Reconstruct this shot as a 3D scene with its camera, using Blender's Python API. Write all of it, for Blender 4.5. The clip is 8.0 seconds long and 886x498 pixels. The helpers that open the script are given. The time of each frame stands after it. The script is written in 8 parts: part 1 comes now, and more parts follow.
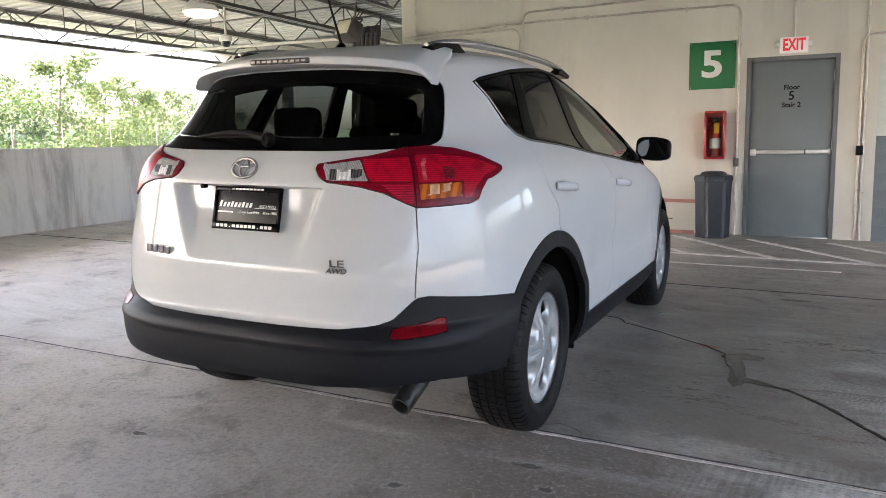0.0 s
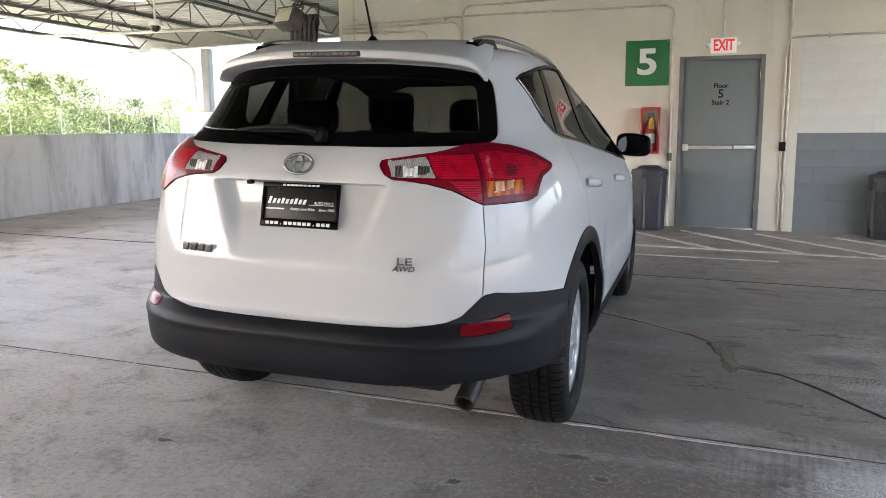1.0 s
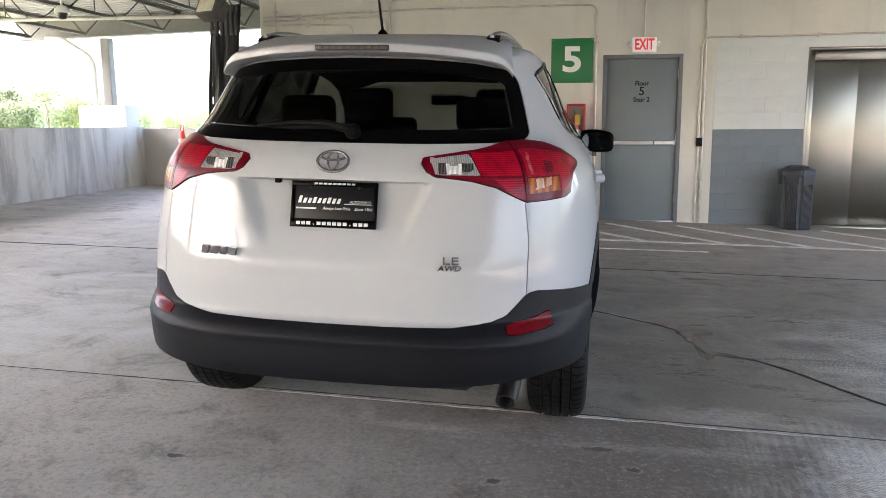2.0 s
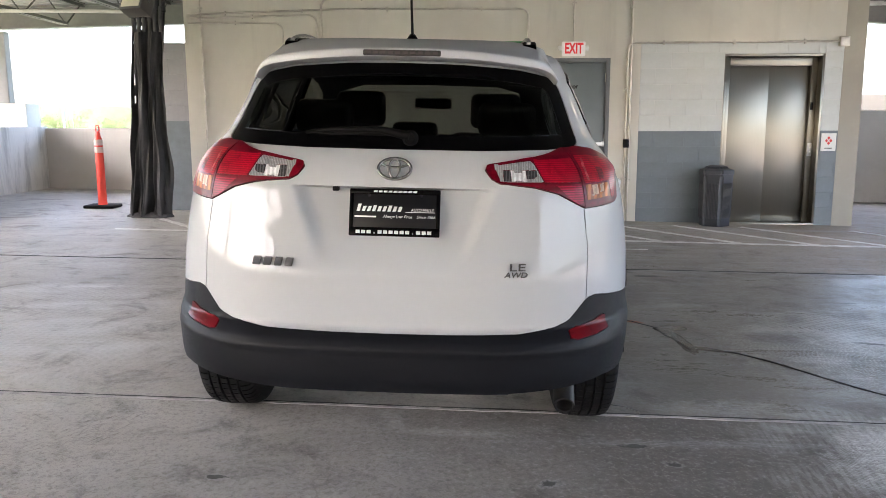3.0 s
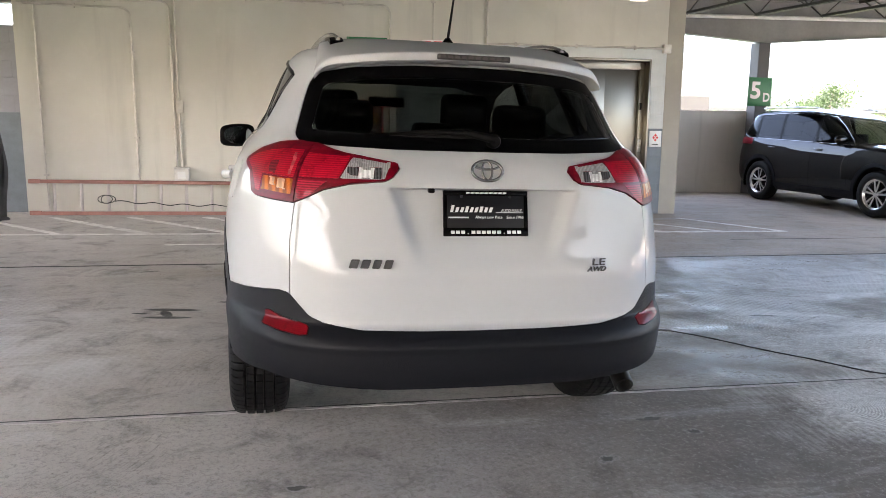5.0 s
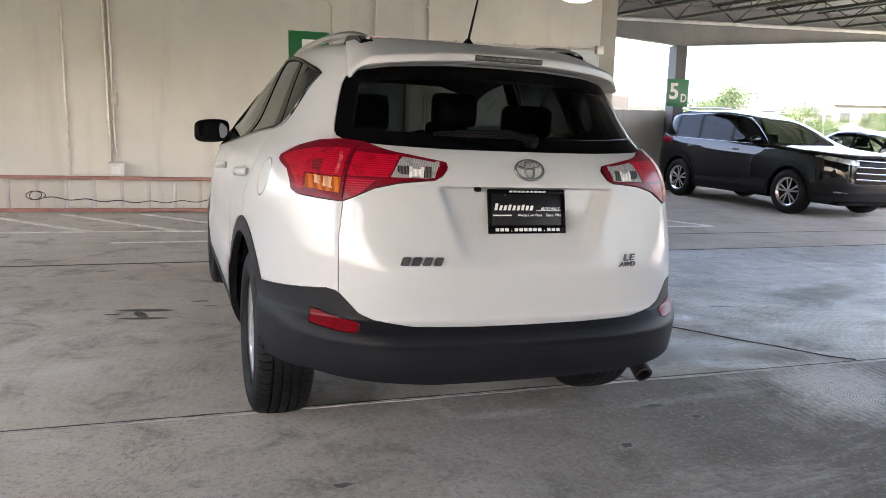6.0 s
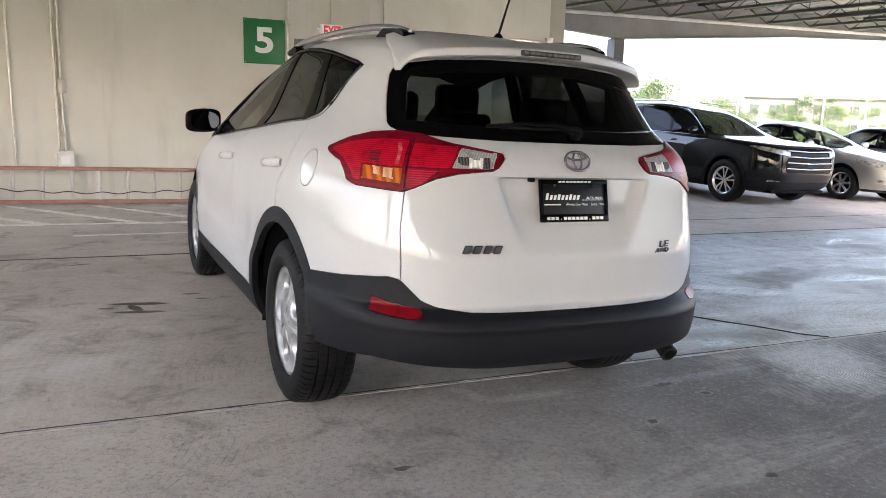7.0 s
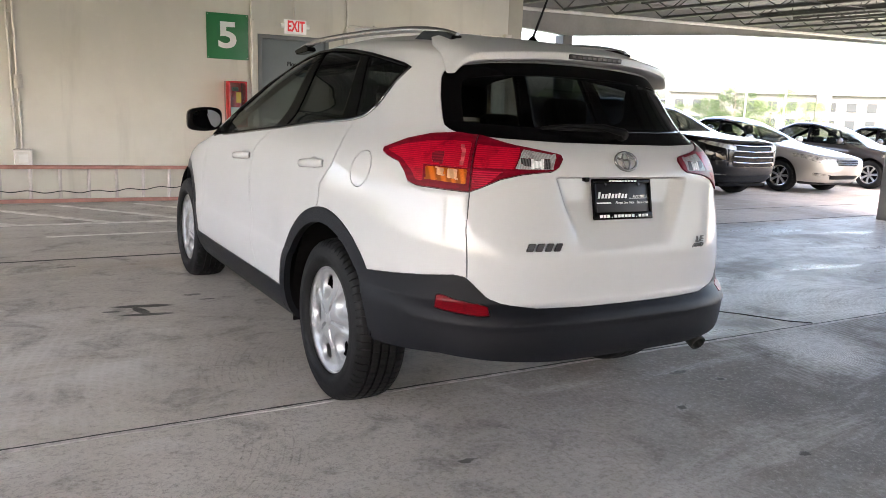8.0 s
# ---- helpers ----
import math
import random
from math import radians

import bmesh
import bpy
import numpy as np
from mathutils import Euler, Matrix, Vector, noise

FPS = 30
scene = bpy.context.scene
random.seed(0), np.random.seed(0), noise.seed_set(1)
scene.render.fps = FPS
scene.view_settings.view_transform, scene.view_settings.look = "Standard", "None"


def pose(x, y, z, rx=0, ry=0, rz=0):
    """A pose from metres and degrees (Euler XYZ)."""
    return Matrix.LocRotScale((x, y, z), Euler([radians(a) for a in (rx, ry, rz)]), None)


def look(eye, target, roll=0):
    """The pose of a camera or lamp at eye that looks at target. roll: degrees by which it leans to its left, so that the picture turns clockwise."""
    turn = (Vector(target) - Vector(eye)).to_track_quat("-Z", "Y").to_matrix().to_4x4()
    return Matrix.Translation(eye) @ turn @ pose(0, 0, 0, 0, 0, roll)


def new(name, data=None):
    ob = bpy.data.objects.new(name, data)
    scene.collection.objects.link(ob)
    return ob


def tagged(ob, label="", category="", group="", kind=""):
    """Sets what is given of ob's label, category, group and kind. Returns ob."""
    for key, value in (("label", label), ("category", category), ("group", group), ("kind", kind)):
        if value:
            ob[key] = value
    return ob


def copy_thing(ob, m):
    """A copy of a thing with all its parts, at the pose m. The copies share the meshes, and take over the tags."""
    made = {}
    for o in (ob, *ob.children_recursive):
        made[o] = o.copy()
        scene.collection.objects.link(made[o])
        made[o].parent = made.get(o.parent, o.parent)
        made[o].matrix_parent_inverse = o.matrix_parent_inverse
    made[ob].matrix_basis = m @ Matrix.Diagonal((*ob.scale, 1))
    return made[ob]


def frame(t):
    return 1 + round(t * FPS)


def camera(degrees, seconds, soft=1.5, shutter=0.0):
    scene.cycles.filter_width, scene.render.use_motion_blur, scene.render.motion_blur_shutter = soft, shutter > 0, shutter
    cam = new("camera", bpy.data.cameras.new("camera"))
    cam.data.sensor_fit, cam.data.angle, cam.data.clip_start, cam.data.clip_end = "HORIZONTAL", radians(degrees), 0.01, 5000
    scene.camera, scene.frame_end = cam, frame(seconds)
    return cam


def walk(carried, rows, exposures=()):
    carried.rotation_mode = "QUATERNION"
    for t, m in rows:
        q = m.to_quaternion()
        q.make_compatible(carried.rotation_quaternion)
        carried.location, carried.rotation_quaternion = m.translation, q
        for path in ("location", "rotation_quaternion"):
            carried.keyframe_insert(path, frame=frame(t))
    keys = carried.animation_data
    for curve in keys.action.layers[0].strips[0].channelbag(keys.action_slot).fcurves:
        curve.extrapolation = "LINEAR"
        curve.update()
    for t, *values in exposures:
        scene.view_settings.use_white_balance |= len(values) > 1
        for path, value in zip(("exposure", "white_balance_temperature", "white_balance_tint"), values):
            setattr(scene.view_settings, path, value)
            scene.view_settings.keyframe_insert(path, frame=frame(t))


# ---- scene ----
cam = camera(59.8, 8.0, soft=0.7)
PATH = [
    (0, (1.772, -2.27, 1.21), (0.974, -0.457, 0.93), -1.3),
    (0.5, (1.522, -2.323, 1.236), (0.846, -0.464, 0.942), -0.9),
    (1, (1.238, -2.462, 1.241), (0.686, -0.564, 0.933), -0.6),
    (1.5, (1.002, -2.507, 1.243), (0.585, -0.577, 0.925), -0.5),
    (3, (0.166, -2.557, 1.279), (0.16, -0.583, 0.953), -0.2),
    (3.5, (-0.063, -2.503, 1.293), (0.069, -0.535, 0.961), -0.1),
    (4, (-0.302, -2.506, 1.301), (-0.035, -0.552, 0.965), -0.0),
    (4.5, (-0.594, -2.541, 1.309), (-0.195, -0.611, 0.969), 0.2),
    (6, (-1.322, -2.419, 1.323), (-0.572, -0.598, 0.973), 1.3),
    (6.5, (-1.578, -2.388, 1.33), (-0.735, -0.61, 0.969), 1.6),
    (7, (-1.786, -2.299, 1.324), (-0.858, -0.566, 0.952), 1.7),
    (7.5, (-1.997, -2.188, 1.339), (-0.99, -0.502, 0.958), 1.8),
    (8, (-2.231, -2.125, 1.342), (-1.154, -0.484, 0.96), 1.8),
]
walk(cam, [(t, look(eye, target, roll)) for t, eye, target, roll in PATH], exposures=[(0, 4.34), (3.0, 4.28), (8.0, 4.14)])

# ---------- world, sun, exposure ----------
SLOPE = 0.025            # the deck falls to +x by this much per metre


def floor_z(x):
    return -SLOPE * x


SUN_AZ = -131.0
sky_world = bpy.data.worlds.new("sky")
scene.world = sky_world
sky_world.use_nodes = True
wn = sky_world.node_tree.nodes
sky_tex = wn.new("ShaderNodeTexSky")
sky_tex.sky_type = "NISHITA"
sky_tex.sun_disc = False
sky_tex.sun_elevation = radians(52)
sky_tex.sun_rotation = radians(SUN_AZ)
sky_tex.air_density = 0.85
sky_tex.dust_density = 5.0
sky_tex.ozone_density = 0.3
wn["Background"].inputs["Strength"].default_value = 0.15
sky_world.node_tree.links.new(sky_tex.outputs[0], wn["Background"].inputs["Color"])

sun = new("sun", bpy.data.lights.new("sun", "SUN"))
sun.data.energy = 0.9
sun.data.angle = radians(12.0)
sun.data.color = (1.0, 0.98, 0.955)
sun.matrix_world = look((30 * math.sin(radians(SUN_AZ)), 30 * math.cos(radians(SUN_AZ)), 38.4), (0, 0, 0))
scene.view_settings.use_white_balance = True
scene.view_settings.white_balance_tint = 13.6
scene.view_settings.white_balance_temperature = 6860.0

# ---------- materials ----------
def mat_new(name):
    m = bpy.data.materials.new(name)
    m.use_nodes = True
    return m, m.node_tree, m.node_tree.nodes["Principled BSDF"]


def simple(name, color, rough=0.5, metal=0.0, coat=0.0, vary=0.12, scale=8.0, bump=0.0, bump_scale=60.0, spec=0.5):
    """Base colour with soft mottling at two scales, rough variation and fine relief."""
    m, nt, b = mat_new(name)
    tc = nt.nodes.new("ShaderNodeTexCoord")
    n1 = nt.nodes.new("ShaderNodeTexNoise")
    n1.inputs["Scale"].default_value = scale
    n1.inputs["Detail"].default_value = 6
    n2 = nt.nodes.new("ShaderNodeTexNoise")
    n2.inputs["Scale"].default_value = scale * 9
    n2.inputs["Detail"].default_value = 3
    nt.links.new(tc.outputs["Object"], n1.inputs["Vector"])
    nt.links.new(tc.outputs["Object"], n2.inputs["Vector"])
    add = nt.nodes.new("ShaderNodeMath")
    add.operation = "MULTIPLY_ADD"
    add.inputs[1].default_value = 0.35
    nt.links.new(n2.outputs["Fac"], add.inputs[0])
    nt.links.new(n1.outputs["Fac"], add.inputs[2])
    mp = nt.nodes.new("ShaderNodeMapRange")
    mp.inputs["From Min"].default_value = 0.45
    mp.inputs["From Max"].default_value = 0.95
    mp.inputs["To Min"].default_value = 1.0 - vary
    mp.inputs["To Max"].default_value = 1.0 + vary
    nt.links.new(add.outputs[0], mp.inputs["Value"])
    mul = nt.nodes.new("ShaderNodeVectorMath")
    mul.operation = "SCALE"
    mul.inputs[0].default_value = color
    nt.links.new(mp.outputs[0], mul.inputs["Scale"])
    nt.links.new(mul.outputs[0], b.inputs["Base Color"])
    b.inputs["Roughness"].default_value = rough
    b.inputs["Metallic"].default_value = metal
    b.inputs["Coat Weight"].default_value = coat
    b.inputs["Coat Roughness"].default_value = 0.03
    b.inputs["Specular IOR Level"].default_value = spec
    if bump:
        bp = nt.nodes.new("ShaderNodeBump")
        bp.inputs["Strength"].default_value = bump
        bp.inputs["Distance"].default_value = 0.004
        n3 = nt.nodes.new("ShaderNodeTexNoise")
        n3.inputs["Scale"].default_value = bump_scale
        n3.inputs["Detail"].default_value = 5
        nt.links.new(tc.outputs["Object"], n3.inputs["Vector"])
        nt.links.new(n3.outputs["Fac"], bp.inputs["Height"])
        nt.links.new(bp.outputs[0], b.inputs["Normal"])
    return m


class Nodes:
    """Short hand for wiring a node material."""

    def __init__(self, nt):
        self.nt = nt
        self.tc = nt.nodes.new("ShaderNodeTexCoord")

    def noise(self, scale, detail=5, rough=0.55, stretch=(1, 1, 1), distort=0.0, offset=(0, 0, 0)):
        mp = self.nt.nodes.new("ShaderNodeMapping")
        mp.inputs["Scale"].default_value = stretch
        mp.inputs["Location"].default_value = offset
        self.nt.links.new(self.tc.outputs["Object"], mp.inputs["Vector"])
        n = self.nt.nodes.new("ShaderNodeTexNoise")
        n.inputs["Scale"].default_value = scale
        n.inputs["Detail"].default_value = detail
        n.inputs["Roughness"].default_value = rough
        n.inputs["Distortion"].default_value = distort
        self.nt.links.new(mp.outputs[0], n.inputs["Vector"])
        return n.outputs["Fac"]

    def ramp(self, fac, lo, hi, a=0.0, b=1.0):
        r = self.nt.nodes.new("ShaderNodeMapRange")
        r.interpolation_type = "SMOOTHSTEP"
        for key, v in (("From Min", lo), ("From Max", hi), ("To Min", a), ("To Max", b)):
            r.inputs[key].default_value = v
        self.nt.links.new(fac, r.inputs["Value"])
        return r.outputs[0]

    def mix(self, fac, a, b):
        m = self.nt.nodes.new("ShaderNodeMix")
        m.data_type = "RGBA"
        for sock, v in ((m.inputs["Factor"], fac), (m.inputs[6], a), (m.inputs[7], b)):
            if isinstance(v, (int, float)):
                sock.default_value = v
            elif isinstance(v, tuple):
                sock.default_value = (*v, 1) if len(v) == 3 else v
            else:
                self.nt.links.new(v, sock)
        return m.outputs[2]

    def math(self, op, a, b):
        m = self.nt.nodes.new("ShaderNodeMath")
        m.operation = op
        for sock, v in ((m.inputs[0], a), (m.inputs[1], b)):
            if isinstance(v, (int, float)):
                sock.default_value = v
            else:
                self.nt.links.new(v, sock)
        return m.outputs[0]

    def bump(self, height, strength, dist, bsdf, prev=None):
        bp = self.nt.nodes.new("ShaderNodeBump")
        bp.inputs["Strength"].default_value = strength
        bp.inputs["Distance"].default_value = dist
        self.nt.links.new(height, bp.inputs["Height"])
        if prev is not None:
            self.nt.links.new(prev, bp.inputs["Normal"])
        self.nt.links.new(bp.outputs[0], bsdf.inputs["Normal"])
        return bp.outputs[0]


class FloorNodes(Nodes):
    """Stains and scuffs at places on the deck."""

    def place(self, cx, cy, rx, ry, rot=0.0):
        mp = self.nt.nodes.new("ShaderNodeMapping")
        mp.vector_type = "TEXTURE"
        mp.inputs["Location"].default_value = (cx, cy, 0)
        mp.inputs["Rotation"].default_value = (0, 0, radians(rot))
        mp.inputs["Scale"].default_value = (rx, ry, 1000)
        self.nt.links.new(self.tc.outputs["Object"], mp.inputs["Vector"])
        ln = self.nt.nodes.new("ShaderNodeVectorMath")
        ln.operation = "LENGTH"
        self.nt.links.new(mp.outputs[0], ln.inputs[0])
        return ln.outputs["Value"]

    def blob(self, spot, rough_edge, wobble=0.9, soft=0.35, top=1.0):
        d = self.place(*spot)
        d = self.math("ADD", d, self.math("MULTIPLY", self.math("SUBTRACT", rough_edge, 0.5), wobble * 2))
        return self.ramp(d, 1.0 - soft, 1.0 + soft, top, 0.0)

    def rings(self, cx, cy, spacing, wob, lo, hi):
        """Thin concentric lines round a point."""
        d = self.place(cx, cy, 1, 1)
        d = self.math("ADD", d, self.math("MULTIPLY", wob, spacing * 0.9))
        w = self.math("SINE", self.math("MULTIPLY", d, 6.2832 / spacing), 0)
        return self.ramp(w, lo, hi)

    def most(self, items):
        out = items[0]
        for i in items[1:]:
            out = self.math("MAXIMUM", out, i)
        return out


def floor_material():
    m, nt, b = mat_new("deck_concrete")
    k = FloorNodes(nt)
    big = k.noise(0.45, 6, 0.6, distort=0.4)
    streak = k.noise(1.1, 8, 0.7, stretch=(0.4, 1.8, 1), distort=1.2)
    mid = k.noise(3.2, 8, 0.7, distort=0.5)
    small = k.noise(13, 6, 0.7, distort=0.3)
    fine = k.noise(40, 9, 0.82, distort=0.4)
    grit = k.noise(170, 4, 0.75)
    sep = nt.nodes.new("ShaderNodeSeparateXYZ")
    nt.links.new(k.tc.outputs["Object"], sep.inputs[0])
    # two pours, either side of the joint: a coarse brown one and a smooth grey one
    side = k.ramp(k.math("ADD", sep.outputs["Y"], k.math("MULTIPLY", sep.outputs["X"], 0.043)), 0.775, 0.79)
    smooth_c = k.mix(k.ramp(big, 0.33, 0.68), (0.41, 0.378, 0.341), (0.58, 0.540, 0.491))
    coarse_c = k.mix(k.ramp(big, 0.33, 0.68), (0.40, 0.367, 0.333), (0.58, 0.541, 0.497))
    # the coarse pour turns darker and browner towards +x, with a ragged edge
    coarse_dark = k.math("MULTIPLY", k.ramp(k.math("ADD", sep.outputs["X"], k.math("MULTIPLY", k.noise(0.7, 5, 0.6, distort=0.6), 2.4)), 0.4, 2.2), k.ramp(k.noise(1.9, 6, 0.65, distort=0.5), 0.25, 0.6, 0.58, 0.85))
    coarse_c = k.mix(coarse_dark, coarse_c, (0.125, 0.108, 0.092))
    # the bay beside the car is darker and smoother
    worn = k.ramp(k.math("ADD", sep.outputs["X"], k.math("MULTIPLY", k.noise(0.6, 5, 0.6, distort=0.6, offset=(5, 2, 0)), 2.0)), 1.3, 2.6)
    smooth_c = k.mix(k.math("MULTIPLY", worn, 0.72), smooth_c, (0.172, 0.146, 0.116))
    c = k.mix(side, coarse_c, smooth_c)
    # a paler, browner pour beyond the far joint
    tan = k.math("MULTIPLY", k.ramp(k.math("ADD", sep.outputs["Y"], k.math("MULTIPLY", sep.outputs["X"], 0.013)), 4.30, 4.33), k.ramp(sep.outputs["X"], 1.5, 4.5))
    c = k.mix(k.math("MULTIPLY", tan, 0.85), c, k.mix(k.ramp(big, 0.33, 0.68), (0.40, 0.342, 0.282), (0.53, 0.465, 0.397)))
    c = k.mix(k.ramp(streak, 0.50, 0.66, 0, 0.55), c, (0.52, 0.50, 0.475))
    c = k.mix(k.math("MULTIPLY", k.ramp(mid, 0.50, 0.70, 0, 0.62), k.ramp(tan, 0, 1, 1.0, 0.45)), c, (0.145, 0.133, 0.122))
    c = k.mix(k.ramp(small, 0.56, 0.72, 0, 0.32), c, (0.13, 0.12, 0.11))
    c = k.mix(k.ramp(small, 0.44, 0.32, 0, 0.28), c, (0.33, 0.31, 0.30))
    c = k.mix(k.ramp(fine, 0.50, 0.66, 0, 0.38), c, (0.115, 0.107, 0.098))
    c = k.mix(k.ramp(fine, 0.48, 0.34, 0, 0.3), c, (0.52, 0.50, 0.48))
    agg = k.noise(48, 4, 0.68, distort=0.5)
    am = k.ramp(side, 0, 1, 0.30, 0.16)
    c = k.mix(k.math("MULTIPLY", k.ramp(agg, 0.52, 0.62), am), c, (0.12, 0.108, 0.096))
    c = k.mix(k.math("MULTIPLY", k.ramp(agg, 0.44, 0.36), am), c, (0.56, 0.53, 0.50))
    gm = k.math("MULTIPLY", k.ramp(grit, 0.55, 0.66), k.ramp(side, 0, 1, 0.32, 0.2))
    c = k.mix(gm, c, (0.075, 0.07, 0.065))
    # pale scuffs, fine curved scratches inside the larger ones; their sheen is painted too
    wide = [(-2.3, 1.75, 0.55, 0.35), (-2.55, 2.9, 0.6, 0.3), (3.6, 1.3, 0.85, 0.5), (5.9, 2.2, 1.3, 0.5), (-2.9, 1.9, 1.5, 1.0), (4.6, 2.9, 1.2, 0.5), (2.9, 2.3, 0.6, 0.5), (2.3, 0.55, 0.7, 0.3), (3.0, 0.75, 0.6, 0.35), (1.9, 0.1, 0.5, 0.2)]
    swirl = k.math("MAXIMUM", k.rings(-2.1, 1.0, 0.045, mid, 0.2, 0.8), k.rings(3.9, 0.2, 0.05, mid, 0.2, 0.8))
    wm = k.most([k.blob(s, mid, 1.1, 0.5, 0.62) for s in wide])
    wm = k.math("MULTIPLY", wm, k.math("ADD", k.math("MULTIPLY", swirl, 0.34), k.ramp(streak, 0.42, 0.66, 0.10, 0.9)))
    c = k.mix(k.math("MULTIPLY", wm, 1.0), c, (0.70, 0.68, 0.655))
    ragged = k.math("ADD", k.math("MULTIPLY", small, 0.5), k.math("MULTIPLY", k.noise(34, 6, 0.75), 0.5))
    tight = [(2.05, 0.40, 0.26, 0.22, -20), (0.18, 0.50, 0.2, 0.035, -4), (-0.06, 0.61, 0.03, 0.12, 20), (2.03, 0.57, 0.2, 0.06, 0),
             (1.53, 0.84, 0.28, 0.09, 0), (-1.7, 1.6, 0.2, 0.07, 20), (-2.2, 0.74, 0.16, 0.05, 0), (-1.66, 0.69, 0.1, 0.05, 0), (-2.28, 1.13, 0.3, 0.06, 0)]
    tm = k.most([k.blob(s, ragged, 2.4, 0.7, 0.75) for s in tight])
    scratch = k.noise(26, 6, 0.7, stretch=(0.5, 2.2, 1), distort=1.5)
    tm = k.math("MULTIPLY", tm, k.math("ADD", k.ramp(scratch, 0.45, 0.62, 0, 0.55), k.ramp(fine, 0.40, 0.58, 0.05, 0.6)))
    c = k.mix(k.math("MULTIPLY", tm, 0.6), c, (0.74, 0.73, 0.72))
    # a fan of pale turning scratches by the joint, and a fainter round field beyond it
    near = k.math("MULTIPLY", k.rings(1.90, 0.42, 0.014, k.math("MULTIPLY", ragged, 4.0), -0.5, 0.8), k.ramp(scratch, 0.36, 0.56, 0.35, 1.0))
    fan = k.math("MULTIPLY", k.blob((2.10, 0.36, 0.40, 0.25, 37), ragged, 1.1, 0.5, 1.0), k.math("ADD", k.math("MULTIPLY", near, 0.7), k.ramp(fine, 0.36, 0.60, 0.15, 0.5)))
    # the sheen of these scratches is put into the pale colour
    c = k.mix(k.math("MULTIPLY", k.math("MINIMUM", fan, 0.95), 0.85), c, (0.82, 0.81, 0.79))
    # a streak whose low-angle sheen is put in as a faint pale tone
    tail = k.math("MULTIPLY", k.blob((1.25, 0.435, 0.62, 0.035, 1), ragged, 2.0, 0.6, 0.9), k.ramp(scratch, 0.40, 0.60, 0.25, 1.0))
    c = k.mix(k.math("MULTIPLY", tail, 0.2), c, (0.72, 0.71, 0.70))
    far = k.math("MULTIPLY", k.rings(2.84, 1.50, 0.024, k.math("MULTIPLY", small, 5.0), 0.0, 0.95), k.ramp(scratch, 0.38, 0.60, 0.15, 1.0))
    field = k.math("MULTIPLY", k.blob((3.05, 1.42, 1.05, 0.62, -25), mid, 1.2, 0.6, 0.85), k.math("ADD", k.math("MULTIPLY", far, 0.75), k.ramp(scratch, 0.45, 0.65, 0.0, 0.4)))
    c = k.mix(k.math("MULTIPLY", field, 0.95), c, (0.74, 0.715, 0.69))
    # spalled spots; the pale rim paints in their low-angle glint
    chips = [(0.54, 0.055, 0.034, 0.022, 10), (-0.665, 0.052, 0.034, 0.018, 0), (1.042, 0.235, 0.032, 0.017, -15)]
    rim = k.most([k.blob((x, y, rx * 1.25, ry * 1.4, r), ragged, 2.6, 0.3, 0.22) for x, y, rx, ry, r in chips])
    c = k.mix(rim, c, (0.88, 0.86, 0.84))
    spots = chips + [(0.93, 0.40, 0.05, 0.014, 0), (0.6, -0.52, 0.028, 0.02, 0), (2.75, 2.0, 0.1, 0.02, -10),
                     (1.9, 4.0, 0.12, 0.03, 5), (-0.9, 2.9, 0.05, 0.02, 0), (-1.515, 4.04, 0.07, 0.025, 10), (-2.16, 4.62, 0.09, 0.02, 0), (3.2, 3.1, 0.07, 0.02, 0)]
    sm = k.most([k.blob(s, ragged, 2.8, 0.3, 0.85) for s in spots])
    c = k.mix(sm, c, (0.06, 0.056, 0.052))
    # tyre scrub
    arcs = k.math("MULTIPLY", k.blob((-1.02, 1.45, 0.28, 0.36, -35), mid, 0.6, 0.5), k.rings(-0.02, 1.0, 0.036, mid, 0.6, 1.0))
    arcs2 = k.math("MULTIPLY", k.blob((-1.27, 0.45, 0.17, 0.36, -25), mid, 0.6, 0.5), k.rings(-2.2, 0.9, 0.030, mid, 0.6, 1.0))
    scrub = k.math("MULTIPLY", k.math("MAXIMUM", arcs, arcs2), k.ramp(ragged, 0.44, 0.60, 0.0, 0.36))
    c = k.mix(scrub, c, (0.075, 0.07, 0.066))
    # damp and oil
    damp = k.most([k.blob((1.2, 3.3, 0.55, 0.6, 0), mid, 0.9, 0.25, 0.3), k.blob((1.3, 2.0, 0.5, 0.9, 10), mid, 0.9, 0.3, 0.3)])
    c = k.mix(damp, c, (0.10, 0.095, 0.088))
    wet = k.most([k.blob(s, small, 0.55, 0.18) for s in ((1.597, 1.92, 0.040, 0.21, 0), (1.64, 2.27, 0.085, 0.065, 0), (1.56, 2.20, 0.05, 0.10, 20), (1.70, 1.82, 0.10, 0.03, -30))])
    oil = k.most([k.blob(s, small, 0.3, 0.18) for s in ((-1.25, 2.72, 0.18, 0.034, -11), (-1.265, 2.52, 0.14, 0.030, -9), (-1.285, 2.62, 0.034, 0.09, 15), (-1.45, 2.65, 0.05, 0.014, -15), (-0.85, 2.757, 0.05, 0.012, -10))])
    c = k.mix(k.math("MULTIPLY", wet, 0.75), c, (0.062, 0.057, 0.05))
    c = k.mix(k.math("MULTIPLY", oil, 1.0), c, (0.016, 0.015, 0.013))
    rust = k.blob((1.415, 2.415, 0.06, 0.03, -35), fine, 0.9, 0.3)
    c = k.mix(rust, c, (0.30, 0.085, 0.035))
    c = k.mix(k.blob((-0.6, 4.0, 0.8, 0.18, 8), mid, 1.1, 0.6, 0.35), c, (0.26, 0.17, 0.10))
    nt.links.new(c, b.inputs["Base Color"])
    r = k.ramp(k.math("ADD", k.math("MULTIPLY", mid, 0.5), k.math("MULTIPLY", streak, 0.5)), 0.35, 0.65, 0.0, 0.28)
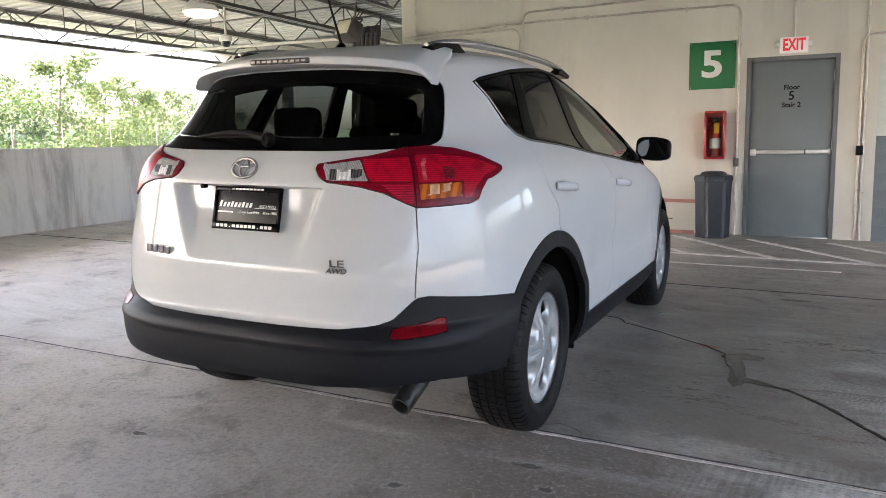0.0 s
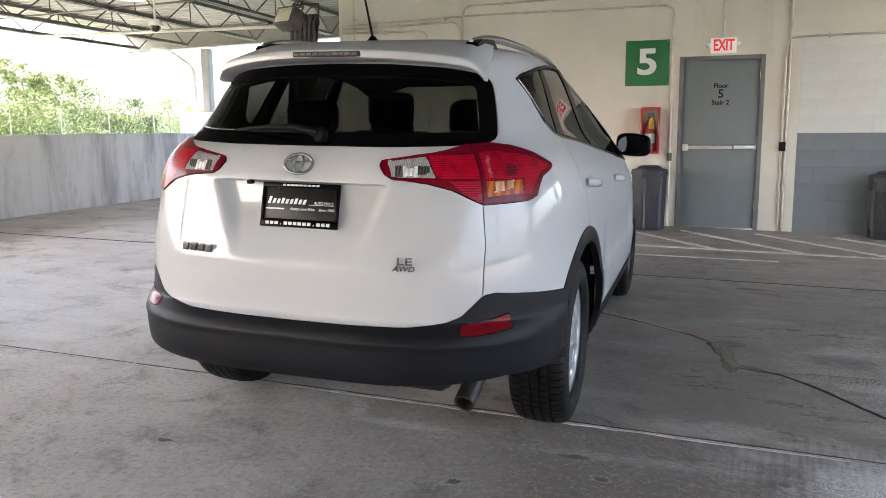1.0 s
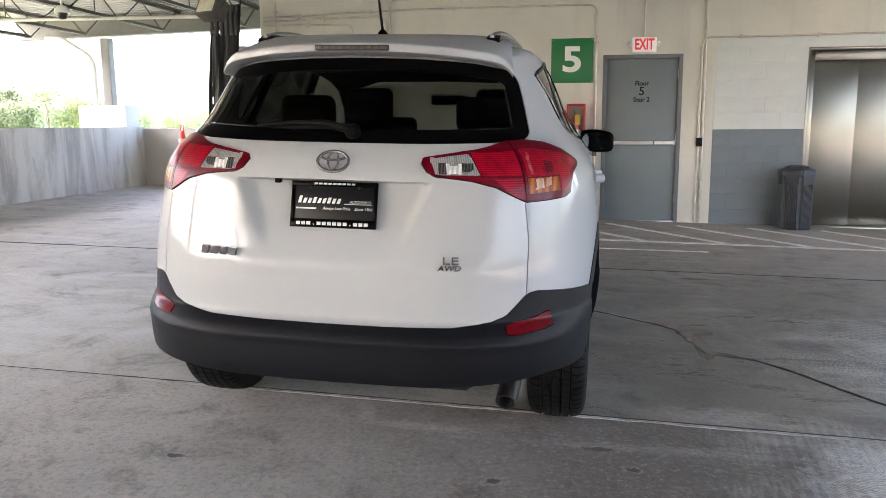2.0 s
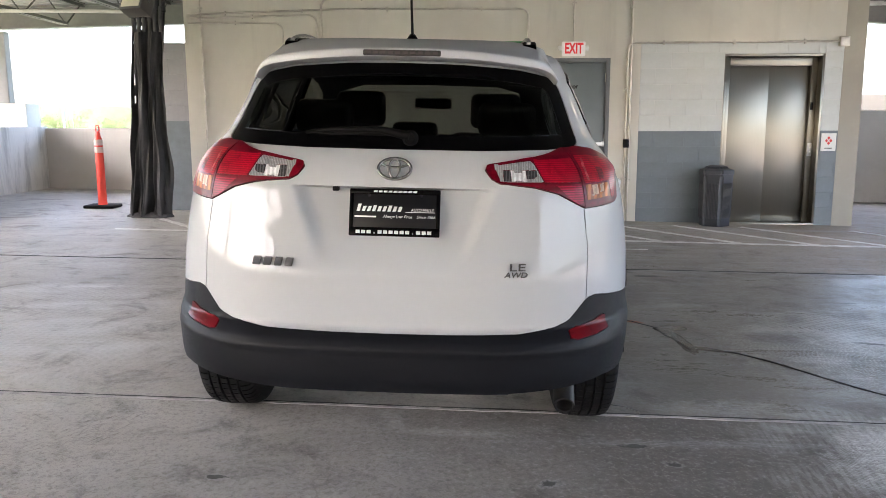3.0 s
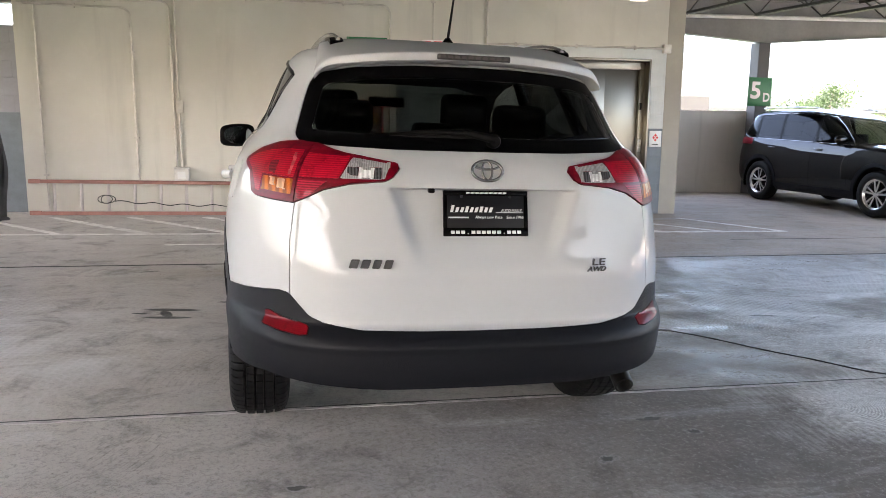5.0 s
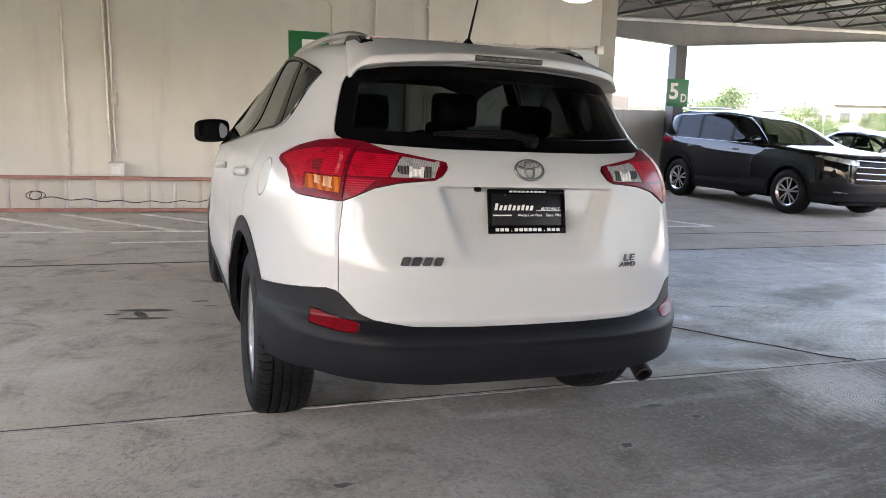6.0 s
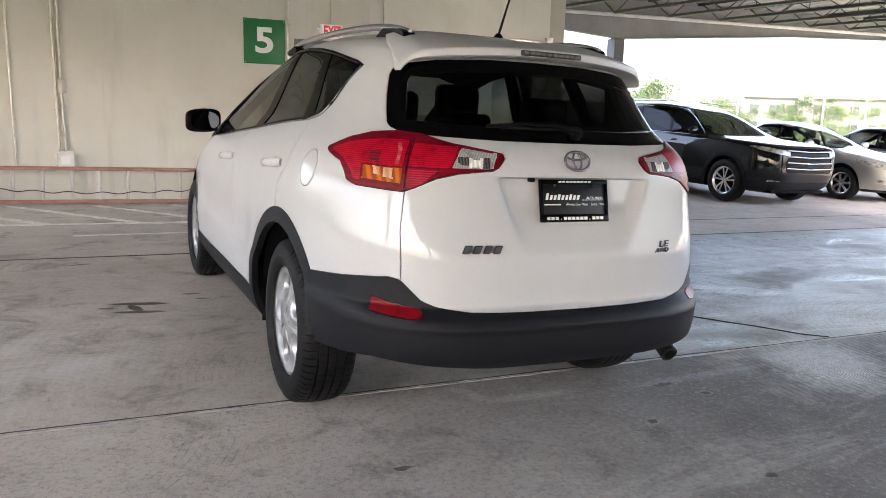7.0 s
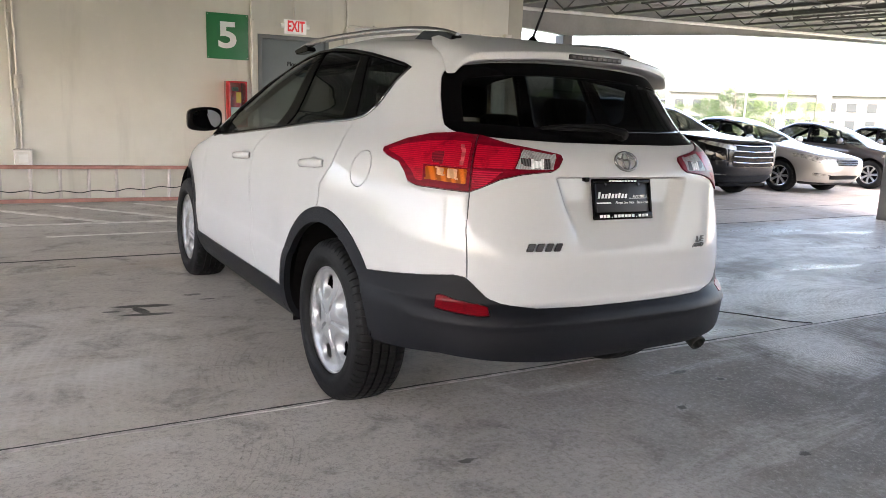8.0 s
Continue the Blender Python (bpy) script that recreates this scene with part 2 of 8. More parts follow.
    r = k.math("ADD", r, k.ramp(side, 0, 1, 0.58, 0.46))
    r = k.math("ADD", r, k.math("MULTIPLY", tan, 0.3))
    # traffic has polished streaks and turning marks into the surface
    polish = k.math("MULTIPLY", k.ramp(k.noise(0.9, 7, 0.72, stretch=(0.5, 2.4, 1), distort=1.4, offset=(3.1, 1.7, 0)), 0.47, 0.64), k.ramp(side, 0, 1, 0.35, 1.0))
    polish = k.most([polish, field, fan, wm, tail])
    polish = k.math("MULTIPLY", polish, k.math("ADD", k.ramp(scratch, 0.40, 0.60, 0.25, 1.0), 0.0))
    r = k.math("SUBTRACT", r, k.math("MULTIPLY", polish, 0.26))
    r = k.math("SUBTRACT", r, k.math("MULTIPLY", k.math("MULTIPLY", worn, side), 0.12))
    slick = k.math("MAXIMUM", wet, k.math("MULTIPLY", oil, 0.25))
    rr = nt.nodes.new("ShaderNodeMix")
    nt.links.new(slick, rr.inputs["Factor"])
    nt.links.new(r, rr.inputs[2])
    rr.inputs[3].default_value = 0.06
    nt.links.new(rr.outputs[0], b.inputs["Roughness"])
    b.inputs["Specular IOR Level"].default_value = 0.4
    n1 = k.bump(k.math("SUBTRACT", fine, k.math("MULTIPLY", slick, 0.3)), 0.3, 0.004, b)
    n2 = k.bump(small, 0.10, 0.006, b, n1)
    n3 = k.bump(agg, 0.42, 0.005, b, n2)
    k.bump(grit, 0.25, 0.003, b, n3)
    return m


def wall_material(name, light, dark, streaks=0.4):
    m, nt, b = mat_new(name)
    k = Nodes(nt)
    big = k.noise(0.8, 5, 0.55, distort=0.3)
    run = k.noise(2.2, 5, 0.6, stretch=(1.6, 1.6, 0.16), distort=0.3)
    mid = k.noise(7, 6, 0.65)
    fine = k.noise(70, 4, 0.7)
    c = k.mix(k.ramp(big, 0.3, 0.7), dark, light)
    c = k.mix(k.ramp(run, 0.52, 0.75, 0, streaks), c, tuple(v * 0.62 for v in dark))
    c = k.mix(k.ramp(mid, 0.55, 0.8, 0, 0.25), c, tuple(min(1, v * 1.15) for v in light))
    nt.links.new(c, b.inputs["Base Color"])
    b.inputs["Roughness"].default_value = 0.75
    n1 = k.bump(mid, 0.12, 0.01, b)
    k.bump(fine, 0.22, 0.003, b, n1)
    return m


def stained_parapet():
    m, nt, b = mat_new("stained_concrete")
    k = Nodes(nt)
    run = k.noise(1.6, 7, 0.7, stretch=(1.4, 1.4, 0.22), distort=0.5)
    mid = k.noise(4, 6, 0.65)
    fine = k.noise(60, 4, 0.7)
    c = k.mix(k.ramp(run, 0.42, 0.66), (0.68, 0.67, 0.655), (0.36, 0.355, 0.35))
    c = k.mix(k.ramp(mid, 0.55, 0.75, 0, 0.5), c, (0.74, 0.73, 0.71))
    nt.links.new(c, b.inputs["Base Color"])
    b.inputs["Roughness"].default_value = 0.8
    k.bump(fine, 0.3, 0.004, b)
    return m


def car_paint(name, color, flake=0.0, coat=1.0):
    m, nt, b = mat_new(name)
    k = Nodes(nt)
    n = k.noise(2.0, 4, 0.5)
    c = k.mix(k.ramp(n, 0.3, 0.7), tuple(v * 0.97 for v in color), color)
    nt.links.new(c, b.inputs["Base Color"])
    b.inputs["Roughness"].default_value = 0.45 if flake == 0 else 0.3
    b.inputs["Specular IOR Level"].default_value = 0.05 if flake == 0 else 0.5
    b.inputs["Metallic"].default_value = flake
    b.inputs["Coat Weight"].default_value = coat
    b.inputs["Coat Roughness"].default_value = 0.02
    peel = k.noise(90, 2, 0.5)
    k.bump(peel, 0.015, 0.001, b)
    return m


def glass_material(name, tint, gloss_rough=0.0):
    """Thin tinted pane: light passes with the tint, and the surface mirrors by Fresnel."""
    m = bpy.data.materials.new(name)
    m.use_nodes = True
    nt = m.node_tree
    nt.nodes.clear()
    out = nt.nodes.new("ShaderNodeOutputMaterial")
    tr = nt.nodes.new("ShaderNodeBsdfTransparent")
    tr.inputs[0].default_value = (*tint, 1)
    gl = nt.nodes.new("ShaderNodeBsdfGlossy")
    gl.inputs["Roughness"].default_value = gloss_rough
    gl.inputs["Color"].default_value = (0.95, 0.97, 1, 1)
    lw = nt.nodes.new("ShaderNodeLayerWeight")
    lw.inputs["Blend"].default_value = 0.5
    pw = nt.nodes.new("ShaderNodeMath")
    pw.operation = "POWER"
    pw.inputs[1].default_value = 5.0
    nt.links.new(lw.outputs["Facing"], pw.inputs[0])
    fr = nt.nodes.new("ShaderNodeMath")
    fr.operation = "MULTIPLY_ADD"
    fr.inputs[1].default_value = 0.9
    fr.inputs[2].default_value = 0.013
    nt.links.new(pw.outputs[0], fr.inputs[0])
    mx = nt.nodes.new("ShaderNodeMixShader")
    nt.links.new(fr.outputs[0], mx.inputs[0])
    nt.links.new(tr.outputs[0], mx.inputs[1])
    nt.links.new(gl.outputs[0], mx.inputs[2])
    nt.links.new(mx.outputs[0], out.inputs[0])
    return m


def lens_material(name, color, ribs=160.0, axis="Z", rough=0.15, dark=0.35, coat=0.28):
    """Moulded lamp lens: coloured plastic with fine ribs and darker cells behind a clear face."""
    m, nt, b = mat_new(name)
    k = Nodes(nt)
    w = nt.nodes.new("ShaderNodeTexWave")
    w.wave_type = "BANDS"
    w.bands_direction = axis
    w.inputs["Scale"].default_value = ribs / 20.0
    w.inputs["Distortion"].default_value = 0.0
    nt.links.new(k.tc.outputs["Object"], w.inputs["Vector"])
    big = k.noise(22, 4, 0.6, distort=0.6)
    cell = nt.nodes.new("ShaderNodeTexVoronoi")
    cell.inputs["Scale"].default_value = 90.0
    nt.links.new(k.tc.outputs["Object"], cell.inputs["Vector"])
    c = k.mix(k.ramp(w.outputs["Fac"], 0.2, 0.9), tuple(v * dark for v in color), color)
    c = k.mix(k.ramp(big, 0.46, 0.72, 0, 0.6), c, tuple(v * 0.3 for v in color))
    c = k.mix(k.ramp(cell.outputs["Distance"], 0.35, 0.1, 0, 0.35), c, tuple(min(1.0, v * 1.5) for v in color))
    nt.links.new(c, b.inputs["Base Color"])
    b.inputs["Roughness"].default_value = 0.35
    b.inputs["Specular IOR Level"].default_value = 0.1
    b.inputs["Coat Weight"].default_value = coat
    b.inputs["Coat Roughness"].default_value = 0.02
    return m


def emit_material(name, color, strength):
    m, nt, b = mat_new(name)
    b.inputs["Emission Color"].default_value = (*color, 1)
    b.inputs["Emission Strength"].default_value = strength
    b.inputs["Base Color"].default_value = (*color, 1)
    return m


def leaf_material(name, a, b_):
    m, nt, b = mat_new(name)
    k = Nodes(nt)
    geo = nt.nodes.new("ShaderNodeNewGeometry")
    big = k.noise(0.5, 3)
    c = k.mix(geo.outputs["Random Per Island"], a, b_)
    c = k.mix(k.ramp(big, 0.4, 0.65, 0, 0.5), c, tuple(v * 0.55 for v in a))
    nt.links.new(c, b.inputs["Base Color"])
    b.inputs["Roughness"].default_value = 0.6
    b.inputs["Transmission Weight"].default_value = 0.0
    tl = nt.nodes.new("ShaderNodeBsdfTranslucent")
    nt.links.new(c, tl.inputs["Color"])
    mx = nt.nodes.new("ShaderNodeMixShader")
    mx.inputs[0].default_value = 0.35
    out = nt.nodes["Material Output"]
    nt.links.new(b.outputs[0], mx.inputs[1])
    nt.links.new(tl.outputs[0], mx.inputs[2])
    nt.links.new(mx.outputs[0], out.inputs[0])
    return m


M_FLOOR = floor_material()
M_WALL = wall_material("beige_concrete_wall", (0.655, 0.63, 0.562), (0.575, 0.55, 0.488), 0.3)
M_TOWER = wall_material("bare_concrete", (0.43, 0.40, 0.335), (0.34, 0.315, 0.265), 0.4)
M_PARAPET = stained_parapet()
M_PARAPET_R = wall_material("grey_parapet", (0.56, 0.535, 0.51), (0.48, 0.46, 0.44), 0.3)
M_BLOCK_W = simple("white_block_paint", (0.595, 0.617, 0.60), 0.55, vary=0.06, scale=3, bump=0.35, bump_scale=120)
M_BLOCK_G = simple("grey_block_paint", (0.152, 0.178, 0.198), 0.5, vary=0.10, scale=3, bump=0.35, bump_scale=120)
M_MORTAR = simple("painted_joint", (0.615, 0.615, 0.595), 0.7)
# pale block paint with the stub's shade put into its colour
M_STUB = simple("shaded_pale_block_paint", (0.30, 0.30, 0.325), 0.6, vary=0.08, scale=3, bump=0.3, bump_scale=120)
M_MORTAR_G = simple("grey_painted_joint", (0.168, 0.195, 0.215), 0.7)
M_STRIPE = simple("worn_white_line", (0.76, 0.735, 0.70), 0.7, vary=0.25, scale=6, bump=0.3)
M_JOINT = simple("joint_sealant", (0.045, 0.042, 0.04), 0.7, vary=0.4, scale=12)
M_CURL = simple("grey_sealant", (0.16, 0.15, 0.14), 0.7, vary=0.3, scale=30)
M_JOINTEDGE = simple("worn_joint_edge", (0.50, 0.47, 0.45), 0.8, vary=0.35, scale=20, bump=0.4)
M_STEEL = simple("grey_painted_steel", (0.085, 0.083, 0.082), 0.5, vary=0.2, scale=4)
M_GIRDER = simple("light_grey_girder", (0.19, 0.187, 0.185), 0.55, vary=0.15, scale=2)
M_COLUMN = simple("dark_grey_column", (0.075, 0.075, 0.080), 0.55, vary=0.15, scale=2)
M_DECK = simple("galvanised_roof_deck", (0.275, 0.275, 0.272), 0.55, metal=0.0, vary=0.15, scale=1.5)
M_PIPE = simple("galvanised_conduit", (0.56, 0.53, 0.48), 0.42, metal=0.55, vary=0.2, scale=9)
M_WHITEPIPE = simple("white_painted_pipe", (0.62, 0.61, 0.59), 0.5, vary=0.15, scale=6)
M_DOOR = simple("grey_door_paint", (0.165, 0.192, 0.203), 0.42, vary=0.06, scale=3)
M_FRAME = simple("grey_door_frame", (0.15, 0.16, 0.165), 0.42, vary=0.1, scale=5)
M_ALU = simple("brushed_aluminium", (0.62, 0.62, 0.61), 0.35, metal=0.85, vary=0.1, scale=10)
M_GREEN = simple("green_sign", (0.015, 0.165, 0.055), 0.4, vary=0.05, scale=4)
M_WHITE = simple("white_sign", (0.78, 0.78, 0.76), 0.45, vary=0.04)
M_BLACKINK = simple("black_lettering", (0.006, 0.006, 0.007), 0.6, spec=0.15)
M_REDINK = simple("red_lettering", (0.72, 0.04, 0.035), 0.45)
M_RED = simple("red_gloss_plastic", (0.42, 0.015, 0.02), 0.25, coat=0.5)
M_EXTRED = simple("extinguisher_red", (0.5, 0.02, 0.015), 0.3, coat=0.4)
M_YELLOW = simple("yellow_tag", (0.85, 0.42, 0.02), 0.6)
M_BIN = simple("charcoal_bin_plastic", (0.026, 0.030, 0.040), 0.5, vary=0.12, scale=6, bump=0.25, bump_scale=140)
M_TARP = simple("black_mesh_tarp", (0.075, 0.074, 0.076), 0.7, spec=0.2, vary=0.25, scale=6, bump=0.5, bump_scale=220)
M_ORANGE = simple("orange_post_plastic", (0.78, 0.050, 0.028), 0.45, vary=0.06)
M_BAND = simple("reflective_band", (0.62, 0.42, 0.38), 0.3)
M_RUBBER = simple("black_rubber", (0.010, 0.010, 0.011), 0.75, spec=0.12, vary=0.2, scale=12, bump=0.2)
M_LADRAIL = simple("faded_orange_fibreglass", (0.46, 0.22, 0.18), 0.6, vary=0.2, scale=5)
M_RUNG = simple("aluminium_rung", (0.58, 0.54, 0.52), 0.45, metal=0.4, vary=0.12, scale=8)
M_PAIL = simple("white_pail", (0.70, 0.68, 0.64), 0.45)
M_CORD = simple("black_cord", (0.02, 0.02, 0.02), 0.6)
M_GLASSCLEAR = glass_material("clear_pane", (0.85, 0.88, 0.86))


def stainless():
    m, nt, b = mat_new("stainless_steel")
    k = Nodes(nt)
    brush = k.noise(30, 4, 0.6, stretch=(9, 9, 0.05))
    wave = k.noise(1.3, 3, 0.5)
    c = k.mix(k.ramp(brush, 0.3, 0.7), (0.235, 0.224, 0.196), (0.25, 0.237, 0.208))
    nt.links.new(c, b.inputs["Base Color"])
    b.inputs["Metallic"].default_value = 1.0
    b.inputs["Roughness"].default_value = 0.34
    # upright brushing smears what it mirrors sideways
    b.inputs["Anisotropic"].default_value = 0.85
    tan = nt.nodes.new("ShaderNodeTangent")
    tan.direction_type, tan.axis = "RADIAL", "Z"
    nt.links.new(tan.outputs[0], b.inputs["Tangent"])
    k.bump(wave, 0.006, 0.02, b)
    return m


M_STAINLESS = stainless()
M_LAMPGLOW = emit_material("lamp_lens", (1.0, 0.86, 0.62), 0.6)

# ---------- mesh helpers ----------
def part(name, bm, material, parent=None, label="", smooth=None, loc=None):
    """Links a bmesh as ONE mesh object, under a thing or part where a parent is given."""
    me = bpy.data.meshes.new(name)
    bm.to_mesh(me)
    bm.free()
    if smooth is not None:
        me.polygons.foreach_set("use_smooth", [True] * len(me.polygons))
        if smooth < 179:
            me.set_sharp_from_angle(angle=radians(smooth))
    me.materials.append(material)
    ob = new(name, me)
    if parent is not None:
        ob.parent = parent
    if loc is not None:
        ob.location = loc
    if label:
        tagged(ob, label)
    return ob


def share(name, ob, parent, loc=(0, 0, 0), rot=(0, 0, 0), scale=(1, 1, 1)):
    """Another object on the same mesh."""
    o = new(name, ob.data)
    o.parent = parent
    o.location, o.rotation_euler, o.scale = loc, rot, scale
    return o


def empty(name, loc, label, category, group="", kind="", rot=(0, 0, 0)):
    e = new(name)
    e.location = loc
    e.rotation_euler = rot
    e.empty_display_size = 0.1
    return tagged(e, label, category, group, kind)


def box(x0, x1, y0, y1, z0, z1, bevel=0.0, seg=2, bm=None):
    own = bm is None
    b = bmesh.new()
    bmesh.ops.create_cube(b, size=1.0)
    for v in b.verts:
        v.co = Vector((x0 + (v.co.x + 0.5) * (x1 - x0), y0 + (v.co.y + 0.5) * (y1 - y0), z0 + (v.co.z + 0.5) * (z1 - z0)))
    if bevel:
        bmesh.ops.bevel(b, geom=b.edges[:], offset=bevel, segments=seg, affect="EDGES", profile=0.5)
    if own:
        return b
    merge(bm, b)
    return bm


def merge(bm, other):
    me = bpy.data.meshes.new("tmp")
    other.to_mesh(me)
    other.free()
    bm.from_mesh(me)
    bpy.data.meshes.remove(me)
    return bm


def cyl(p0, p1, r, n=16, r2=None, caps=True, bm=None):
    own = bm is None
    b = bmesh.new()
    p0, p1 = Vector(p0), Vector(p1)
    d = p1 - p0
    m = Matrix.Translation((p0 + p1) / 2) @ d.to_track_quat("Z", "Y").to_matrix().to_4x4()
    bmesh.ops.create_cone(b, cap_ends=caps, segments=n, radius1=r, radius2=r if r2 is None else r2, depth=d.length, matrix=m)
    if own:
        return b
    merge(bm, b)
    return bm


def tube(points, r, n=10, bm=None, closed=False):
    """A round tube along a polyline."""
    b = bmesh.new() if bm is None else bm
    pts = [Vector(p) for p in points]
    rings = []
    up = None
    cnt = len(pts)
    for i, p in enumerate(pts):
        if closed:
            d = pts[(i + 1) % cnt] - pts[i - 1]
        else:
            d = pts[min(i + 1, cnt - 1)] - pts[max(i - 1, 0)]
        d.normalize()
        if up is None:
            up = d.orthogonal().normalized()
        else:
            up = (up - d * up.dot(d)).normalized()
        side = d.cross(up)
        rr = r[i] if isinstance(r, (list, tuple)) else r
        rings.append([b.verts.new(p + (up * math.cos(a) + side * math.sin(a)) * rr) for a in (2 * math.pi * j / n for j in range(n))])
    last = cnt if closed else cnt - 1
    for i in range(last):
        r0, r1 = rings[i], rings[(i + 1) % cnt]
        for j in range(n):
            b.faces.new((r0[j], r0[(j + 1) % n], r1[(j + 1) % n], r1[j]))
    if not closed:
        b.faces.new(rings[0][::-1])
        b.faces.new(rings[-1])
    return b


def rounded(points, radius, steps=6):
    """Polyline with its inner corners rounded."""
    pts = [Vector(p) for p in points]
    out = [pts[0]]
    for a, b, c in zip(pts, pts[1:], pts[2:]):
        u, v = (a - b), (c - b)
        r = min(radius, u.length * 0.45, v.length * 0.45)
        p, q = b + u.normalized() * r, b + v.normalized() * r
        for i in range(steps + 1):
            t = i / steps
            out.append(p * (1 - t) ** 2 + b * 2 * t * (1 - t) + q * t ** 2)
    out.append(pts[-1])
    return out


def prism(poly, axis, lo, hi, bevel=0.0, bm=None):
    """A flat outline pushed out along an axis. poly: pairs in the other two axes, in the order x, y, z."""
    b = bmesh.new()
    other = [i for i in range(3) if i != axis]

    def place(p, h):
        v = [0, 0, 0]
        v[other[0]], v[other[1]], v[axis] = p[0], p[1], h
        return v
    low = [b.verts.new(place(p, lo)) for p in poly]
    high = [b.verts.new(place(p, hi)) for p in poly]
    n = len(poly)
    b.faces.new(low)
    b.faces.new(high)
    for i in range(n):
        b.faces.new((low[i], low[(i + 1) % n], high[(i + 1) % n], high[i]))
    bmesh.ops.recalc_face_normals(b, faces=b.faces)
    if bevel:
        bmesh.ops.bevel(b, geom=b.edges[:], offset=bevel, segments=2, affect="EDGES")
    if bm is None:
        return b
    merge(bm, b)
    return bm


def lathe(profile, n=32, axis="Z"):
    """Turned solid from (radius, height) pairs."""
    b = bmesh.new()
    rings = []
    for r, h in profile:
        ring = []
        for j in range(n):
            a = 2 * math.pi * j / n
            p = (r * math.cos(a), r * math.sin(a), h)
            if axis == "X":
                p = (h, r * math.cos(a), r * math.sin(a))
            elif axis == "Y":
                p = (r * math.cos(a), h, r * math.sin(a))
            ring.append(b.verts.new(p))
        rings.append(ring)
    for r0, r1 in zip(rings, rings[1:]):
        for j in range(n):
            b.faces.new((r0[j], r0[(j + 1) % n], r1[(j + 1) % n], r1[j]))
    bmesh.ops.remove_doubles(b, verts=b.verts[:], dist=1e-5)
    bmesh.ops.recalc_face_normals(b, faces=b.faces)
    return b


def writing(name, text, size, material, parent, loc, rot, depth=0.002, spacing=1.0, shear=0.0, width=None, bold=0.0):
    """Flat raised lettering in the built-in font, turned into a mesh; width fits it to a length."""
    cu = bpy.data.curves.new(name, "FONT")
    cu.body, cu.size, cu.extrude = text, size, depth
    cu.align_x, cu.align_y = "CENTER", "CENTER"
    cu.space_character, cu.shear = spacing, shear
    cu.resolution_u = 4
    cu.offset = bold
    tmp = new("tmp_text", cu)
    bpy.context.view_layer.update()
    me = bpy.data.meshes.new_from_object(tmp.evaluated_get(bpy.context.evaluated_depsgraph_get()))
    bpy.data.objects.remove(tmp)
    bpy.data.curves.remove(cu)
    xs = [v.co.x for v in me.vertices]
    if width and xs:
        k = width / (max(xs) - min(xs))
        for v in me.vertices:
            v.co.x *= k
    me.name = name
    me.materials.clear()
    me.materials.append(material)
    ob = new(name, me)
    ob.parent = parent
    ob.location = loc
    ob.rotation_euler = rot
    return ob

# ---------- the deck ----------
WALL_Y = 7.87


def slab(name, x0, x1, y0, y1, thick, material, label, category):
    b = bmesh.new()
    nx, ny = 44, 30
    top = [[b.verts.new((x0 + (x1 - x0) * i / nx, y0 + (y1 - y0) * j / ny, floor_z(x0 + (x1 - x0) * i / nx))) for j in range(ny + 1)] for i in range(nx + 1)]
    for i in range(nx):
        for j in range(ny):
            b.faces.new((top[i][j], top[i + 1][j], top[i + 1][j + 1], top[i][j + 1]))
    ext = bmesh.ops.extrude_face_region(b, geom=b.faces[:])
    for v in [g for g in ext["geom"] if isinstance(g, bmesh.types.BMVert)]:
        v.co.z -= thick
    bmesh.ops.recalc_face_normals(b, faces=b.faces)
    return tagged(part(name, b, material), label, category, kind="structure")


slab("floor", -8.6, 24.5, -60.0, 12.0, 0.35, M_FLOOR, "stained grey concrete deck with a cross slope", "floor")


def ribbon(points, width, lift=0.003, jitter=0.0, step=0.08, seed=1):
    """A thin strip that lies on the deck along a polyline."""
    rng = random.Random(seed)
    pts = [Vector((p[0], p[1])) for p in points]
    fine = []
    for a, c in zip(pts, pts[1:]):
        n = max(1, int((c - a).length / step))
        fine += [a.lerp(c, i / n) for i in range(n)]
    fine.append(pts[-1])
    b = bmesh.new()
    rows = []
    for i, p in enumerate(fine):
        d = (fine[min(i + 1, len(fine) - 1)] - fine[max(i - 1, 0)]).normalized()
        nrm = Vector((-d.y, d.x))
        off = rng.uniform(-jitter, jitter)
        w = width * (1 + (rng.uniform(-0.35, 0.35) if jitter else 0))
        row = []
        for s in (-0.5, 0.5):
            q = p + nrm * (off + s * w)
            row.append(b.verts.new((q.x, q.y, floor_z(q.x) + lift)))
        rows.append(row)
    for r0, r1 in zip(rows, rows[1:]):
        b.faces.new((r0[0], r0[1], r1[1], r1[0]))
    ext = bmesh.ops.extrude_face_region(b, geom=b.faces[:])
    for v in [g for g in ext["geom"] if isinstance(g, bmesh.types.BMVert)]:
        v.co.z -= lift + 0.002
    bmesh.ops.recalc_face_normals(b, faces=b.faces)
    return b


def joint_y(x):
    return 0.79 - 0.043 * x


joint_line = [(x, joint_y(x)) for x in np.linspace(-8.4, 22, 60)]
tagged(part("floor_joint", ribbon(joint_line, 0.011, 0.003, 0.002, seed=3), M_JOINT), "dark sealed joint across the concrete deck", "joint", kind="structure")
tagged(part("floor_joint", ribbon([(x, y - 0.017) for x, y in joint_line], 0.021, 0.0025, 0.004, seed=4), M_JOINTEDGE), "chipped pale edge beside the deck joint", "joint edge", kind="structure")
tagged(part("floor_joint", ribbon([(-7.4, 4.36), (3, 4.29), (24, 4.2)], 0.022, 0.003, 0.003, seed=5), M_JOINT), "dark sealed joint across the concrete deck", "joint", kind="structure")
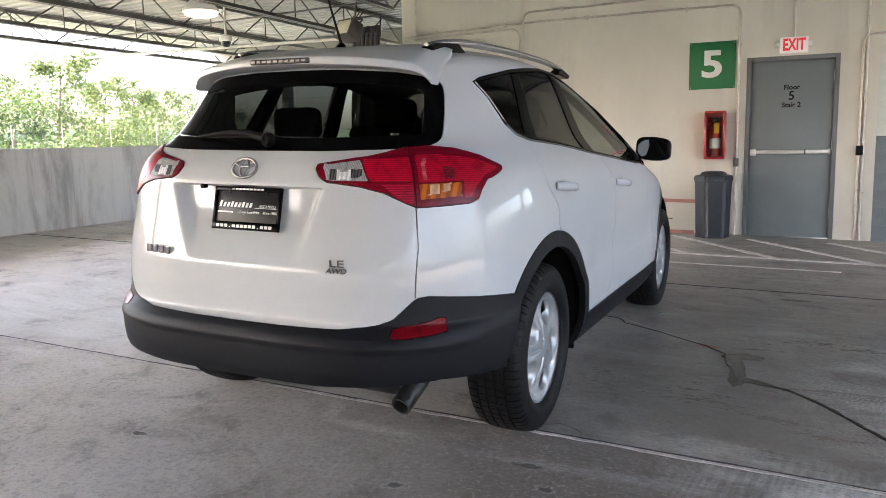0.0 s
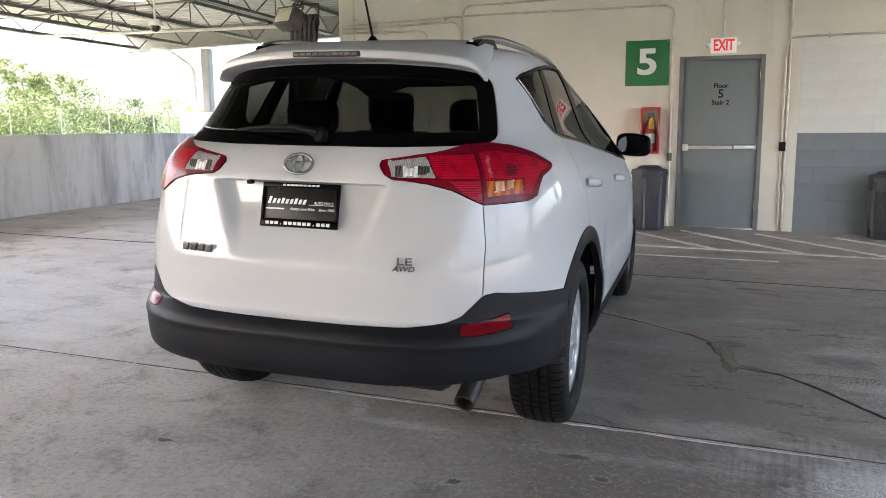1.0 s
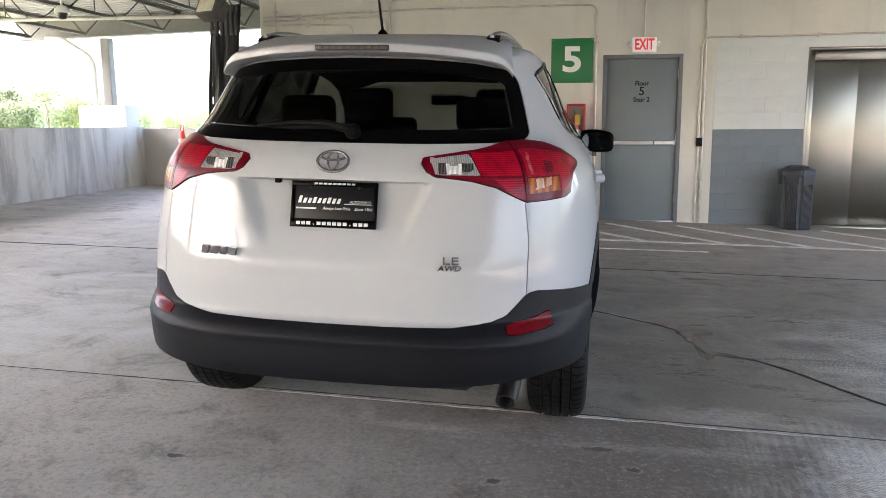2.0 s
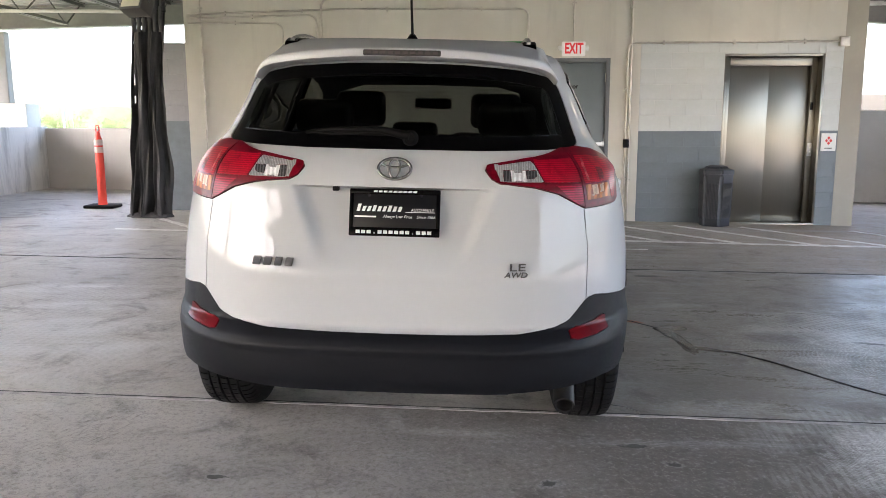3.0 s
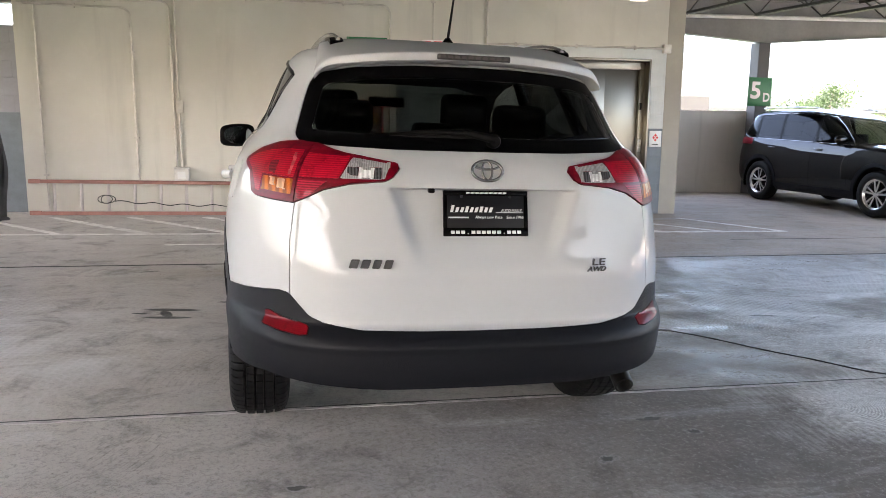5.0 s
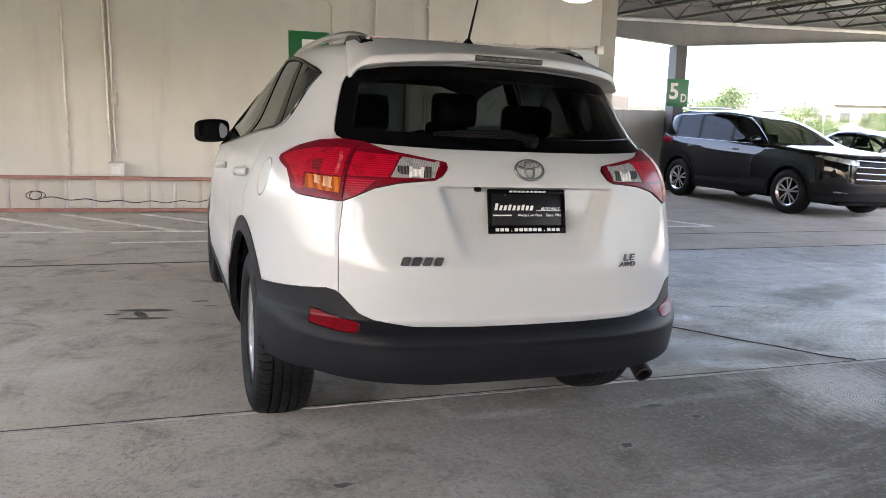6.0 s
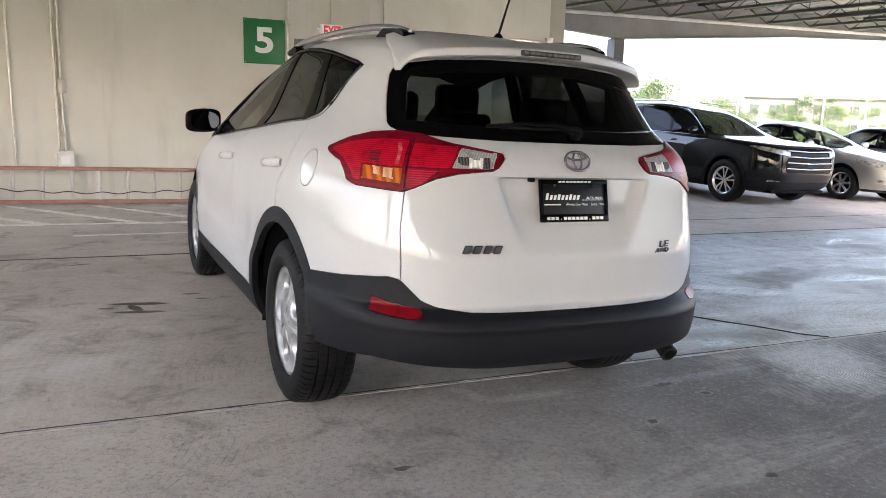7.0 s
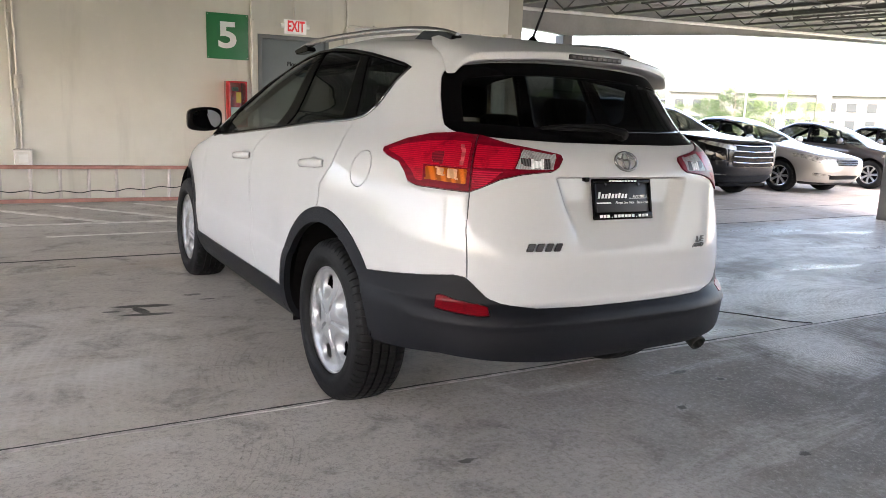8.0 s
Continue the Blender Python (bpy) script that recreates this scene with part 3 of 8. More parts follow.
tagged(part("floor_joint", ribbon([(4.9, 5.36), (24, 5.36)], 0.014, 0.003, 0.003, seed=6), M_JOINT), "thin dark joint across the concrete deck", "joint", kind="structure")
M_WETSEAL = simple("glossy_damp_sealant", (0.040, 0.038, 0.035), 0.26, vary=0.4, scale=14, bump=0.9, bump_scale=45, spec=1.0)
CRACK_A = [(0.45, 3.04), (0.56, 2.99), (0.80, 2.91), (0.853, 2.79), (1.09, 2.656), (1.167, 2.59), (1.336, 2.465), (1.404, 2.415), (1.507, 2.29), (1.54, 2.08), (1.60, 1.80)]
CRACK_B = [(1.63, 1.80), (1.76, 1.768), (1.83, 1.75), (1.955, 1.62), (2.03, 1.51), (2.146, 1.32), (2.25, 1.17), (2.36, 1.03), (2.5, 0.80), (2.62, 0.70)]
tagged(part("floor_crack", ribbon(CRACK_A, 0.009, 0.003, 0.006, 0.05, seed=7), M_JOINT), "meandering dark crack in the concrete deck", "crack", kind="structure")
tagged(part("floor_crack", ribbon([(x + 0.012, y + 0.006) for x, y in CRACK_A[1:3] + CRACK_A[4:7]], 0.009, 0.0045, 0.005, 0.04, seed=9), M_JOINTEDGE), "pale chipped edge along the deck crack", "crack", kind="structure")
tagged(part("floor_crack", ribbon(rounded([(x, y, 0) for x, y in CRACK_B], 0.05, 3), 0.020, 0.0035, 0.002, 0.03, seed=11), M_WETSEAL), "damp glossy seal along the deck crack", "crack", kind="structure")
tagged(part("floor_crack", ribbon(CRACK_B, 0.006, 0.0055, 0.003, 0.04, seed=12), M_JOINT), "meandering dark crack in the concrete deck", "crack", kind="structure")
tagged(part("floor_crack", ribbon([(0.862, 0.763), (0.87, 0.822), (0.933, 0.862), (1.005, 0.83), (1.046, 0.786), (1.042, 0.745), (1.015, 0.735)], 0.0035, 0.004, 0.001, 0.03, seed=13), M_CURL), "thin grey curl of sealant beside the deck joint", "crack", kind="structure")

# worn white hatching in front of the stair tower
hatch = [[(-3.6, 6.12), (6.2, 5.98)], [(6.18, 5.98), (5.42, 7.34)], [(-1.5, 5.38), (2.3, 5.46)]]
for k in range(-1, 9):
    x = -1.70 + 0.87 * k
    hatch.append([(x, 6.07 - 0.014 * x), (x - 1.22, 7.5)])
for i, pts in enumerate(hatch):
    tagged(part("floor_marking", ribbon(pts, 0.09 if i != 2 else 0.05, 0.0025, 0.004, 0.05, seed=20 + i), M_STRIPE), "worn white painted line on the deck", "floor marking", group="hatched no-parking lines", kind="structure")

# ---------- stair and lift tower ----------
DOOR = (1.35, 2.35, 2.10)       # door frame: left, right, top
LIFT = (3.86, 5.18, 2.15)       # lift opening
TOP = 3.42
tower = tagged(new("wall_tower"), "beige concrete wall of the stair and lift tower", "wall", kind="structure")


def wall_piece(x0, x1, z0, z1, y0=WALL_Y, y1=WALL_Y + 0.3, material=M_WALL, name="wall_panel"):
    return part(name, box(x0, x1, y0, y1, z0, z1), material, tower)


wall_piece(-3.25, DOOR[0], -0.15, TOP)
wall_piece(DOOR[0], DOOR[1], DOOR[2], TOP)
wall_piece(DOOR[1], 2.75, -0.15, TOP)
for xa, xb in ((2.75, LIFT[0]), (LIFT[1], 5.42)):
    wall_piece(xa, xb, -0.2, 1.145, WALL_Y + 0.004, WALL_Y + 0.3, M_MORTAR_G)
    wall_piece(xa, xb, 1.145, 2.29, WALL_Y + 0.004, WALL_Y + 0.3, M_MORTAR)
wall_piece(LIFT[0], LIFT[1], LIFT[2], 2.29, WALL_Y + 0.004, WALL_Y + 0.3, M_MORTAR)
wall_piece(2.75, 5.42, 2.29, TOP)
wall_piece(5.42, 5.70, -0.25, TOP, material=M_TOWER)
wall_piece(5.40, 5.70, -0.3, TOP, WALL_Y + 0.3, 11.2, M_TOWER)
wall_piece(-3.25, -2.95, -0.1, TOP, WALL_Y + 0.3, 11.2, M_TOWER)
wall_piece(-3.25, 5.70, -0.3, TOP, 11.2, 11.45, M_TOWER)
wall_piece(1.2, 2.6, -0.15, 2.4, WALL_Y + 0.9, WALL_Y + 1.0, M_TOWER)

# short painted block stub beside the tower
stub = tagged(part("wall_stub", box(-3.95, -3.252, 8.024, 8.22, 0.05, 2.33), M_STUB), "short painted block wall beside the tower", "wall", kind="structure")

# ---------- leftover structure: parapets, columns, roof ----------
def oblique_wall(name, a, c, thick, z0, z1, material, label):
    a, c = Vector(a), Vector(c)
    d = (c - a).normalized()
    n = Vector((d.y, -d.x)) * thick
    poly = [a, c, c + n, a + n]
    return tagged(part(name, prism([tuple(p) for p in poly], 2, z0, z1, 0.012), material), label, "parapet", kind="structure")


def par_x(y):
    return -7.62 + 0.15 * (y - 4.7)


tagged(part("parapet_east", box(24.3, 24.5, -59.9, 11.6, -1.2, 0.55, 0.012), M_PARAPET_R), "plain grey concrete parapet", "parapet", kind="structure")
oblique_wall("parapet_west", (par_x(10.9), 10.9), (-8.4, -59.5), 0.22, -0.4, 1.22, M_PARAPET, "weathered concrete parapet with dark streaks")
tagged(part("parapet_north", box(-7.0, -3.25, 10.8, 11.02, -0.3, 1.19, 0.012), M_PARAPET_R), "grey concrete parapet behind the orange post", "parapet", kind="structure")
tagged(part("parapet_north", box(12.3, 24.5, 11.45, 11.67, -1.2, 0.55, 0.012), M_PARAPET_R), "low grey concrete parapet behind the parked cars", "parapet", kind="structure")
tagged(part("parapet_north", box(5.70, 12.3, 11.45, 11.67, -1.2, 1.46, 0.012), M_PARAPET_R), "plain grey concrete parapet behind the parked cars", "parapet", kind="structure")
tagged(part("parapet_south", box(-12.0, 24.4, -59.9, -59.7, -1.2, 1.1, 0.012), M_PARAPET_R), "plain grey concrete parapet", "parapet", kind="structure")
tagged(part("pier", box(-7.65, -6.75, 10.35, 10.8, 0.0, 1.6, 0.015), M_BLOCK_W), "pale painted pier at the parapet corner", "pier", kind="structure")
tagged(part("low_wall", box(5.71, 5.86, 8.3, 8.9, -0.25, 0.92, 0.012), M_PARAPET_R), "low concrete wall stub beside the tower corner", "wall", kind="structure")
for cx, cy, w in ((-7.36, 10.92, 0.17), (9.64, 11.32, 0.27), (6.3, -12.0, 0.42), (-7.8, -12.0, 0.36), (-7.7, -2.2, 0.3), (-7.8, -22.0, 0.4), (-7.8, -32.0, 0.4), (6.3, -22.0, 0.42), (6.3, -32.0, 0.42), (9.5, -2.2, 0.3), (9.4, -12.0, 0.4), (9.4, -22.0, 0.4), (9.4, -32.0, 0.4), (23.8, 5.9, 0.4), (14.0, 5.9, 0.3), (9.7, 3.8, 0.3)):
    tagged(part("column", box(cx - w / 2, cx + w / 2, cy - w / 2, cy + w / 2, -0.8, 2.81, 0.012), M_COLUMN if cx > 9.6 and cy > 11 else M_GIRDER), "grey painted steel column", "column", group="deck columns", kind="structure")

# ---------- roof: open web joists on girders, under a ribbed deck ----------
def joist_z(x):
    return 3.0 + 0.024 * x          # the roof rises to +x


JOIST_DEPTH = 0.42


def joist(x, y0, y1):
    low, top = joist_z(x), joist_z(x) + JOIST_DEPTH
    b = bmesh.new()
    for z, w in ((low, 0.045), (top, 0.05)):
        for s in (-1, 1):
            box(x + s * 0.012 - (w if s < 0 else 0), x + s * 0.012 + (w if s > 0 else 0), y0 + (0.7 if z == low else 0), y1 - (0.7 if z == low else 0), z - 0.004, z + 0.004, bm=b)
            box(x + s * 0.012 - 0.004, x + s * 0.012 + 0.004, y0 + (0.7 if z == low else 0), y1 - (0.7 if z == low else 0), z, z + (0.05 if z == low else -0.05), bm=b)
    n = max(4, int((y1 - y0 - 1.4) / 0.62) // 2 * 2)
    ys = [y0 + 0.7 + (y1 - y0 - 1.4) * i / n for i in range(n + 1)]
    for i in range(n):
        za, zb = (low, top) if i % 2 == 0 else (top, low)
        cyl((x, ys[i], za), (x, ys[i + 1], zb), 0.012, 6, bm=b)
        if i % 2 == 1 and i < n - 1:
            cyl((x, ys[i], top), (x, ys[i], low), 0.009, 6, bm=b)
    cyl((x, y0 + 0.7, low), (x, y0 + 0.1, top), 0.014, 6, bm=b)
    cyl((x, y1 - 0.7, low), (x, y1 - 0.1, top), 0.014, 6, bm=b)
    return b


JOIST_X = [-8.5, -7.45] + [-6.0 + 1.48 * k for k in range(20)]
for i, x in enumerate(JOIST_X):
    end = 7.85 if -3.2 < x < 5.6 else 11.1
    tagged(part("roof_joist", joist(x, -2.2 if x < 9.6 else 3.8 if x < 14.0 else 5.9, end), M_STEEL), "grey open web steel roof joist", "roof joist", group="roof joists", kind="structure")
    if -8.0 < x < 9.9:
        tagged(part("roof_joist", joist(x, -12.0, -2.3), M_STEEL), "grey open web steel roof joist", "roof joist", group="roof joists", kind="structure")


def girder(profile, y, name="roof_girder"):
    """I-beam along x from (x, low, top) stations; deeper where it rests on a column."""
    b = bmesh.new()
    for (xa, la, ta), (xb, lb, tb_) in zip(profile, profile[1:]):
        for y0, y1, lo_a, hi_a, lo_b, hi_b in ((y - 0.1, y + 0.1, la, la + 0.025, lb, lb + 0.025), (y - 0.1, y + 0.1, ta - 0.025, ta, tb_ - 0.025, tb_), (y - 0.01, y + 0.01, la + 0.025, ta - 0.025, lb + 0.025, tb_ - 0.025)):
            vs = [b.verts.new(p) for p in ((xa, y0, lo_a), (xa, y1, lo_a), (xa, y1, hi_a), (xa, y0, hi_a), (xb, y0, lo_b), (xb, y1, lo_b), (xb, y1, hi_b), (xb, y0, hi_b))]
            for q in ((0, 1, 2, 3), (4, 7, 6, 5), (0, 4, 5, 1), (1, 5, 6, 2), (2, 6, 7, 3), (3, 7, 4, 0)):
                b.faces.new([vs[k] for k in q])
    bmesh.ops.remove_doubles(b, verts=b.verts[:], dist=1e-4)
    bmesh.ops.recalc_face_normals(b, faces=b.faces)
    return tagged(part(name, b, M_GIRDER), "light grey steel roof girder", "girder", kind="structure")


def roof_top(x):
    return joist_z(x) + JOIST_DEPTH


girder([(-9.3, joist_z(-9.3) + 0.05, roof_top(-9.3)), (-3.26, joist_z(-3.26) + 0.05, roof_top(-3.26))], 11.15)
girder([(5.72, 3.07, roof_top(5.72)), (9.72, 2.81, roof_top(9.72)), (15.3, 3.2, roof_top(15.3)), (18.8, 3.34, roof_top(18.8)), (24.0, 3.46, roof_top(24.0))], 11.3)
girder([(-9.3, 2.7, roof_top(-9.3)), (9.8, 3.15, roof_top(9.8))], -2.22)
girder([(9.6, 3.15, roof_top(9.6)), (14.0, 3.2, roof_top(14.0))], 3.8)
girder([(14.0, 3.2, roof_top(14.0)), (24.0, 3.4, roof_top(24.0))], 5.9)
girder([(-8.0, 2.75, roof_top(-8.0)), (9.6, 3.05, roof_top(9.6))], -12.0)

# ribbed deck: trapezoid ribs running along x
def ribbed_deck(x0, x1, y, y1):
    b = bmesh.new()
    prof = []
    while y < y1:
        prof += [(y, 0.01), (y + 0.09, 0.01), (y + 0.115, 0.05), (y + 0.175, 0.05)]
        y += 0.2
    lo = [b.verts.new((x0, p, roof_top(x0) + z)) for p, z in prof]
    hi = [b.verts.new((x1, p, roof_top(x1) + z)) for p, z in prof]
    for i in range(len(prof) - 1):
        b.faces.new((lo[i], lo[i + 1], hi[i + 1], hi[i]))
    ext = bmesh.ops.extrude_face_region(b, geom=b.faces[:])
    for v in [g for g in ext["geom"] if isinstance(g, bmesh.types.BMVert)]:
        v.co.z += 0.06
    bmesh.ops.recalc_face_normals(b, faces=b.faces)
    tagged(part("ceiling", b, M_DECK), "ribbed pale metal roof deck on steel joists", "ceiling", kind="structure")


ribbed_deck(-9.4, 24.0, 6.0, 11.6)
ribbed_deck(-9.4, 14.0, 3.8, 6.0)
ribbed_deck(-9.4, 9.6, -3.0, 3.8)
# unseen roof behind the view, added and sized to hold back light
ribbed_deck(-8.0, 9.6, -46.0, -3.0)
for y, xe in ((0.6, 9.4), (3.6, 9.4), (6.6, 23.6)):
    tagged(part("bridging", tube([(-8.6, y, joist_z(-8.6) + 0.03), (xe, y, joist_z(xe) + 0.03)], 0.012, 6), M_STEEL), "thin steel bridging rod between roof joists", "bridging", group="joist bridging", kind="structure")
tagged(part("sprinkler_pipe", tube([(5.72, 11.0, 3.2), (23.8, 11.0, 3.55)], 0.04, 10), M_WHITEPIPE, smooth=60), "pale pipe running along the roof girder", "pipe", kind="structure")
tagged(part("conduit_run", tube([(-8.6, 7.15, 2.66), (-3.55, 7.05, 2.60)], 0.022, 8), M_WHITEPIPE, smooth=60), "pale conduit hung under the roof joists", "conduit", kind="structure")
tagged(part("downpipe", tube(rounded([(-8.4, 10.7, 2.82), (-8.1, 10.7, 2.8), (-7.45, 10.6, 2.42), (-7.45, 10.6, 1.55)], 0.2), 0.05, 10), M_WHITEPIPE, smooth=60), "white drain pipe bending down beside the column", "downpipe", kind="structure")

# ---------- tower fittings ----------

# painted blocks: each one a piece of the wall
ROW, COURSE, GAP = 0.41, 0.205, 0.0045
block_cache = {}


def block(parent, x0, x1, z0, z1, material, y=WALL_Y):
    key = (round(x1 - x0, 3), round(z1 - z0, 3), material.name)
    if key not in block_cache:
        w, h = (x1 - x0) / 2 - GAP / 2, (z1 - z0) / 2 - GAP / 2
        bm = box(-w, w, 0.0008, 0.022, -h, h)
        bmesh.ops.bevel(bm, geom=[e for e in bm.edges if all(v.co.y < 0.01 for v in e.verts)], offset=0.0022, segments=1, affect="EDGES")
        me = bpy.data.meshes.new("block")
        bm.to_mesh(me)
        bm.free()
        me.materials.append(material)
        block_cache[key] = me
    ob = new("block", block_cache[key])
    ob.parent = parent
    ob.location = ((x0 + x1) / 2, y, (z0 + z1) / 2)


def block_field(parent, x0, x1, z0, z1, material, shift, y=WALL_Y):
    r = 0
    z = z0
    while z < z1 - 0.02:
        top = min(z + COURSE, z1)
        x = x0 - (ROW / 2 if (r + shift) % 2 else 0)
        while x < x1 - 0.01:
            a, c = max(x, x0), min(x + ROW, x1)
            if c - a > 0.03:
                block(parent, a, c, z, top, material, y)
            x += ROW
        z = top
        r += 1


PAINT_Z = 1.145
for xa, xb in ((2.75, LIFT[0]), (LIFT[1], 5.42)):
    block_field(tower, xa, xb, -0.085, PAINT_Z, M_BLOCK_G, 0)
    block_field(tower, xa, xb, PAINT_Z, 2.29, M_BLOCK_W, 0)
block_field(tower, LIFT[0], LIFT[1], LIFT[2], 2.29, M_BLOCK_W, 0)
part("wall_panel", box(-3.949, -3.253, 8.020, 8.0235, 0.06, 1.30), M_MORTAR_G, stub)
# lower blocks: grey paint darkened, the stub's shade put into the colour
block_field(stub, -3.95, -3.252, 0.06, 1.30, simple("shaded_grey_block_paint", (0.085, 0.095, 0.115), 0.5, vary=0.10, scale=3, bump=0.35, bump_scale=120), 0, 8.02)
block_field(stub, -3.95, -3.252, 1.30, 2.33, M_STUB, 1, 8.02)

# stair door
door = tagged(new("door_1"), "grey painted steel stair door, shut, with a push bar", "door", kind="structure")
dl, dr, dt = DOOR
dz = -0.05
fr = box(dl, dl + 0.05, WALL_Y - 0.012, WALL_Y + 0.14, dz - 0.02, dt, 0.003)
box(dr - 0.05, dr, WALL_Y - 0.012, WALL_Y + 0.14, dz - 0.02, dt, 0.003, bm=fr)
box(dl + 0.05, dr - 0.05, WALL_Y - 0.012, WALL_Y + 0.14, dt - 0.05, dt, 0.003, bm=fr)
part("door_frame", fr, M_FRAME, door, "grey steel door frame", 30)
part("door_leaf", box(dl + 0.054, dr - 0.054, WALL_Y + 0.030, WALL_Y + 0.075, dz + 0.008, dt - 0.054, 0.003), M_DOOR, door, "flat grey door leaf", 30)
part("push_bar", box(dl + 0.10, dr - 0.075, WALL_Y - 0.030, WALL_Y + 0.002, 0.955, 1.0, 0.006), M_ALU, door, "aluminium push bar", 30)
part("bar_end", box(dl + 0.062, dl + 0.13, WALL_Y - 0.038, WALL_Y + 0.03, 0.935, 1.02, 0.008), M_ALU, door, "", 30)
part("bar_end", box(dr - 0.34, dr - 0.325, WALL_Y - 0.032, WALL_Y + 0.03, 0.950, 1.005, 0.003), M_STEEL, door, "", 30)
part("bar_end", box(dr - 0.085, dr - 0.062, WALL_Y - 0.034, WALL_Y + 0.03, 0.945, 1.01, 0.004), M_ALU, door, "", 30)
for k, z in enumerate((0.25, 1.05, 1.85)):
    part("hinge", cyl((dr - 0.048, WALL_Y + 0.022, z - 0.055), (dr - 0.048, WALL_Y + 0.022, z + 0.055), 0.009, 10), M_ALU, door, "", 40)
for txt, size, z in (("Floor", 0.080, 1.735), ("5", 0.145, 1.635), ("Stair 2", 0.080, 1.530)):
    writing("lettering", txt, size, M_BLACKINK, door, (dl + 0.50, WALL_Y + 0.029, z), (radians(90), 0, 0), 0.0008, bold=0.0022)
part("threshold", box(dl + 0.05, dr - 0.05, WALL_Y + 0.0, WALL_Y + 0.14, dz - 0.03, dz + 0.004, 0.002), M_ALU, door, "", 30)

# lift
lift = tagged(new("lift_door"), "brushed stainless steel lift doors, shut, in a deep steel reveal", "lift", kind="structure")
lx, rx, lt = LIFT
LY = WALL_Y + 0.17
lz = -0.10
part("lift_jamb", box(lx, lx + 0.03, WALL_Y + 0.004, LY, lz, lt, 0.002), M_STAINLESS, lift, "", 30)
part("lift_jamb", box(rx - 0.03, rx, WALL_Y + 0.004, LY, lz, lt, 0.002), M_STAINLESS, lift, "", 30)
part("lift_head", box(lx + 0.03, rx - 0.03, WALL_Y + 0.004, LY, lt - 0.03, lt, 0.002), M_STAINLESS, lift, "", 30)
part("lift_return", box(lx + 0.03, lx + 0.12, LY - 0.045, LY - 0.001, lz, lt - 0.03, 0.002), M_STAINLESS, lift, "", 30)
part("lift_return", box(rx - 0.11, rx - 0.03, LY - 0.045, LY - 0.001, lz, lt - 0.03, 0.002), M_STAINLESS, lift, "", 30)
part("lift_header", box(lx + 0.12, rx - 0.11, LY - 0.045, LY - 0.001, lt - 0.15, lt - 0.03, 0.002), M_STAINLESS, lift, "", 30)
mid = (lx + 0.12 + rx - 0.11) / 2
part("lift_panel", box(lx + 0.12, mid - 0.002, LY, LY + 0.03, lz, lt - 0.15, 0.002), M_STAINLESS, lift, "brushed steel sliding panel", 30)
part("lift_panel", box(mid + 0.002, rx - 0.11, LY + 0.012, LY + 0.04, lz, lt - 0.15, 0.002), M_STAINLESS, lift, "brushed steel sliding panel", 30)
part("lift_sill", box(lx, rx, WALL_Y + 0.0, LY + 0.2, lz - 0.05, lz - 0.005, 0.002), M_STAINLESS, lift, "", 30)
part("call_plate", box(rx - 0.10, rx - 0.04, LY - 0.053, LY - 0.044, 0.80, 0.98, 0.003), M_ALU, lift, "call button plate", 30)
for z in (0.86, 0.92):
    part("call_button", cyl((rx - 0.07, LY - 0.061, z), (rx - 0.07, LY - 0.051, z), 0.013, 16), M_WHITE, lift, "", 40)
part("floor_display", box(rx - 0.10, rx - 0.065, LY - 0.055, LY - 0.044, 1.42, 1.52, 0.003), M_BLACKINK, lift, "", 30)
part("lift_shaft_wall", box(lx - 0.1, rx + 0.1, LY + 0.06, LY + 0.1, lz, lt + 0.1), M_TOWER, lift)

# signs
def panel_sign(name, x0, x1, z0, z1, y, material, label, group=""):
    s = tagged(new(name), label, "sign", group)
    cx, cz = (x0 + x1) / 2, (z0 + z1) / 2
    s.location = (cx, y, cz)
    part("sign_panel", box(x0 - cx, x1 - cx, -0.004, 0.0, z0 - cz, z1 - cz, 0.0015), material, s, "", 30)
    return s


five = panel_sign("level_sign", 0.685, 1.222, 1.755, 2.318, WALL_Y - 0.006, M_GREEN, "green square sign with a white figure 5 on the wall")
writing("lettering", "5", 0.44, M_WHITE, five, (0.0, -0.0062, 0.0), (radians(90), 0, 0), 0.001, width=0.235, bold=0.012)
for sx in (-0.25, 0.25):
    for sz in (-0.262, 0.262):
        part("screw", cyl((sx, -0.008, sz), (sx, -0.003, sz), 0.006, 10), M_ALU, five)
five_d = panel_sign("level_sign", 9.27, 9.82, 1.55, 2.12, 11.12, M_GREEN, "green sign with white 5 D hung on the grey column")
writing("lettering", "5", 0.46, M_WHITE, five_d, (-0.10, -0.0062, 0.015), (radians(90), 0, 0), 0.001, width=0.23, bold=0.012)
writing("lettering", "D", 0.24, M_WHITE, five_d, (0.155, -0.0062, -0.115), (radians(90), 0, 0), 0.001, width=0.155, bold=0.007)
part("sign_bracket", box(-0.2, 0.2, 0.0, 0.065, 0.18, 0.22), M_STEEL, five_d)
part("sign_bracket", box(-0.2, 0.2, 0.0, 0.065, -0.22, -0.18), M_STEEL, five_d)
decal = panel_sign("notice", 5.195, 5.395, 0.875, 1.11, WALL_Y - 0.012, M_WHITE, "small white notice with a red diamond beside the lift")
for k in range(4):
    a = math.pi / 2 * k
    part("notice_mark", prism([(0.028 * math.cos(a) + 0.022 * math.cos(t), 0.02 + 0.034 * math.sin(a) + 0.024 * math.sin(t)) for t in np.linspace(0, 2 * math.pi, 5)[:-1]], 1, -0.0060, -0.0040), M_REDINK, decal)
part("notice_bar", box(-0.05, 0.05, -0.0058, -0.004, -0.085, -0.075), M_BLACKINK, decal)

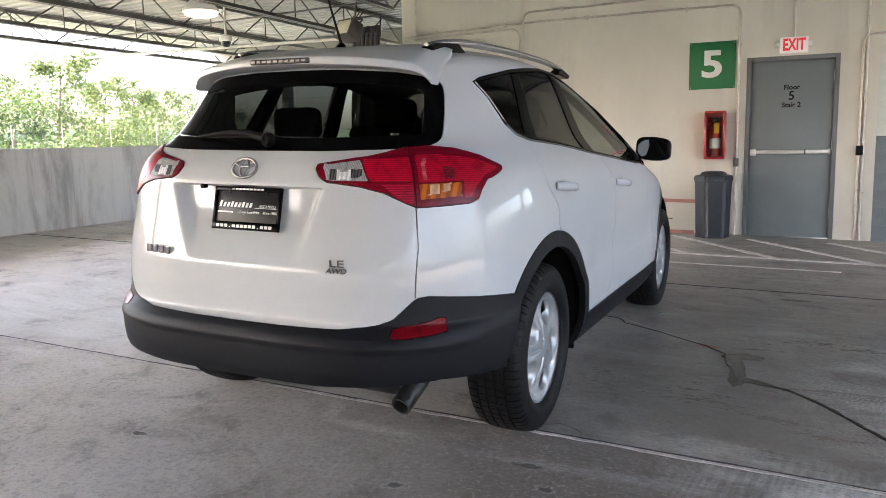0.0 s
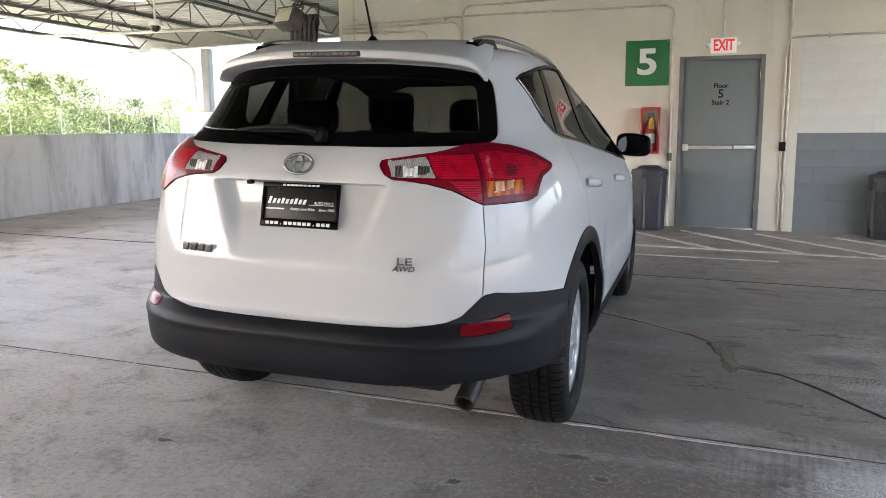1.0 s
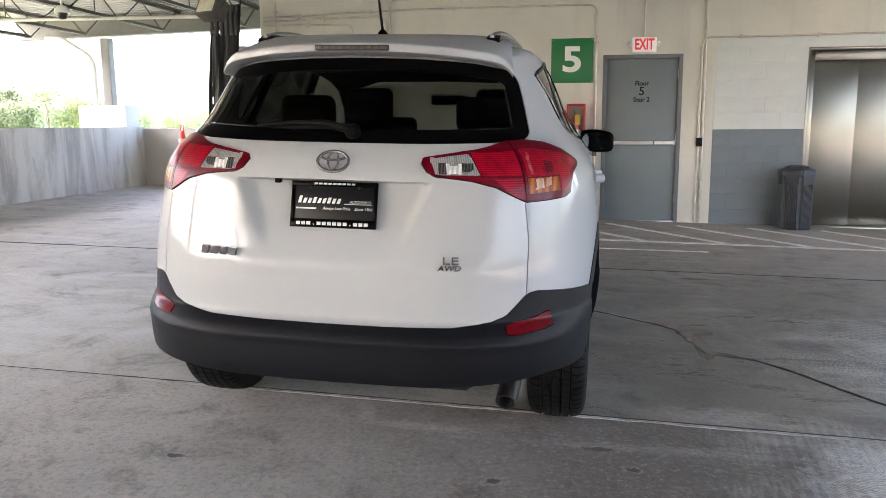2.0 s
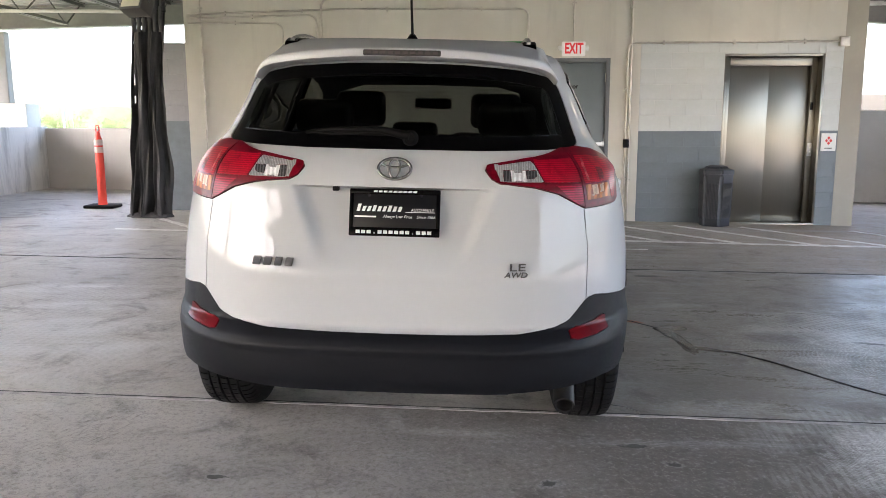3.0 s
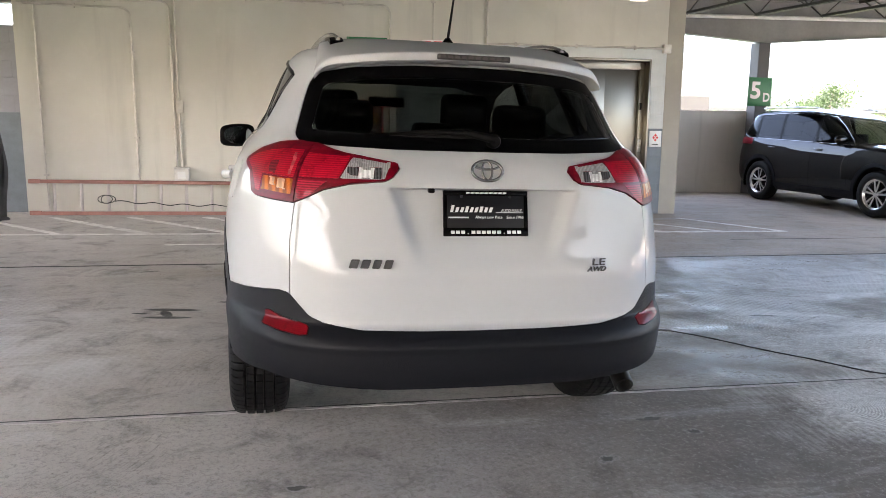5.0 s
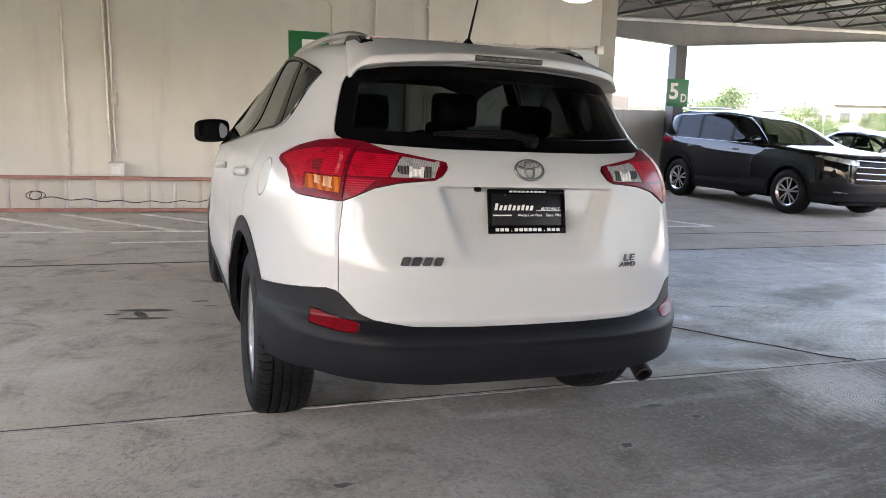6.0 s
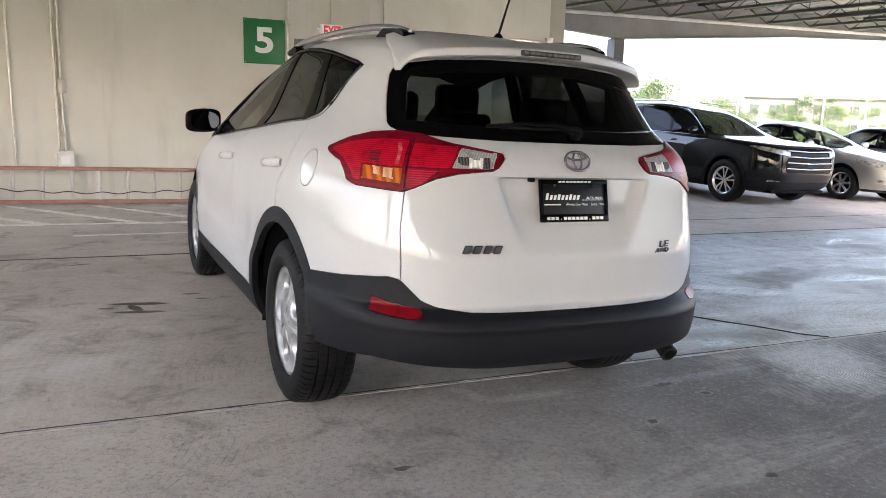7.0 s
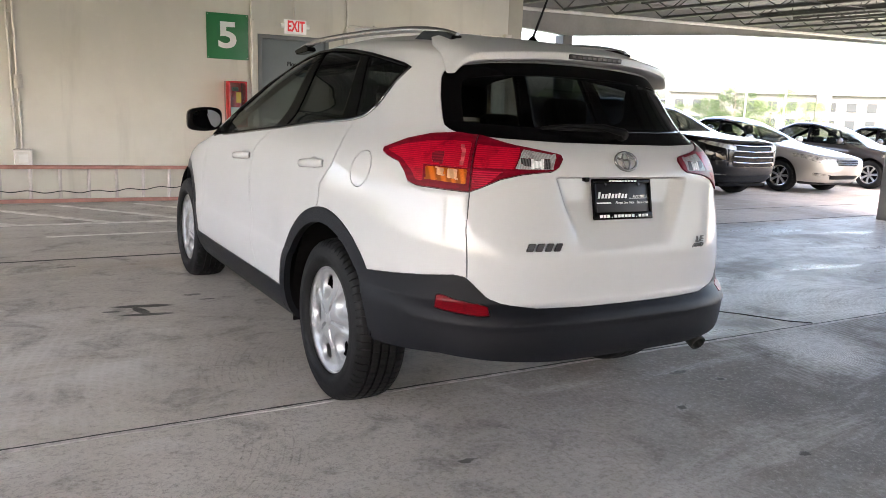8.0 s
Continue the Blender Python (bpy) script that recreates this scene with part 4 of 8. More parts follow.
ex = tagged(new("exit_sign"), "lit white exit sign with red letters over the stair door", "exit sign")
ex.location = (1.855, WALL_Y - 0.03, 2.215)
part("sign_case", box(-0.152, 0.152, -0.03, 0.03, -0.092, 0.092, 0.012, 3), emit_material("exit_face", (0.85, 0.80, 0.78), 0.010), ex, "", 40)
writing("lettering", "EXIT", 0.185, emit_material("exit_red", (0.8, 0.04, 0.05), 0.012), ex, (0.0, -0.0315, 0.0), (radians(90), 0, 0), 0.001, width=0.24, bold=0.006)
for sx in (-1, 1):
    part("lamp_head", lathe([(0.0, -0.03), (0.025, -0.028), (0.034, 0.0), (0.03, 0.02), (0.0, 0.022)], 20, "X"), M_WHITE, ex, "", 40).location = (sx * 0.178, 0.0, 0.01)

# extinguisher cabinet
cab = tagged(new("extinguisher_cabinet"), "red plastic cabinet with an extinguisher on the wall", "fire cabinet")
cab.location = (1.015, WALL_Y - 0.10, 1.195)
fr = box(-0.122, 0.122, -0.095, 0.098, 0.262, 0.29, 0.012)
box(-0.122, 0.122, -0.095, 0.098, -0.29, -0.262, 0.012, bm=fr)
box(-0.122, -0.096, -0.095, 0.098, -0.27, 0.27, 0.010, bm=fr)
box(0.096, 0.122, -0.095, 0.098, -0.27, 0.27, 0.010, bm=fr)
part("cabinet_case", fr, M_RED, cab, "red cabinet frame", 40)
part("cabinet_back", box(-0.11, 0.11, 0.088, 0.097, -0.27, 0.27), M_RED, cab)
part("cabinet_window", box(-0.097, 0.097, -0.080, -0.077, -0.263, 0.263), M_GLASSCLEAR, cab, "clear cover")
part("extinguisher", lathe([(0.0, -0.25), (0.058, -0.25), (0.062, -0.23), (0.062, 0.08), (0.045, 0.12), (0.018, 0.14), (0.018, 0.17), (0.0, 0.17)], 24), M_EXTRED, cab, "red extinguisher bottle", 50).location = (0, 0.02, 0)
part("extinguisher_label", lathe([(0.0635, -0.16), (0.0635, -0.04)], 24), M_WHITE, cab, "", 50).location = (0, 0.02, 0)
part("extinguisher_head", box(-0.035, 0.035, -0.01, 0.05, 0.165, 0.215, 0.008), M_STEEL, cab, "", 40)
part("inspection_tag", box(-0.012, 0.05, -0.055, -0.053, 0.02, 0.15), M_YELLOW, cab, "orange inspection tag")

# bins
def bin_round(name, x, y, label):
    e = empty(name, (x, y, floor_z(x)), label, "bin")
    body = lathe([(0.0, 0.005), (0.195, 0.005), (0.205, 0.03), (0.222, 0.66), (0.224, 0.69), (0.0, 0.69)], 6)
    bmesh.ops.bevel(body, geom=[ed for ed in body.edges if abs(ed.verts[0].co.z - ed.verts[1].co.z) > 0.3], offset=0.03, segments=3, affect="EDGES")
    part("bin_body", body, M_BIN, e, "", 35)
    lid = lathe([(0.0, 0.80), (0.10, 0.795), (0.14, 0.785), (0.16, 0.76), (0.218, 0.745), (0.232, 0.72), (0.232, 0.692), (0.0, 0.692)], 6)
    bmesh.ops.bevel(lid, geom=[ed for ed in lid.edges if abs(math.atan2(ed.verts[0].co.y, ed.verts[0].co.x) - math.atan2(ed.verts[1].co.y, ed.verts[1].co.x)) < 1e-3 and ed.verts[0].co.to_2d().length > 0.1], offset=0.02, segments=2, affect="EDGES")
    part("bin_lid", lid, M_BIN, e, "dark lid", 35)
    return e


b1 = bin_round("litter_bin", 1.03, 7.50, "plain charcoal plastic litter bin by the stair door")
b1.rotation_euler = (0, 0, radians(12))
b2 = bin_round("litter_bin", 3.73, 7.60, "dark litter bin with slatted sides beside the lift")
b2.rotation_euler = (0, 0, radians(30))
first_slat = None
for f in range(6):
    for k in range(9):
        a = radians(30 + 60 * f)
        off = -0.072 + 0.018 * k
        loc = Matrix.Rotation(a, 4, "Z") @ Vector((0.186, off, 0.34))
        if first_slat is None:
            first_slat = part("slat", box(-0.004, 0.008, -0.004, 0.004, -0.23, 0.23, 0.002), simple("bin_slat_grey", (0.06, 0.064, 0.072), 0.5), b2)
            first_slat.location, first_slat.rotation_euler = loc, (0, radians(1.6), a)
        else:
            share("slat", first_slat, b2, loc, (0, radians(1.6), a))

# conduits on the wall
def conduit(points, r=0.0135, label="galvanised conduit clipped to the wall"):
    pts = rounded([(x, WALL_Y - 0.006 - r, z) for x, z in points], 0.12)
    ob = tagged(part("conduit", tube(pts, r, 8), M_PIPE, smooth=60), label, "conduit", group="wall conduits", kind="structure")
    for (xa, za), (xb, zb) in zip(points, points[1:]):
        n = max(1, int(math.hypot(xb - xa, zb - za) / 0.9))
        for k in range(n):
            t = (k + 0.5) / n
            x, z = xa + (xb - xa) * t, za + (zb - za) * t
            dx, dz_ = (0.03, 0.01) if abs(zb - za) > abs(xb - xa) else (0.01, 0.03)
            part("strap", box(x - dx, x + dx, WALL_Y - 0.006 - 2 * r - 0.004, WALL_Y + 0.001, z - dz_, z + dz_), M_PIPE, ob)
    return ob


conduit([(1.26, -0.04), (1.26, 2.73), (-1.2, 2.73), (-3.2, 2.67)])
conduit([(-1.435, 0.6), (-1.445, 2.86), (-0.4, 2.87), (1.0, 2.92)])
conduit([(-1.495, 0.6), (-1.505, 2.66), (-3.2, 2.62)])
conduit([(-1.955, 0.48), (-1.955, 2.56), (-3.2, 2.57)])
conduit([(-3.01, 0.0), (-3.03, 3.3)], 0.009)
conduit([(2.575, -0.06), (2.575, 2.29), (5.35, 2.305)])
conduit([(2.625, -0.06), (2.615, 3.3)])
conduit([(1.855, 2.3), (1.855, 3.3)], 0.011)
for x, z, w, h, m, lab in ((5.395, 2.30, 0.062, 0.062, M_PIPE, "grey junction box at the end of a conduit"), (-1.43, 1.39, 0.045, 0.075, M_PIPE, "small grey switch box on the conduits"), (2.585, 0.985, 0.035, 0.055, M_BLACKINK, "small black socket box on the conduit"), (1.26, 0.86, 0.03, 0.05, M_STEEL, "small dark box on the conduit")):
    e = tagged(new("junction_box"), lab, "junction box")
    e.location = (x, WALL_Y - 0.035, z)
    part("box_body", box(-w, w, -0.022, 0.034, -h, h, 0.004), m, e, "", 30)
    part("box_cover", box(-w * 0.9, w * 0.9, -0.026, -0.0225, -h * 0.9, h * 0.9, 0.001), m, e, "", 30)
pail = tagged(new("wall_box"), "white plastic box on the wall under two conduits", "wall box")
pail.location = (-1.44, WALL_Y - 0.075, 0.545)
part("box_body", box(-0.088, 0.088, -0.065, 0.075, -0.08, 0.075, 0.012, 3), M_PAIL, pail, "", 40)
part("box_lid", box(-0.093, 0.093, -0.07, 0.075, 0.070, 0.090, 0.006), M_PAIL, pail, "", 40)
part("box_label", box(-0.05, 0.045, -0.067, -0.0655, -0.05, 0.04), M_WHITE, pail)

# ladder lying on its side against the wall
X0, X1 = -3.14, 0.80
ladder = empty("ladder", (X0, WALL_Y - 0.14, floor_z(X0)), "long faded orange ladder lying on its side along the wall", "ladder", rot=(0, math.atan(SLOPE), 0))
LEN = X1 - X0


def rail(z):
    r_ = box(0, LEN, -0.035, -0.029, z - 0.021, z + 0.021)
    box(0, LEN, -0.035, 0.0, z + 0.015, z + 0.021, bm=r_)
    box(0, LEN, -0.035, 0.0, z - 0.021, z - 0.015, bm=r_)
    return r_


part("ladder_rail", rail(0.022), M_LADRAIL, ladder, "faded orange rail")
part("ladder_rail", rail(0.410), M_LADRAIL, ladder, "faded orange rail")
rung0 = None
n_rung = int(LEN / 0.3048)
for k in range(n_rung):
    x = 0.22 + 0.3048 * k
    if rung0 is None:
        rung0 = part("rung", cyl((0, -0.018, 0.05), (0, -0.018, 0.39), 0.019, 10), M_RUNG, ladder, "pale metal rung", 60)
        rung0.location.x = x
    else:
        share("rung", rung0, ladder, (x, 0, 0))
for z in (0.026, 0.410):
    part("rail_cap", box(-0.06, 0.07, -0.04, 0.004, z - 0.025, z + 0.025, 0.006), M_LADRAIL, ladder, "worn end cap")
cordpts = [(0.9 + 0.02 * k, -0.045 + 0.004 * math.sin(k * 0.9), 0.175 - 0.05 * math.sin(k / 120 * math.pi) + 0.012 * math.sin(k * 0.35)) for k in range(140)]
part("pull_rope", tube(cordpts, 0.006, 6), M_CORD, ladder, "dark pull rope", 60)
part("pull_rope", tube([(0.8 + 0.12 * math.sin(t) * (1 - 0.05 * t), -0.05, 0.20 + 0.05 * math.cos(t)) for t in np.linspace(0, 12, 60)], 0.005, 6), M_CORD, ladder, "", 60)

# ---------- bay beside the tower ----------
def curtain():
    e = empty("tarp_curtain", (-3.58, 7.22, 0), "black mesh tarp bunched and hanging to the floor", "tarp")
    b = bmesh.new()
    rows = []
    nz, ns = 60, 90
    for i in range(nz + 1):
        t = i / nz
        z = floor_z(-3.58) + 0.015 + 2.66 * t
        half = 0.205 + 0.055 * (1 - t) ** 3 + 0.012 * math.sin(9 * t)
        mid_x = -0.02 + 0.14 * t + 0.012 * math.sin(7 * t)
        row = []
        for j in range(ns + 1):
            s = j / ns * 2 - 1
            fold = 0.055 * math.sin(s * 8 + 3.2 * t) + 0.030 * math.sin(s * 19 - 4 * t + 1.0) + 0.014 * math.sin(s * 37 + 6 * t) + 0.012 * math.sin(13 * t + 5 * s)
            flare = 0.10 * (1 - t) ** 6
            x = mid_x + s * half + 0.014 * math.sin(s * 12 + 9 * t) + 0.01 * math.sin(23 * t + 3 * s) * (1 - t)
            row.append(b.verts.new((x, fold * (0.7 + 0.5 * (1 - t)) - flare * (1 - s * s) * 0.6, z)))
        rows.append(row)
    rng = random.Random(8)
    for i in range(nz):
        for j in range(ns):
            # the weave has torn away near the top and along one hem
            torn = (i in (52, 54) and 8 < j < 44 and j % 5 < 2) or (i > 30 and j in (3, 6) and rng.random() < 0.2)
            if not torn:
                b.faces.new((rows[i][j], rows[i][j + 1], rows[i + 1][j + 1], rows[i + 1][j]))
    bmesh.ops.delete(b, geom=[v for v in b.verts if not v.link_faces], context="VERTS")
    ext = bmesh.ops.extrude_face_region(b, geom=b.faces[:])
    for v in [g for g in ext["geom"] if isinstance(g, bmesh.types.BMVert)]:
        v.co.y += 0.006
    bmesh.ops.recalc_face_normals(b, faces=b.faces)
    part("tarp_sheet", b, M_TARP, e, "", 60)
    pud = bmesh.new()
    bmesh.ops.create_uvsphere(pud, u_segments=36, v_segments=12, radius=1)
    for v in pud.verts:
        a = math.atan2(v.co.y, v.co.x)
        k = 1 + 0.14 * math.sin(5 * a) + 0.08 * math.sin(11 * a + 1)
        v.co = Vector((v.co.x * 0.27 * k - 0.01, v.co.y * 0.12 * k - 0.03, floor_z(-3.58) + max(0.0, v.co.z * 0.06 + 0.012 * math.sin(9 * a))))
    part("tarp_hem", pud, M_TARP, e, "", 60)
    tie = tube([(-0.08, 0.0, 2.62), (0.12, -0.06, 2.64), (0.32, 0.0, 2.62), (0.3, 0.06, 2.9), (-0.06, 0.06, 2.9)], 0.012, 8, closed=True)
    part("tie_cord", tie, M_CORD, e, "", 60)
    for k in range(6):
        x = -0.06 + 0.066 * k
        part("tarp_roll", tube([(x, -0.04, 2.38), (x + 0.012, -0.065, 2.50), (x + 0.008, -0.06, 2.60), (x, -0.02, 2.67)], 0.026, 8), M_TARP, e, "", 60)
    return e


curtain()
post = empty("delineator_post", (-4.60, 8.12, floor_z(-4.6)), "orange traffic post with pale bands on a black base", "traffic post")
part("post_base", box(-0.21, 0.21, -0.16, 0.16, 0.0, 0.045, 0.015), M_RUBBER, post, "black rubber base", 40)
part("post_tube", lathe([(0.0, 0.04), (0.062, 0.04), (0.058, 0.1), (0.055, 0.90), (0.045, 0.96), (0.035, 0.99), (0.030, 1.03), (0.022, 1.05), (0.0, 1.055)], 24), M_ORANGE, post, "", 50)
part("post_handle", tube(rounded([(-0.022, 0, 1.045), (-0.022, 0, 1.13), (0.022, 0, 1.13), (0.022, 0, 1.045)], 0.02), 0.009, 8), M_ORANGE, post, "", 60)
for z in (0.80, 0.90):
    part("band", lathe([(0.0555, z - 0.04), (0.0575, z - 0.038), (0.0570, z + 0.038), (0.0550, z + 0.04)], 24), M_BAND, post, "pale reflective band", 50)

# floodlight, camera dome and lamps under the roof
fl_ = tagged(new("floodlight"), "bronze floodlight with a pale lens hung from a joist", "floodlight")
fl_.matrix_world = Matrix.Translation((-3.29, 6.42, 2.60)) @ Matrix.Rotation(radians(-20), 4, "Z") @ Matrix.Rotation(radians(-26), 4, "X") @ Matrix.Diagonal((0.8, 0.8, 0.8, 1))
part("lamp_case", box(-0.19, 0.19, -0.10, 0.12, -0.15, 0.15, 0.02), simple("bronze_lamp_case", (0.07, 0.062, 0.055), 0.5), fl_, "", 40)
part("lamp_bezel", box(-0.185, 0.185, -0.112, -0.098, -0.145, 0.145, 0.006), M_STEEL, fl_, "", 40)
part("lamp_lens", box(-0.155, 0.155, -0.118, -0.106, -0.115, 0.115, 0.006), simple("frosted_lens", (0.66, 0.62, 0.52), 0.25, coat=0.5), fl_, "frosted lens", 40)
for k in range(5):
    part("cooling_fin", box(-0.15 + 0.065 * k, -0.14 + 0.065 * k, 0.12, 0.19, -0.11, 0.13), M_STEEL, fl_)
part("lamp_yoke", tube(rounded([(-0.20, 0.0, 0.0), (-0.20, 0.05, 0.22), (0.20, 0.05, 0.22), (0.20, 0.0, 0.0)], 0.04), 0.014, 8), M_STEEL, fl_, "", 60)
hang = fl_.matrix_world.inverted() @ Vector((-3.20, 6.62, joist_z(-3.2) + 0.42))
part("lamp_stem", tube([(0, 0.05, 0.21), tuple(hang)], 0.016, 8), M_STEEL, fl_, "", 60)
for k in range(3):
    part("stand_off", tube([(-0.10 + 0.09 * k, 0.03, 0.15), (-0.10 + 0.09 * k, 0.10, 0.40)], 0.009, 6), M_CORD, fl_)

dome = tagged(new("camera_dome"), "small white camera dome hung under the joists", "security camera")
dome.location = (-5.2, 6.42, 2.60)
part("dome_case", lathe([(0.0, 0.09), (0.05, 0.085), (0.085, 0.05), (0.09, 0.0), (0.0, 0.0)], 24), M_WHITE, dome, "", 50)
part("dome_cover", lathe([(0.07, 0.0), (0.065, -0.04), (0.04, -0.068), (0.0, -0.078)], 24), simple("smoked_dome", (0.03, 0.03, 0.035), 0.08, coat=1.0), dome, "", 60)
part("dome_stem", tube([(0, 0, 0.08), (0, 0, 0.74)], 0.015, 8), M_WHITEPIPE, dome, "", 60)


def bay_lamp(x, y, z, lit=True):
    e = empty("bay_lamp", (x, y, z), "round white garage lamp glowing under the joists", "lamp", "garage lamps")
    part("lamp_housing", lathe([(0.0, 0.17), (0.10, 0.165), (0.13, 0.13), (0.21, 0.04), (0.22, 0.0), (0.20, 0.0)], 28), M_WHITE, e, "", 50)
    part("lamp_lens", lathe([(0.205, 0.004), (0.19, -0.035), (0.12, -0.06), (0.0, -0.07)], 28), M_LAMPGLOW, e, "glowing lens", 60)
    part("lamp_stem", tube([(0, 0, 0.16), (0, 0, joist_z(x) + 0.42 - z)], 0.012, 8), M_STEEL, e)


bay_lamp(-4.82, 5.5, 2.83)
bay_lamp(4.3, 6.75, 2.86)

# ---------- the white car ----------
M_PAINT = car_paint("white_car_paint", (0.468, 0.476, 0.484), 0.0, 0.65)
M_PLASTIC = simple("grey_bumper_plastic", (0.0075, 0.0081, 0.0105), 0.45, spec=0.16, vary=0.08, scale=5, bump=0.25, bump_scale=420)
M_GLOSSBLACK = simple("gloss_black_trim", (0.0025, 0.0025, 0.003), 0.22, spec=0.06, vary=0.05)
M_CABIN = simple("dark_cabin_trim", (0.009, 0.009, 0.0095), 0.8, spec=0.1, vary=0.15, scale=10)
M_SEAT = simple("dark_seat_fabric", (0.010, 0.010, 0.011), 0.9, spec=0.1, vary=0.2, scale=30, bump=0.3, bump_scale=300)
M_PRIVACY = glass_material("privacy_glass", (0.105, 0.112, 0.109))
M_REARGLASS = glass_material("rear_privacy_glass", (0.17, 0.178, 0.174))
M_CLEARGLASS = glass_material("green_tinted_glass", (0.50, 0.54, 0.51))
M_CHROME = simple("chrome", (0.30, 0.30, 0.31), 0.08, metal=1.0, vary=0.03)
M_SATIN = simple("satin_silver_rail", (0.62, 0.62, 0.63), 0.25, metal=0.9, vary=0.04)
M_TYRE = simple("tyre_rubber", (0.006, 0.006, 0.0064), 0.6, spec=0.2, vary=0.25, scale=15, bump=0.3, bump_scale=200)
M_HUB = simple("silver_wheel_cover", (0.36, 0.365, 0.375), 0.36, metal=0.5, coat=0.2, vary=0.06, scale=6)
M_WELL = simple("wheel_well_lining", (0.004, 0.004, 0.004), 0.9, spec=0.1)
M_LENSRED = lens_material("dark_red_lamp_body", (0.15, 0.001, 0.010), 300.0, "Z", dark=0.8, coat=0.14)
M_LENSRED2 = lens_material("bright_red_lamp_panel", (0.40, 0.004, 0.022), 900.0, "Z", dark=0.62, coat=0.14)
M_LENSRIB = lens_material("ribbed_red_lamp_panel", (0.42, 0.006, 0.034), 780.0, "Z", dark=0.42, coat=0.14)
M_LENSDEEP = lens_material("deep_red_lamp_cell", (0.17, 0.012, 0.020), 620.0, "Z", dark=0.6, coat=0.14)
M_LENSPINK = lens_material("pink_light_guide", (0.50, 0.09, 0.10), 200.0, "Z", dark=0.6, coat=0.14)
M_LENSPALE = lens_material("pale_bulb_cell", (0.60, 0.34, 0.20), 300.0, "X", dark=0.7, coat=0.14)
M_LENSCLEAR = lens_material("clear_lamp_lens", (0.34, 0.35, 0.35), 1100.0, "X", dark=0.6, coat=0.14)
M_LENSCELL = lens_material("bright_lamp_reflector", (0.80, 0.81, 0.81), 400.0, "X", dark=0.7, coat=0.14)
M_LENSDARK = lens_material("dark_lamp_cell", (0.09, 0.09, 0.095), 600.0, "X", dark=0.3, coat=0.14)
M_LENSAMBER = lens_material("amber_lamp_lens", (0.50, 0.115, 0.006), 260.0, "X", dark=0.45, coat=0.14)
M_REFLECTOR = lens_material("red_reflector", (0.15, 0.003, 0.008), 1200.0, "Z", dark=0.85, coat=0.15)
M_EXHAUST = simple("dull_exhaust_steel", (0.028, 0.027, 0.026), 0.5, metal=0.5, vary=0.25, scale=14)
M_WIPER = simple("black_wiper", (0.003, 0.003, 0.003), 0.6, spec=0.12)
M_PLATE = simple("black_plate", (0.006, 0.006, 0.008), 0.35, spec=0.25)

# plan outlines by height: height, rear end on the axis, half width, front end on the axis
OUTLINE = np.array([
    (0.22, -0.66, 0.80, 3.36), (0.27, -0.78, 0.87, 3.46), (0.32, -0.865, 0.898, 3.52), (0.37, -0.922, 0.912, 3.56),
    (0.42, -0.948, 0.920, 3.575), (0.50, -0.956, 0.926, 3.585), (0.555, -0.950, 0.928, 3.585), (0.585, -0.925, 0.926, 3.58),
    (0.605, -0.905, 0.922, 3.58), (0.70, -0.902, 0.917, 3.57), (0.80, -0.893, 0.912, 3.52), (0.88, -0.880, 0.904, 3.42),
    (0.95, -0.868, 0.895, 3.18), (1.01, -0.860, 0.884, 2.80), (1.07, -0.852, 0.868, 2.46), (1.12, -0.838, 0.846, 2.34),
    (1.165, -0.808, 0.816, 2.22), (1.20, -0.765, 0.788, 2.14), (1.24, -0.715, 0.760, 2.06), (1.32, -0.645, 0.724, 1.87),
    (1.40, -0.585, 0.692, 1.66), (1.47, -0.528, 0.662, 1.45), (1.53, -0.455, 0.630, 1.22), (1.57, -0.385, 0.592, 1.00),
    (1.60, -0.27, 0.525, 0.74), (1.618, -0.10, 0.43, 0.58), (1.630, 0.02, 0.27, 0.46), (1.635, 0.10, 0.10, 0.36)])


def pchip(xs, ys, q):
    """Monotone cubic through the knots."""
    xs, ys, q = np.asarray(xs), np.asarray(ys), np.asarray(q)
    h = np.diff(xs)
    d = np.diff(ys) / h
    m = np.zeros(len(xs))
    m[0], m[-1] = d[0], d[-1]
    for i in range(1, len(xs) - 1):
        if d[i - 1] * d[i] > 0:
            w1, w2 = 2 * h[i] + h[i - 1], h[i] + 2 * h[i - 1]
            m[i] = (w1 + w2) / (w1 / d[i - 1] + w2 / d[i])
    k = np.clip(np.searchsorted(xs, q) - 1, 0, len(xs) - 2)
    t = (q - xs[k]) / h[k]
    return ((1 + 2 * t) * (1 - t) ** 2 * ys[k] + t * (1 - t) ** 2 * h[k] * m[k] + t * t * (3 - 2 * t) * ys[k + 1] + t * t * (t - 1) * h[k] * m[k + 1])


def smooth01(a, b, v):
    t = np.clip((v - a) / (b - a), 0, 1)
    return t * t * (3 - 2 * t)


def arc(xs, ys, n):
    s = np.concatenate([[0], np.cumsum(np.hypot(np.diff(xs), np.diff(ys)))])
    q = np.linspace(0, s[-1], n)
    return np.interp(q, s, xs), np.interp(q, s, ys)


N_REAR = 150


